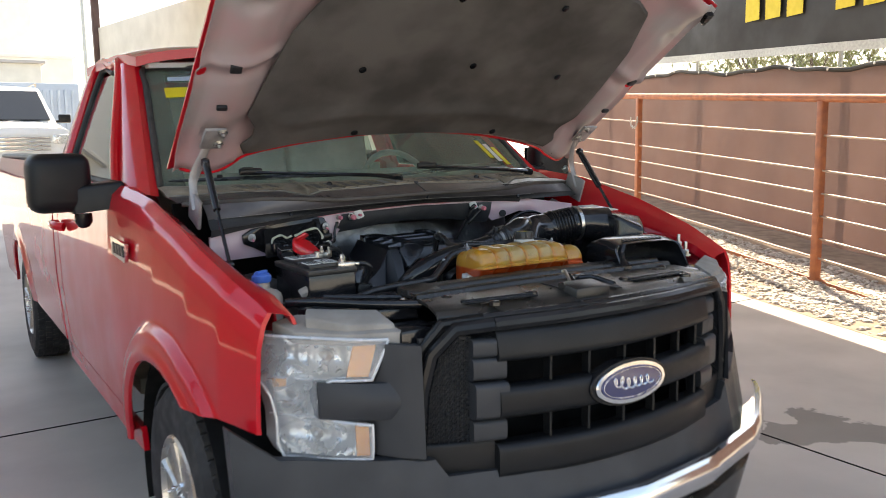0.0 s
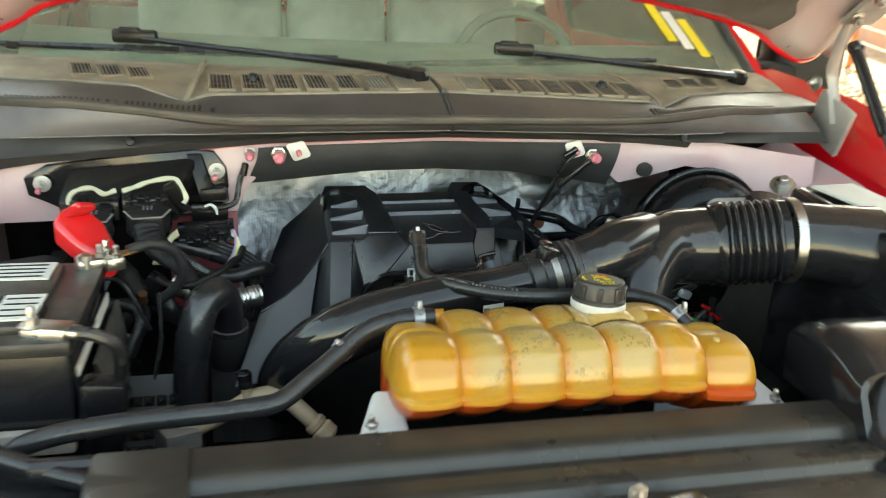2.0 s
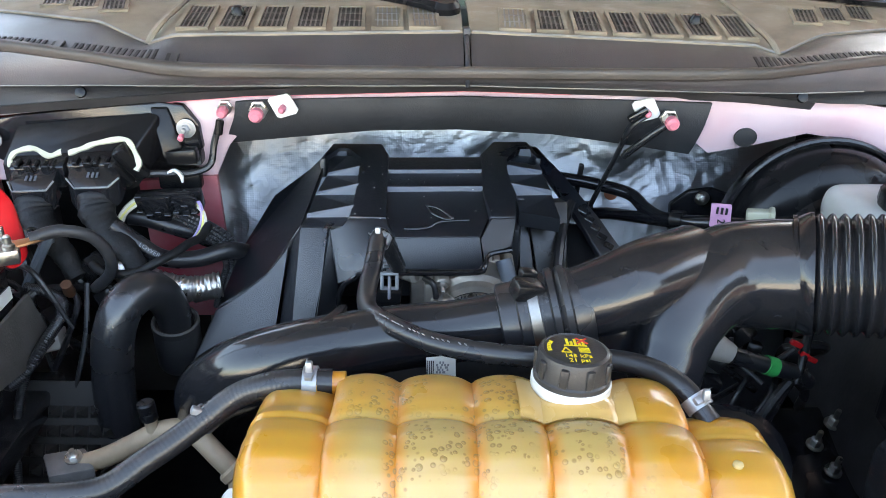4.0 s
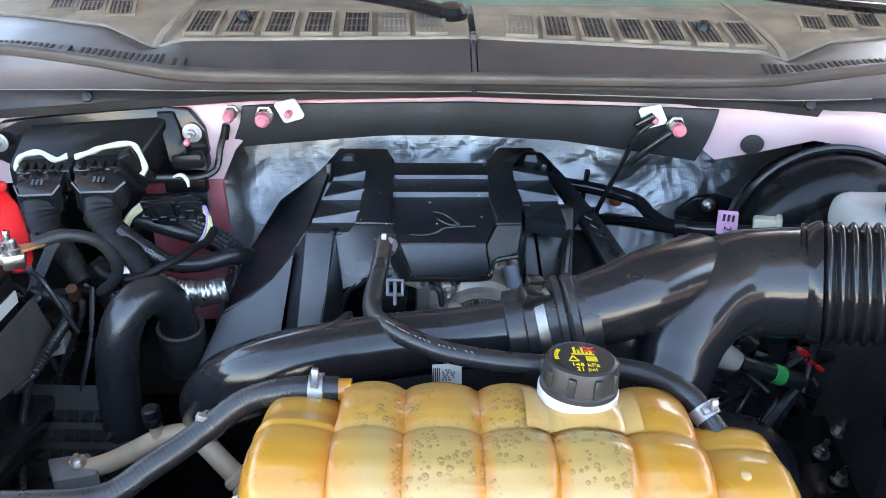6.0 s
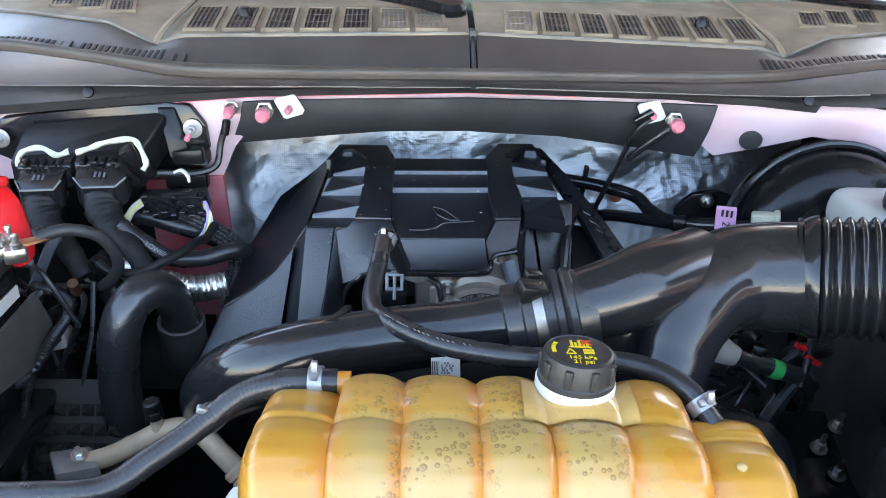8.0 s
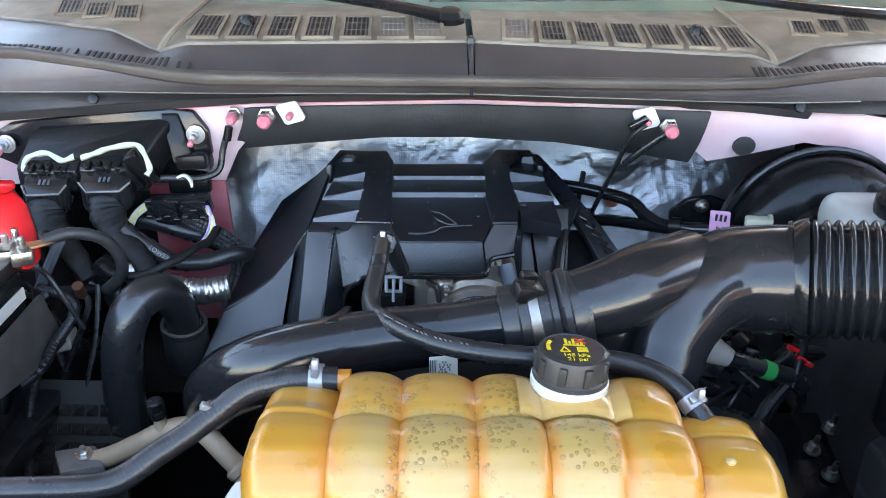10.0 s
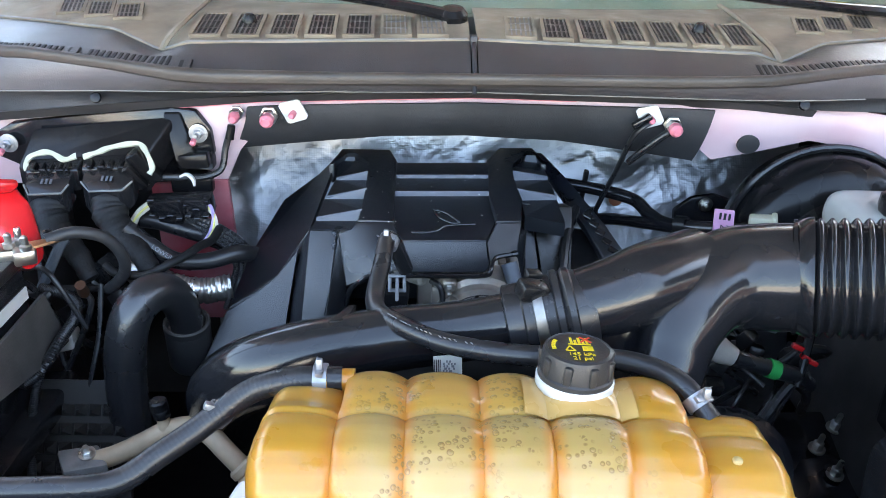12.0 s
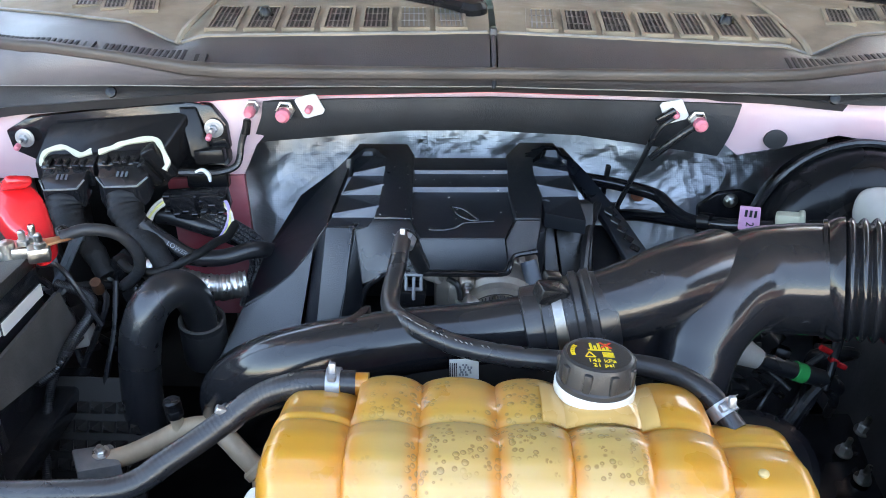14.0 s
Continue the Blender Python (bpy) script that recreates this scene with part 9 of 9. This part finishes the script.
    tube(bm, [(-0.47, 0.79, 1.175), (-0.44, 0.80, 1.185), (-0.41, 0.81, 1.183), (-0.385, 0.825, 1.178), (-0.362, 0.84, 1.185), (-0.355, 0.85, 1.215), (-0.345, 0.853, 1.245)], 0.005, 8, 8)
    lead = part("ground_lead", bm, RUBBER, cu, "black ground lead")
    bm = B()
    tube(bm, [(-0.412, 0.804, 1.186), (-0.402, 0.806, 1.189), (-0.394, 0.806, 1.182), (-0.392, 0.804, 1.172)], [0.0025, 0.0038, 0.0045, 0.0025], 8, 4, flat=0.7)
    part("lead_tag", bm, WHITE, lead, "white tag on the lead")
    bm = B()
    lathe(bm, [(0.006, 0), (0.006, 0.02), (0.004, 0.022)], axis((-0.348, 0.85, 1.228), (0.2, 0.05, 0.95)), 10)
    part("lead_lug", bm, BLACK, lead)
    # junction connector with coloured wires
    bm = B()
    box(bm, (-0.410, 0.795, 1.147), (0.090, 0.024, 0.030), (15, -4, 0), 0.003)
    box(bm, (-0.425, 0.781, 1.142), (0.034, 0.010, 0.040), (15, -4, 0), 0.002)
    box(bm, (-0.385, 0.783, 1.148), (0.030, 0.012, 0.030), (15, -4, 0), 0.002)
    box(bm, (-0.400, 0.780, 1.163), (0.05, 0.008, 0.008), (15, -4, 0), 0.002)
    for i in range(7):
        box(bm, (-0.448 + i * 0.0125, 0.779, 1.160 - 0.006 * (i % 3)), (0.010, 0.008, 0.004), (15, -4, 0), 0.001, 1)
        box(bm, (-0.448 + i * 0.0125, 0.779, 1.138 - 0.004 * (i % 2)), (0.009, 0.008, 0.003), (15, -4, 0), 0.001, 1)
    jc = unit("junction_connector", bm, SATIN, "black inline wiring connector with purple and yellow wires", "connector")
    for k, (mt, nm) in enumerate(((WIREP, "purple"), (WIREY, "yellow"), (WIREW, "pale"))):
        bm = B()
        o = 0.004 * k
        tube(bm, [(-0.378, 0.79, 1.157 - o), (-0.366, 0.782, 1.150 - o), (-0.362 + o * 0.4, 0.775, 1.135), (-0.366 + o, 0.765, 1.118), (-0.375, 0.755, 1.105)], 0.0027, 6, 6)
        part("wire", bm, mt, jc, nm + " wire")
        bm = B()
        tube(bm, [(-0.452, 0.785, 1.155 - o), (-0.466, 0.775, 1.145 - o), (-0.476 + o, 0.76, 1.13), (-0.49 + o, 0.735, 1.112)], 0.0025, 6, 6)
        part("wire", bm, mt if k else WIREW, jc, nm + " wire")
    # tangle of dark leads and plugs below the unit
    rnd = random.Random(11)
    for i in range(16):
        bm = B()
        a = Vector((rnd.uniform(-0.62, -0.44), rnd.uniform(0.62, 0.76), rnd.uniform(1.05, 1.14)))
        b = a + Vector((rnd.uniform(-0.06, 0.06), rnd.uniform(-0.06, 0.04), rnd.uniform(-0.04, 0.02)))
        c = b + Vector((rnd.uniform(-0.05, 0.05), rnd.uniform(-0.06, 0.03), rnd.uniform(-0.10, -0.04)))
        tube(bm, [a, b, c], rnd.uniform(0.003, 0.008), 8, 8)
        part("lead", bm, RUBBER if i % 8 else SLATE, truck, "dark wiring lead")
    for i in range(9):
        bm = B()
        c = (rnd.uniform(-0.60, -0.44), rnd.uniform(0.60, 0.72), rnd.uniform(1.0, 1.10))
        box(bm, c, (rnd.uniform(0.02, 0.04), rnd.uniform(0.02, 0.03), rnd.uniform(0.02, 0.04)), (rnd.uniform(-40, 40), rnd.uniform(-40, 40), rnd.uniform(0, 90)), 0.004)
        part("plug", bm, (BLACK, SLATE, BEIGE)[i % 3 if i > 5 else 0], truck, "small wiring plug")
    bm = B()
    lathe(bm, [(0.006, 0), (0.0075, 0.006), (0.006, 0.022), (0.0068, 0.024)], axis((-0.498, 0.640, 1.085), (0.1, -0.5, 0.8)), 14)
    part("copper_plug", bm, mat("brown plug", (0.10, 0.045, 0.025), 0.5, 0.3), truck, "brown sensor plug")


def washer_bottle():
    bm = B()
    box(bm, (-0.785, 0.425, 1.050), (0.07, 0.12, 0.14), (0, 0, 8), 0.025, 3)
    lathe(bm, [(0.024, 0), (0.022, 0.03)], axis((-0.79, 0.43, 1.115), (0, 0, 1)), 20)
    wb = unit("washer_bottle", bm, MILKY, "milky washer fluid bottle with a blue cap", "washer bottle")
    bm = B()
    lathe(bm, [(0.026, 0), (0.028, 0.004), (0.028, 0.018), (0.022, 0.024), (0.008, 0.026)], axis((-0.79, 0.43, 1.138), (0, 0, 1)), 24)
    box(bm, (-0.79, 0.43, 1.165), (0.045, 0.014, 0.012), (0, 0, 30), 0.004)
    part("bottle_cap", bm, BLUECAP, wb, "blue flip cap")
    bm = B()
    tube(bm, [(-0.70, 0.36, 1.10), (-0.665, 0.345, 1.12), (-0.64, 0.34, 1.125)], [0.016, 0.014, 0.010], 10, 5)
    part("filler_stub", bm, MILKY, wb)


def front_left_frame():
    for pts, r in (([(-0.78, 0.27, 1.10), (-0.72, 0.215, 1.105), (-0.60, 0.115, 1.10), (-0.48, 0.055, 1.095)], 0.013), ([(-0.66, 0.285, 1.10), (-0.58, 0.215, 1.10), (-0.48, 0.158, 1.098)], 0.010), ([(-0.74, 0.12, 1.03), (-0.62, 0.06, 1.02), (-0.5, 0.02, 1.0)], 0.014)):
        bm = B()
        tube(bm, pts, r, 12, 8)
        part("support_tube", bm, SATIN, truck, "glossy black radiator support tube")
    bm = B()
    slab(bm, [(-0.76, 0.25, 1.085), (-0.62, 0.29, 1.085), (-0.48, 0.17, 1.085), (-0.48, 0.07, 1.085), (-0.62, 0.11, 1.085)], 0.03, 0.006)
    part("support_panel", bm, SATIN, truck, "black radiator support panel")
    bm = B()
    box(bm, (-0.575, 0.128, 1.096), (0.05, 0.02, 0.012), (0, 0, -25), 0.004)
    part("support_tag", bm, BEIGE, truck, "pale grey moulded tag")
    bm = B()
    bolt(bm, (-0.52, 0.085, 1.092), (0, 0, 1), 0.013, 0.012)
    part("support_bolt", bm, STEEL, truck)
    bm = B()
    box(bm, (-0.55, -0.01, 1.0), (0.12, 0.1, 0.12), bevel=0.01)
    part("corner_bracket", bm, SATIN, truck)
    # the same on the other side, simpler
    bm = B()
    slab(bm, [(0.62, 0.24, 1.10), (0.78, 0.24, 1.095), (0.72, 0.06, 1.085), (0.50, -0.02, 1.09), (0.52, 0.08, 1.10)], 0.03, 0.006)
    part("support_panel", bm, SATIN, truck, "black radiator support panel")
    for c in ((0.78, 0.26, 1.12), (0.69, 0.15, 1.11)):
        bm = B()
        bolt(bm, c, (0, 0, 1), 0.012, 0.03)
        part("hood_stop", bm, STEEL, truck)


def radiator_cover():
    bm = B()
    sect = [(0.165, 1.105), (0.165, 1.126), (0.16, 1.130), (0.112, 1.131), (0.106, 1.128), (0.100, 1.118), (0.088, 1.117), (0.082, 1.124), (0.058, 1.126), (0.050, 1.123), (0.044, 1.114), (0.030, 1.113), (0.024, 1.117), (-0.02, 1.116), (-0.10, 1.112), (-0.15, 1.105), (-0.172, 1.094), (-0.178, 1.080), (-0.20, 1.074)]
    def f(u, v):
        x = -0.49 + 0.98 * u
        k = v * (len(sect) - 1)
        i = min(int(k), len(sect) - 2)
        y, z = mix3(sect[i], sect[i + 1], k - i)
        front = max(0, (0.06 - y) / 0.24)
        y = y + front * 0.35 * x * x
        xx = x * (1 + 0.06 * front)
        return (xx, y - 0.012 * x, z - 0.02 * x * x - 0.006 * front * (x > 0.4))
    grid(bm, 40, 54, f, 0.008)
    rc = unit("radiator_cover", bm, TOPCOVER, "black plastic radiator top cover with slots and a latch", "radiator cover")
    bm = B()
    slab(bm, [(-0.49, 0.17, 1.128), (-0.40, 0.165, 1.132), (-0.40, 0.11, 1.131), (-0.40, 0.075, 1.127), (-0.485, 0.085, 1.122)], 0.02, 0.004)
    part("cover_end", bm, TOPCOVER, rc)
    for a, b in (((-0.43, -0.075, 1.11), (-0.215, -0.105, 1.112)), ((0.16, -0.10, 1.112), (0.40, -0.085, 1.108))):
        # black bar laid on the cover for the slot's shade
        bm = B()
        d = Vector(b) - Vector(a)
        box(bm, (Vector(a) + Vector(b)) / 2 + Vector((0, 0, 0.002)), (d.length, 0.016, 0.005), (0, 0, math.degrees(math.atan2(d.y, d.x))), 0.002)
        part("cover_slot", bm, PRINTHOLE, rc, "dark slot in the cover")
        bm = B()
        tube(bm, [Vector(a) + Vector((0, 0.011, 0.004)), Vector(b) + Vector((0, 0.011, 0.004))], 0.004, 8, curve=False)
        tube(bm, [Vector(a) + Vector((0, -0.011, 0.003)), Vector(b) + Vector((0, -0.011, 0.003))], 0.003, 8, curve=False)
        part("slot_rim", bm, BLACK, rc)
    for x, y in ((-0.205, -0.080), (0.155, -0.075), (-0.42, 0.02), (0.42, 0.02), (-0.36, -0.12), (0.36, -0.13)):
        bm = B()
        lathe(bm, [(0.017, -0.004), (0.016, 0.004), (0.011, 0.0065), (0.003, 0.007)], axis((x, y, 1.114 - 0.02 * x * x), (0, 0, 1)), 18)
        part("push_pin", bm, SATIN, rc, "black push-in fastener")
    # latch well, its shade laid on as a black plate
    bm = B()
    slab(bm, [(-0.10, 0.012, 1.119), (0.105, 0.018, 1.119), (0.075, -0.10, 1.1185), (0.06, -0.16, 1.112), (0.012, -0.105, 1.117), (-0.10, -0.082, 1.1175)], 0.004)
    part("latch_well", bm, PRINTHOLE, rc, "dark latch opening")
    bm = B()
    slab(bm, [(-0.108, -0.075, 1.134), (0.006, -0.092, 1.136), (0.010, -0.165, 1.126), (-0.112, -0.160, 1.126)], 0.03, 0.006)
    part("latch_cap", bm, TOPCOVER, rc, "raised black latch cap")
    bm = B()
    tube(bm, [(-0.03, -0.06, 1.125), (-0.012, -0.02, 1.135), (0.0, 0.0, 1.130), (0.02, -0.005, 1.125)], 0.006, 8, 6)
    tube(bm, [(0.02, 0.0, 1.12), (0.06, -0.04, 1.125), (0.07, -0.12, 1.115)], 0.007, 8, 6)
    box(bm, (0.03, 0.0, 1.122), (0.06, 0.03, 0.02), (0, 0, 10), 0.004)
    lt = part("hood_latch", bm, SATIN, rc, "black hood latch")
    bm = B()
    tube(bm, [(-0.045, -0.055, 1.128), (-0.02, -0.01, 1.145), (-0.012, 0.005, 1.140)], 0.005, 8, 6)
    box(bm, (-0.012, 0.006, 1.142), (0.016, 0.012, 0.016), (0, 0, 20), 0.003)
    part("latch_lever", bm, ALU, lt, "pale metal release lever")
    bm = B()
    tube(bm, [(-0.55, 0.19, 1.10), (-0.20, 0.178, 1.103), (0.30, 0.175, 1.10)], 0.012, 10, 6)
    part("fan_shroud_edge", bm, SATIN, rc)


def right_side():
    # brake booster and reservoir
    m = axis((0.535, 0.87, 1.085), (0, -1, 0.06))
    bm = B()
    lathe(bm, [(0.145, 0.0), (0.148, 0.01), (0.148, 0.022), (0.140, 0.026), (0.138, 0.05), (0.126, 0.07), (0.122, 0.074), (0.10, 0.086), (0.085, 0.088), (0.078, 0.096), (0.05, 0.10), (0.045, 0.13)], m, 48)
    bb = unit("brake_booster", bm, DRUM, "large black brake booster drum with a white fluid reservoir", "brake booster")
    bm = B()
    tube(bm, [m @ Vector((0.1465 * math.cos(a), 0.1465 * math.sin(a), 0.028)) for a in (2 * math.pi * k / 48 for k in range(49))], 0.005, 8, curve=False, caps=False)
    part("booster_rim", bm, SATIN, bb)
    bm = B()
    box(bm, (0.535, 0.72, 1.13), (0.05, 0.16, 0.05), bevel=0.01)
    part("master_cylinder", bm, ALU, bb)
    bm = B()
    box(bm, (0.540, 0.715, 1.173), (0.105, 0.12, 0.060), (0, 0, 0), 0.024, 4)
    rs = part("brake_reservoir", bm, MILKWHITE, bb, "white brake fluid reservoir")
    bm = B()
    lathe(bm, [(0.032, 0), (0.034, 0.004), (0.034, 0.02), (0.03, 0.024)], axis((0.552, 0.675, 1.203), (0, -0.1, 1)), 30, 15, 0.02)
    part("reservoir_cap", bm, BLACK, rs, "black reservoir cap")
    # brake and vacuum lines
    h1 = hose("vacuum_line", [(0.12, 1.01, 1.115), (0.165, 0.995, 1.114), (0.216, 0.978, 1.112), (0.272, 0.945, 1.108), (0.290, 0.905, 1.100), (0.310, 0.87, 1.098), (0.35, 0.83, 1.110), (0.41, 0.80, 1.122), (0.47, 0.775, 1.134)], 0.0105, "black vacuum line with a pink paper tag", SATIN, category="pipe")
    hose("vacuum_line", [(0.20, 0.99, 1.050), (0.245, 0.965, 1.064), (0.285, 0.90, 1.086), (0.317, 0.862, 1.097)], 0.010, "thin black lower vacuum line", SATIN, category="pipe")
    bm = B()
    lathe(bm, [(0.0145, -0.009), (0.0145, 0.009)], axis((0.327, 0.852, 1.104), (0.75, -0.6, 0.2)), 14)
    part("line_joint", bm, BLACK, h1)
    bm = B()
    slab(bm, [(0.356, 0.804, 1.150), (0.382, 0.796, 1.151), (0.385, 0.796, 1.117), (0.358, 0.804, 1.115)], 0.006, 0.001, way=(0.2, 1, 0))
    tg = part("paper_tag", bm, PINKTAG, h1, "pink paper tag with a printed 2")
    words("2", 0.015, pose(0.3705, 0.7988, 1.126, 88, 90, -20), PRINTHOLE, "tag_number", tg, 0.0005)
    bm = B()
    for i in range(3):
        box(bm, (0.364 + i * 0.006, 0.8008 - i * 0.0020, 1.142), (0.0034, 0.0012, 0.010), (0, 0, -20))
    part("tag_bars", bm, PRINTHOLE, tg, "plain dark bars", 0)
    bm = B()
    box(bm, (0.418, 0.785, 1.141), (0.034, 0.022, 0.018), (0, -6, -20), 0.004)
    box(bm, (0.434, 0.779, 1.143), (0.008, 0.026, 0.022), (0, -6, -20), 0.003)
    part("line_clip", bm, CREAM, h1, "cream line clip")
    # hanging strap and lead from the right studs
    st = hose("cable_tie_strap", [(0.256, 0.842, 1.268), (0.243, 0.840, 1.260), (0.233, 0.850, 1.238), (0.229, 0.885, 1.19), (0.225, 0.93, 1.135), (0.214, 0.950, 1.085)], 0.0065, "black flat cable strap hung from a stud", RUBBER, category="strap", flat=0.6)
    hose("ground_lead", [(0.288, 0.836, 1.260), (0.274, 0.836, 1.249), (0.258, 0.842, 1.232), (0.244, 0.852, 1.214), (0.236, 0.862, 1.20)], 0.0055, "black ground lead on a firewall stud", RUBBER, category="cable")
    bm = B()
    box(bm, (0.242, 0.838, 1.270), (0.030, 0.012, 0.010), (0, -35, 0), 0.003)
    part("strap_lock", bm, SATIN, st)
    bm = B()
    box(bm, (0.198, 0.985, 1.115), (0.008, 0.01, 0.055), (0, 5, 0), 0.002)
    box(bm, (0.207, 0.97, 1.075), (0.03, 0.02, 0.012), (0, 0, 0), 0.003)
    part("line_bracket", bm, BLACK, h1)
    bm = B()
    lathe(bm, [(0.012, 0), (0.012, 0.002), (0.005, 0.003)], axis((0.262, 1.020, 1.078), (0, -1, 0.2)), 16)
    part("shield_grommet", bm, RUST, truck, "brown grommet in the heat shield")
    bm = B()
    slab(bm, [(0.345, 0.955, 1.085), (0.372, 0.955, 1.108), (0.41, 0.955, 1.114), (0.45, 0.955, 1.10), (0.45, 0.955, 1.02), (0.35, 0.955, 1.03)], 0.01, 0.004, way=(0, 1, 0))
    sp = part("pedal_plate", bm, SATIN, truck, "black pedal bracket plate")
    for c in ((0.393, 0.948, 1.100), (0.365, 0.948, 1.050)):
        bm = B()
        bolt(bm, c, (0, -1, 0), 0.008, 0.01)
        part("bolt", bm, STEEL, sp)
    # apron bolt
    bm = B()
    bolt(bm, (0.64, 0.752, 1.225), (-0.3, -0.5, 0.8), 0.016, 0.014)
    part("apron_bolt", bm, STEEL, truck)
    # below the elbow: pulley cover, plugs, loom, mount bolts
    bm = B()
    mm = axis((0.315, 0.50, 0.94), (-0.15, -0.55, 0.8))
    lathe(bm, [(0.066, -0.06), (0.069, -0.02), (0.068, 0.0), (0.071, 0.004), (0.071, 0.010), (0.062, 0.014), (0.060, 0.02), (0.056, 0.021), (0.054, 0.027), (0.035, 0.032), (0.018, 0.035)], mm, 44)
    unit("accessory_housing", bm, SATIN, "round black accessory housing under the intake elbow", "housing")
    bm = B()
    tube(bm, [(0.268, 0.575, 1.085), (0.295, 0.563, 1.068), (0.318, 0.558, 1.058)], [0.013, 0.018, 0.012], 12, 5)
    pl = unit("sensor", bm, BEIGE, "grey-brown oil sensor with a green tape band", "sensor")
    hose("sensor_loom", [(0.318, 0.558, 1.058), (0.345, 0.560, 1.048), (0.375, 0.560, 1.038), (0.40, 0.562, 1.030), (0.425, 0.57, 1.01)], 0.011, "black sensor wiring loom under the elbow", RUBBER, category="wiring loom")
    bm = B()
    lathe(bm, [(0.0118, -0.008), (0.0122, -0.0075), (0.0122, 0.006), (0.0118, 0.0065)], axis((0.370, 0.560, 1.040), (0.9, 0.05, -0.35)), 18)
    part("loom_tape", bm, GREEN, pl, "green tape band")
    bm = B()
    tube(bm, [(0.402, 0.552, 1.02), (0.408, 0.562, 1.04), (0.420, 0.585, 1.075)], [0.004, 0.005, 0.006], 10, 5)
    rd = part("dipstick_tube", bm, BLACK, truck, "dark connector stem")
    bm = B()
    box(bm, (0.405, 0.575, 1.062), (0.022, 0.006, 0.007), (0, 25, 0), 0.0015)
    box(bm, (0.423, 0.568, 1.045), (0.013, 0.006, 0.007), (0, 25, 0), 0.002)
    box(bm, (0.412, 0.570, 1.052), (0.010, 0.011, 0.008), (0, 25, 0), 0.002)
    part("red_lock", bm, REDPLASTIC, rd, "red connector lock")
    bm = B()
    box(bm, (0.375, 0.60, 1.078), (0.022, 0.012, 0.014), (10, 20, 10), 0.003)
    part("pale_plug", bm, BLUEBOX, truck, "pale grey plug")
    rnd = random.Random(5)
    for i in range(14):
        bm = B()
        a = Vector((rnd.uniform(0.27, 0.44), rnd.uniform(0.55, 0.68), rnd.uniform(0.98, 1.08)))
        b = a + Vector((rnd.uniform(-0.05, 0.06), rnd.uniform(-0.03, 0.03), rnd.uniform(-0.05, 0.01)))
        c = b + Vector((rnd.uniform(-0.04, 0.06), rnd.uniform(-0.03, 0.04), rnd.uniform(-0.08, -0.02)))
        tube(bm, [a, b, c], rnd.uniform(0.003, 0.007), 8, 6)
        part("lead", bm, RUBBER, truck, "dark wiring lead")
    for i in range(8):
        bm = B()
        c = (rnd.uniform(0.30, 0.46), rnd.uniform(0.56, 0.64), rnd.uniform(0.97, 1.05))
        box(bm, c, (rnd.uniform(0.015, 0.03), 0.02, rnd.uniform(0.015, 0.035)), (rnd.uniform(-40, 40), rnd.uniform(-40, 40), rnd.uniform(0, 90)), 0.003)
        part("plug", bm, BLACK, truck, "small wiring plug")
    bm = B()
    slab(bm, [(0.44, 0.75, 0.84), (0.62, 0.75, 0.845), (0.62, 0.58, 0.80), (0.46, 0.58, 0.80)], 0.05, 0.012)
    em = unit("engine_mount", bm, SATIN, "black engine mount bracket with zinc flange nuts", "engine mount")
    for c in ((0.553, 0.698, 0.845), (0.517, 0.668, 0.83), (0.528, 0.626, 0.818)):
        bm = B()
        bolt(bm, c, (0, -0.25, 0.97), 0.0082, 0.019)
        part("mount_bolt", bm, STEEL, em, "zinc flange nut")
    # suspension tower and dark apron
    bm = B()
    box(bm, (0.64, 0.72, 0.95), (0.14, 0.30, 0.36), (0, 8, 0), 0.03, 3)
    part("strut_tower", bm, APRON, truck, "dark strut tower")
    bm = B()
    box(bm, (-0.68, 0.74, 0.93), (0.12, 0.22, 0.34), (0, -8, 0), 0.03, 3)
    part("strut_tower", bm, APRON, truck, "dark strut tower")


def bay_floor():
    bm = B()
    box(bm, (0, 0.50, 0.66), (1.36, 1.0, 0.03))
    for x in (-0.68, 0.68):
        rail = B()
        box(rail, (x, 0.5, 0.85), (0.03, 1.0, 0.4))
        part("bay_side", rail, APRON, truck, "dark side of the engine bay")
    part("undertray", bm, FLOORM, truck, "dark undertray of the engine bay")
    bm = B()
    box(bm, (0, 1.13, 0.9), (1.7, 0.02, 0.85))
    part("bulkhead", bm, FLOORM, truck)
    # red painted apron that shows between the hoses
    bm = B()
    slab(bm, [(-0.475, 0.862, 1.150), (-0.360, 0.862, 1.16), (-0.36, 0.90, 0.9), (-0.48, 0.90, 0.9)], 0.01, way=(0, 1, 0))
    part("red_apron", bm, DULLRED, truck, "red painted lower firewall")
    bm = B()
    tube(bm, [(-0.3, 0.30, 0.90), (0.0, 0.28, 0.92), (0.3, 0.30, 0.90)], 0.05, 12, 6)
    box(bm, (0, 0.20, 0.90), (1.0, 0.04, 0.34), bevel=0.01)
    part("fan_shroud", bm, BLACK, truck, "black fan shroud")


battery()
control_unit()
washer_bottle()
front_left_frame()
radiator_cover()
right_side()
bay_floor()
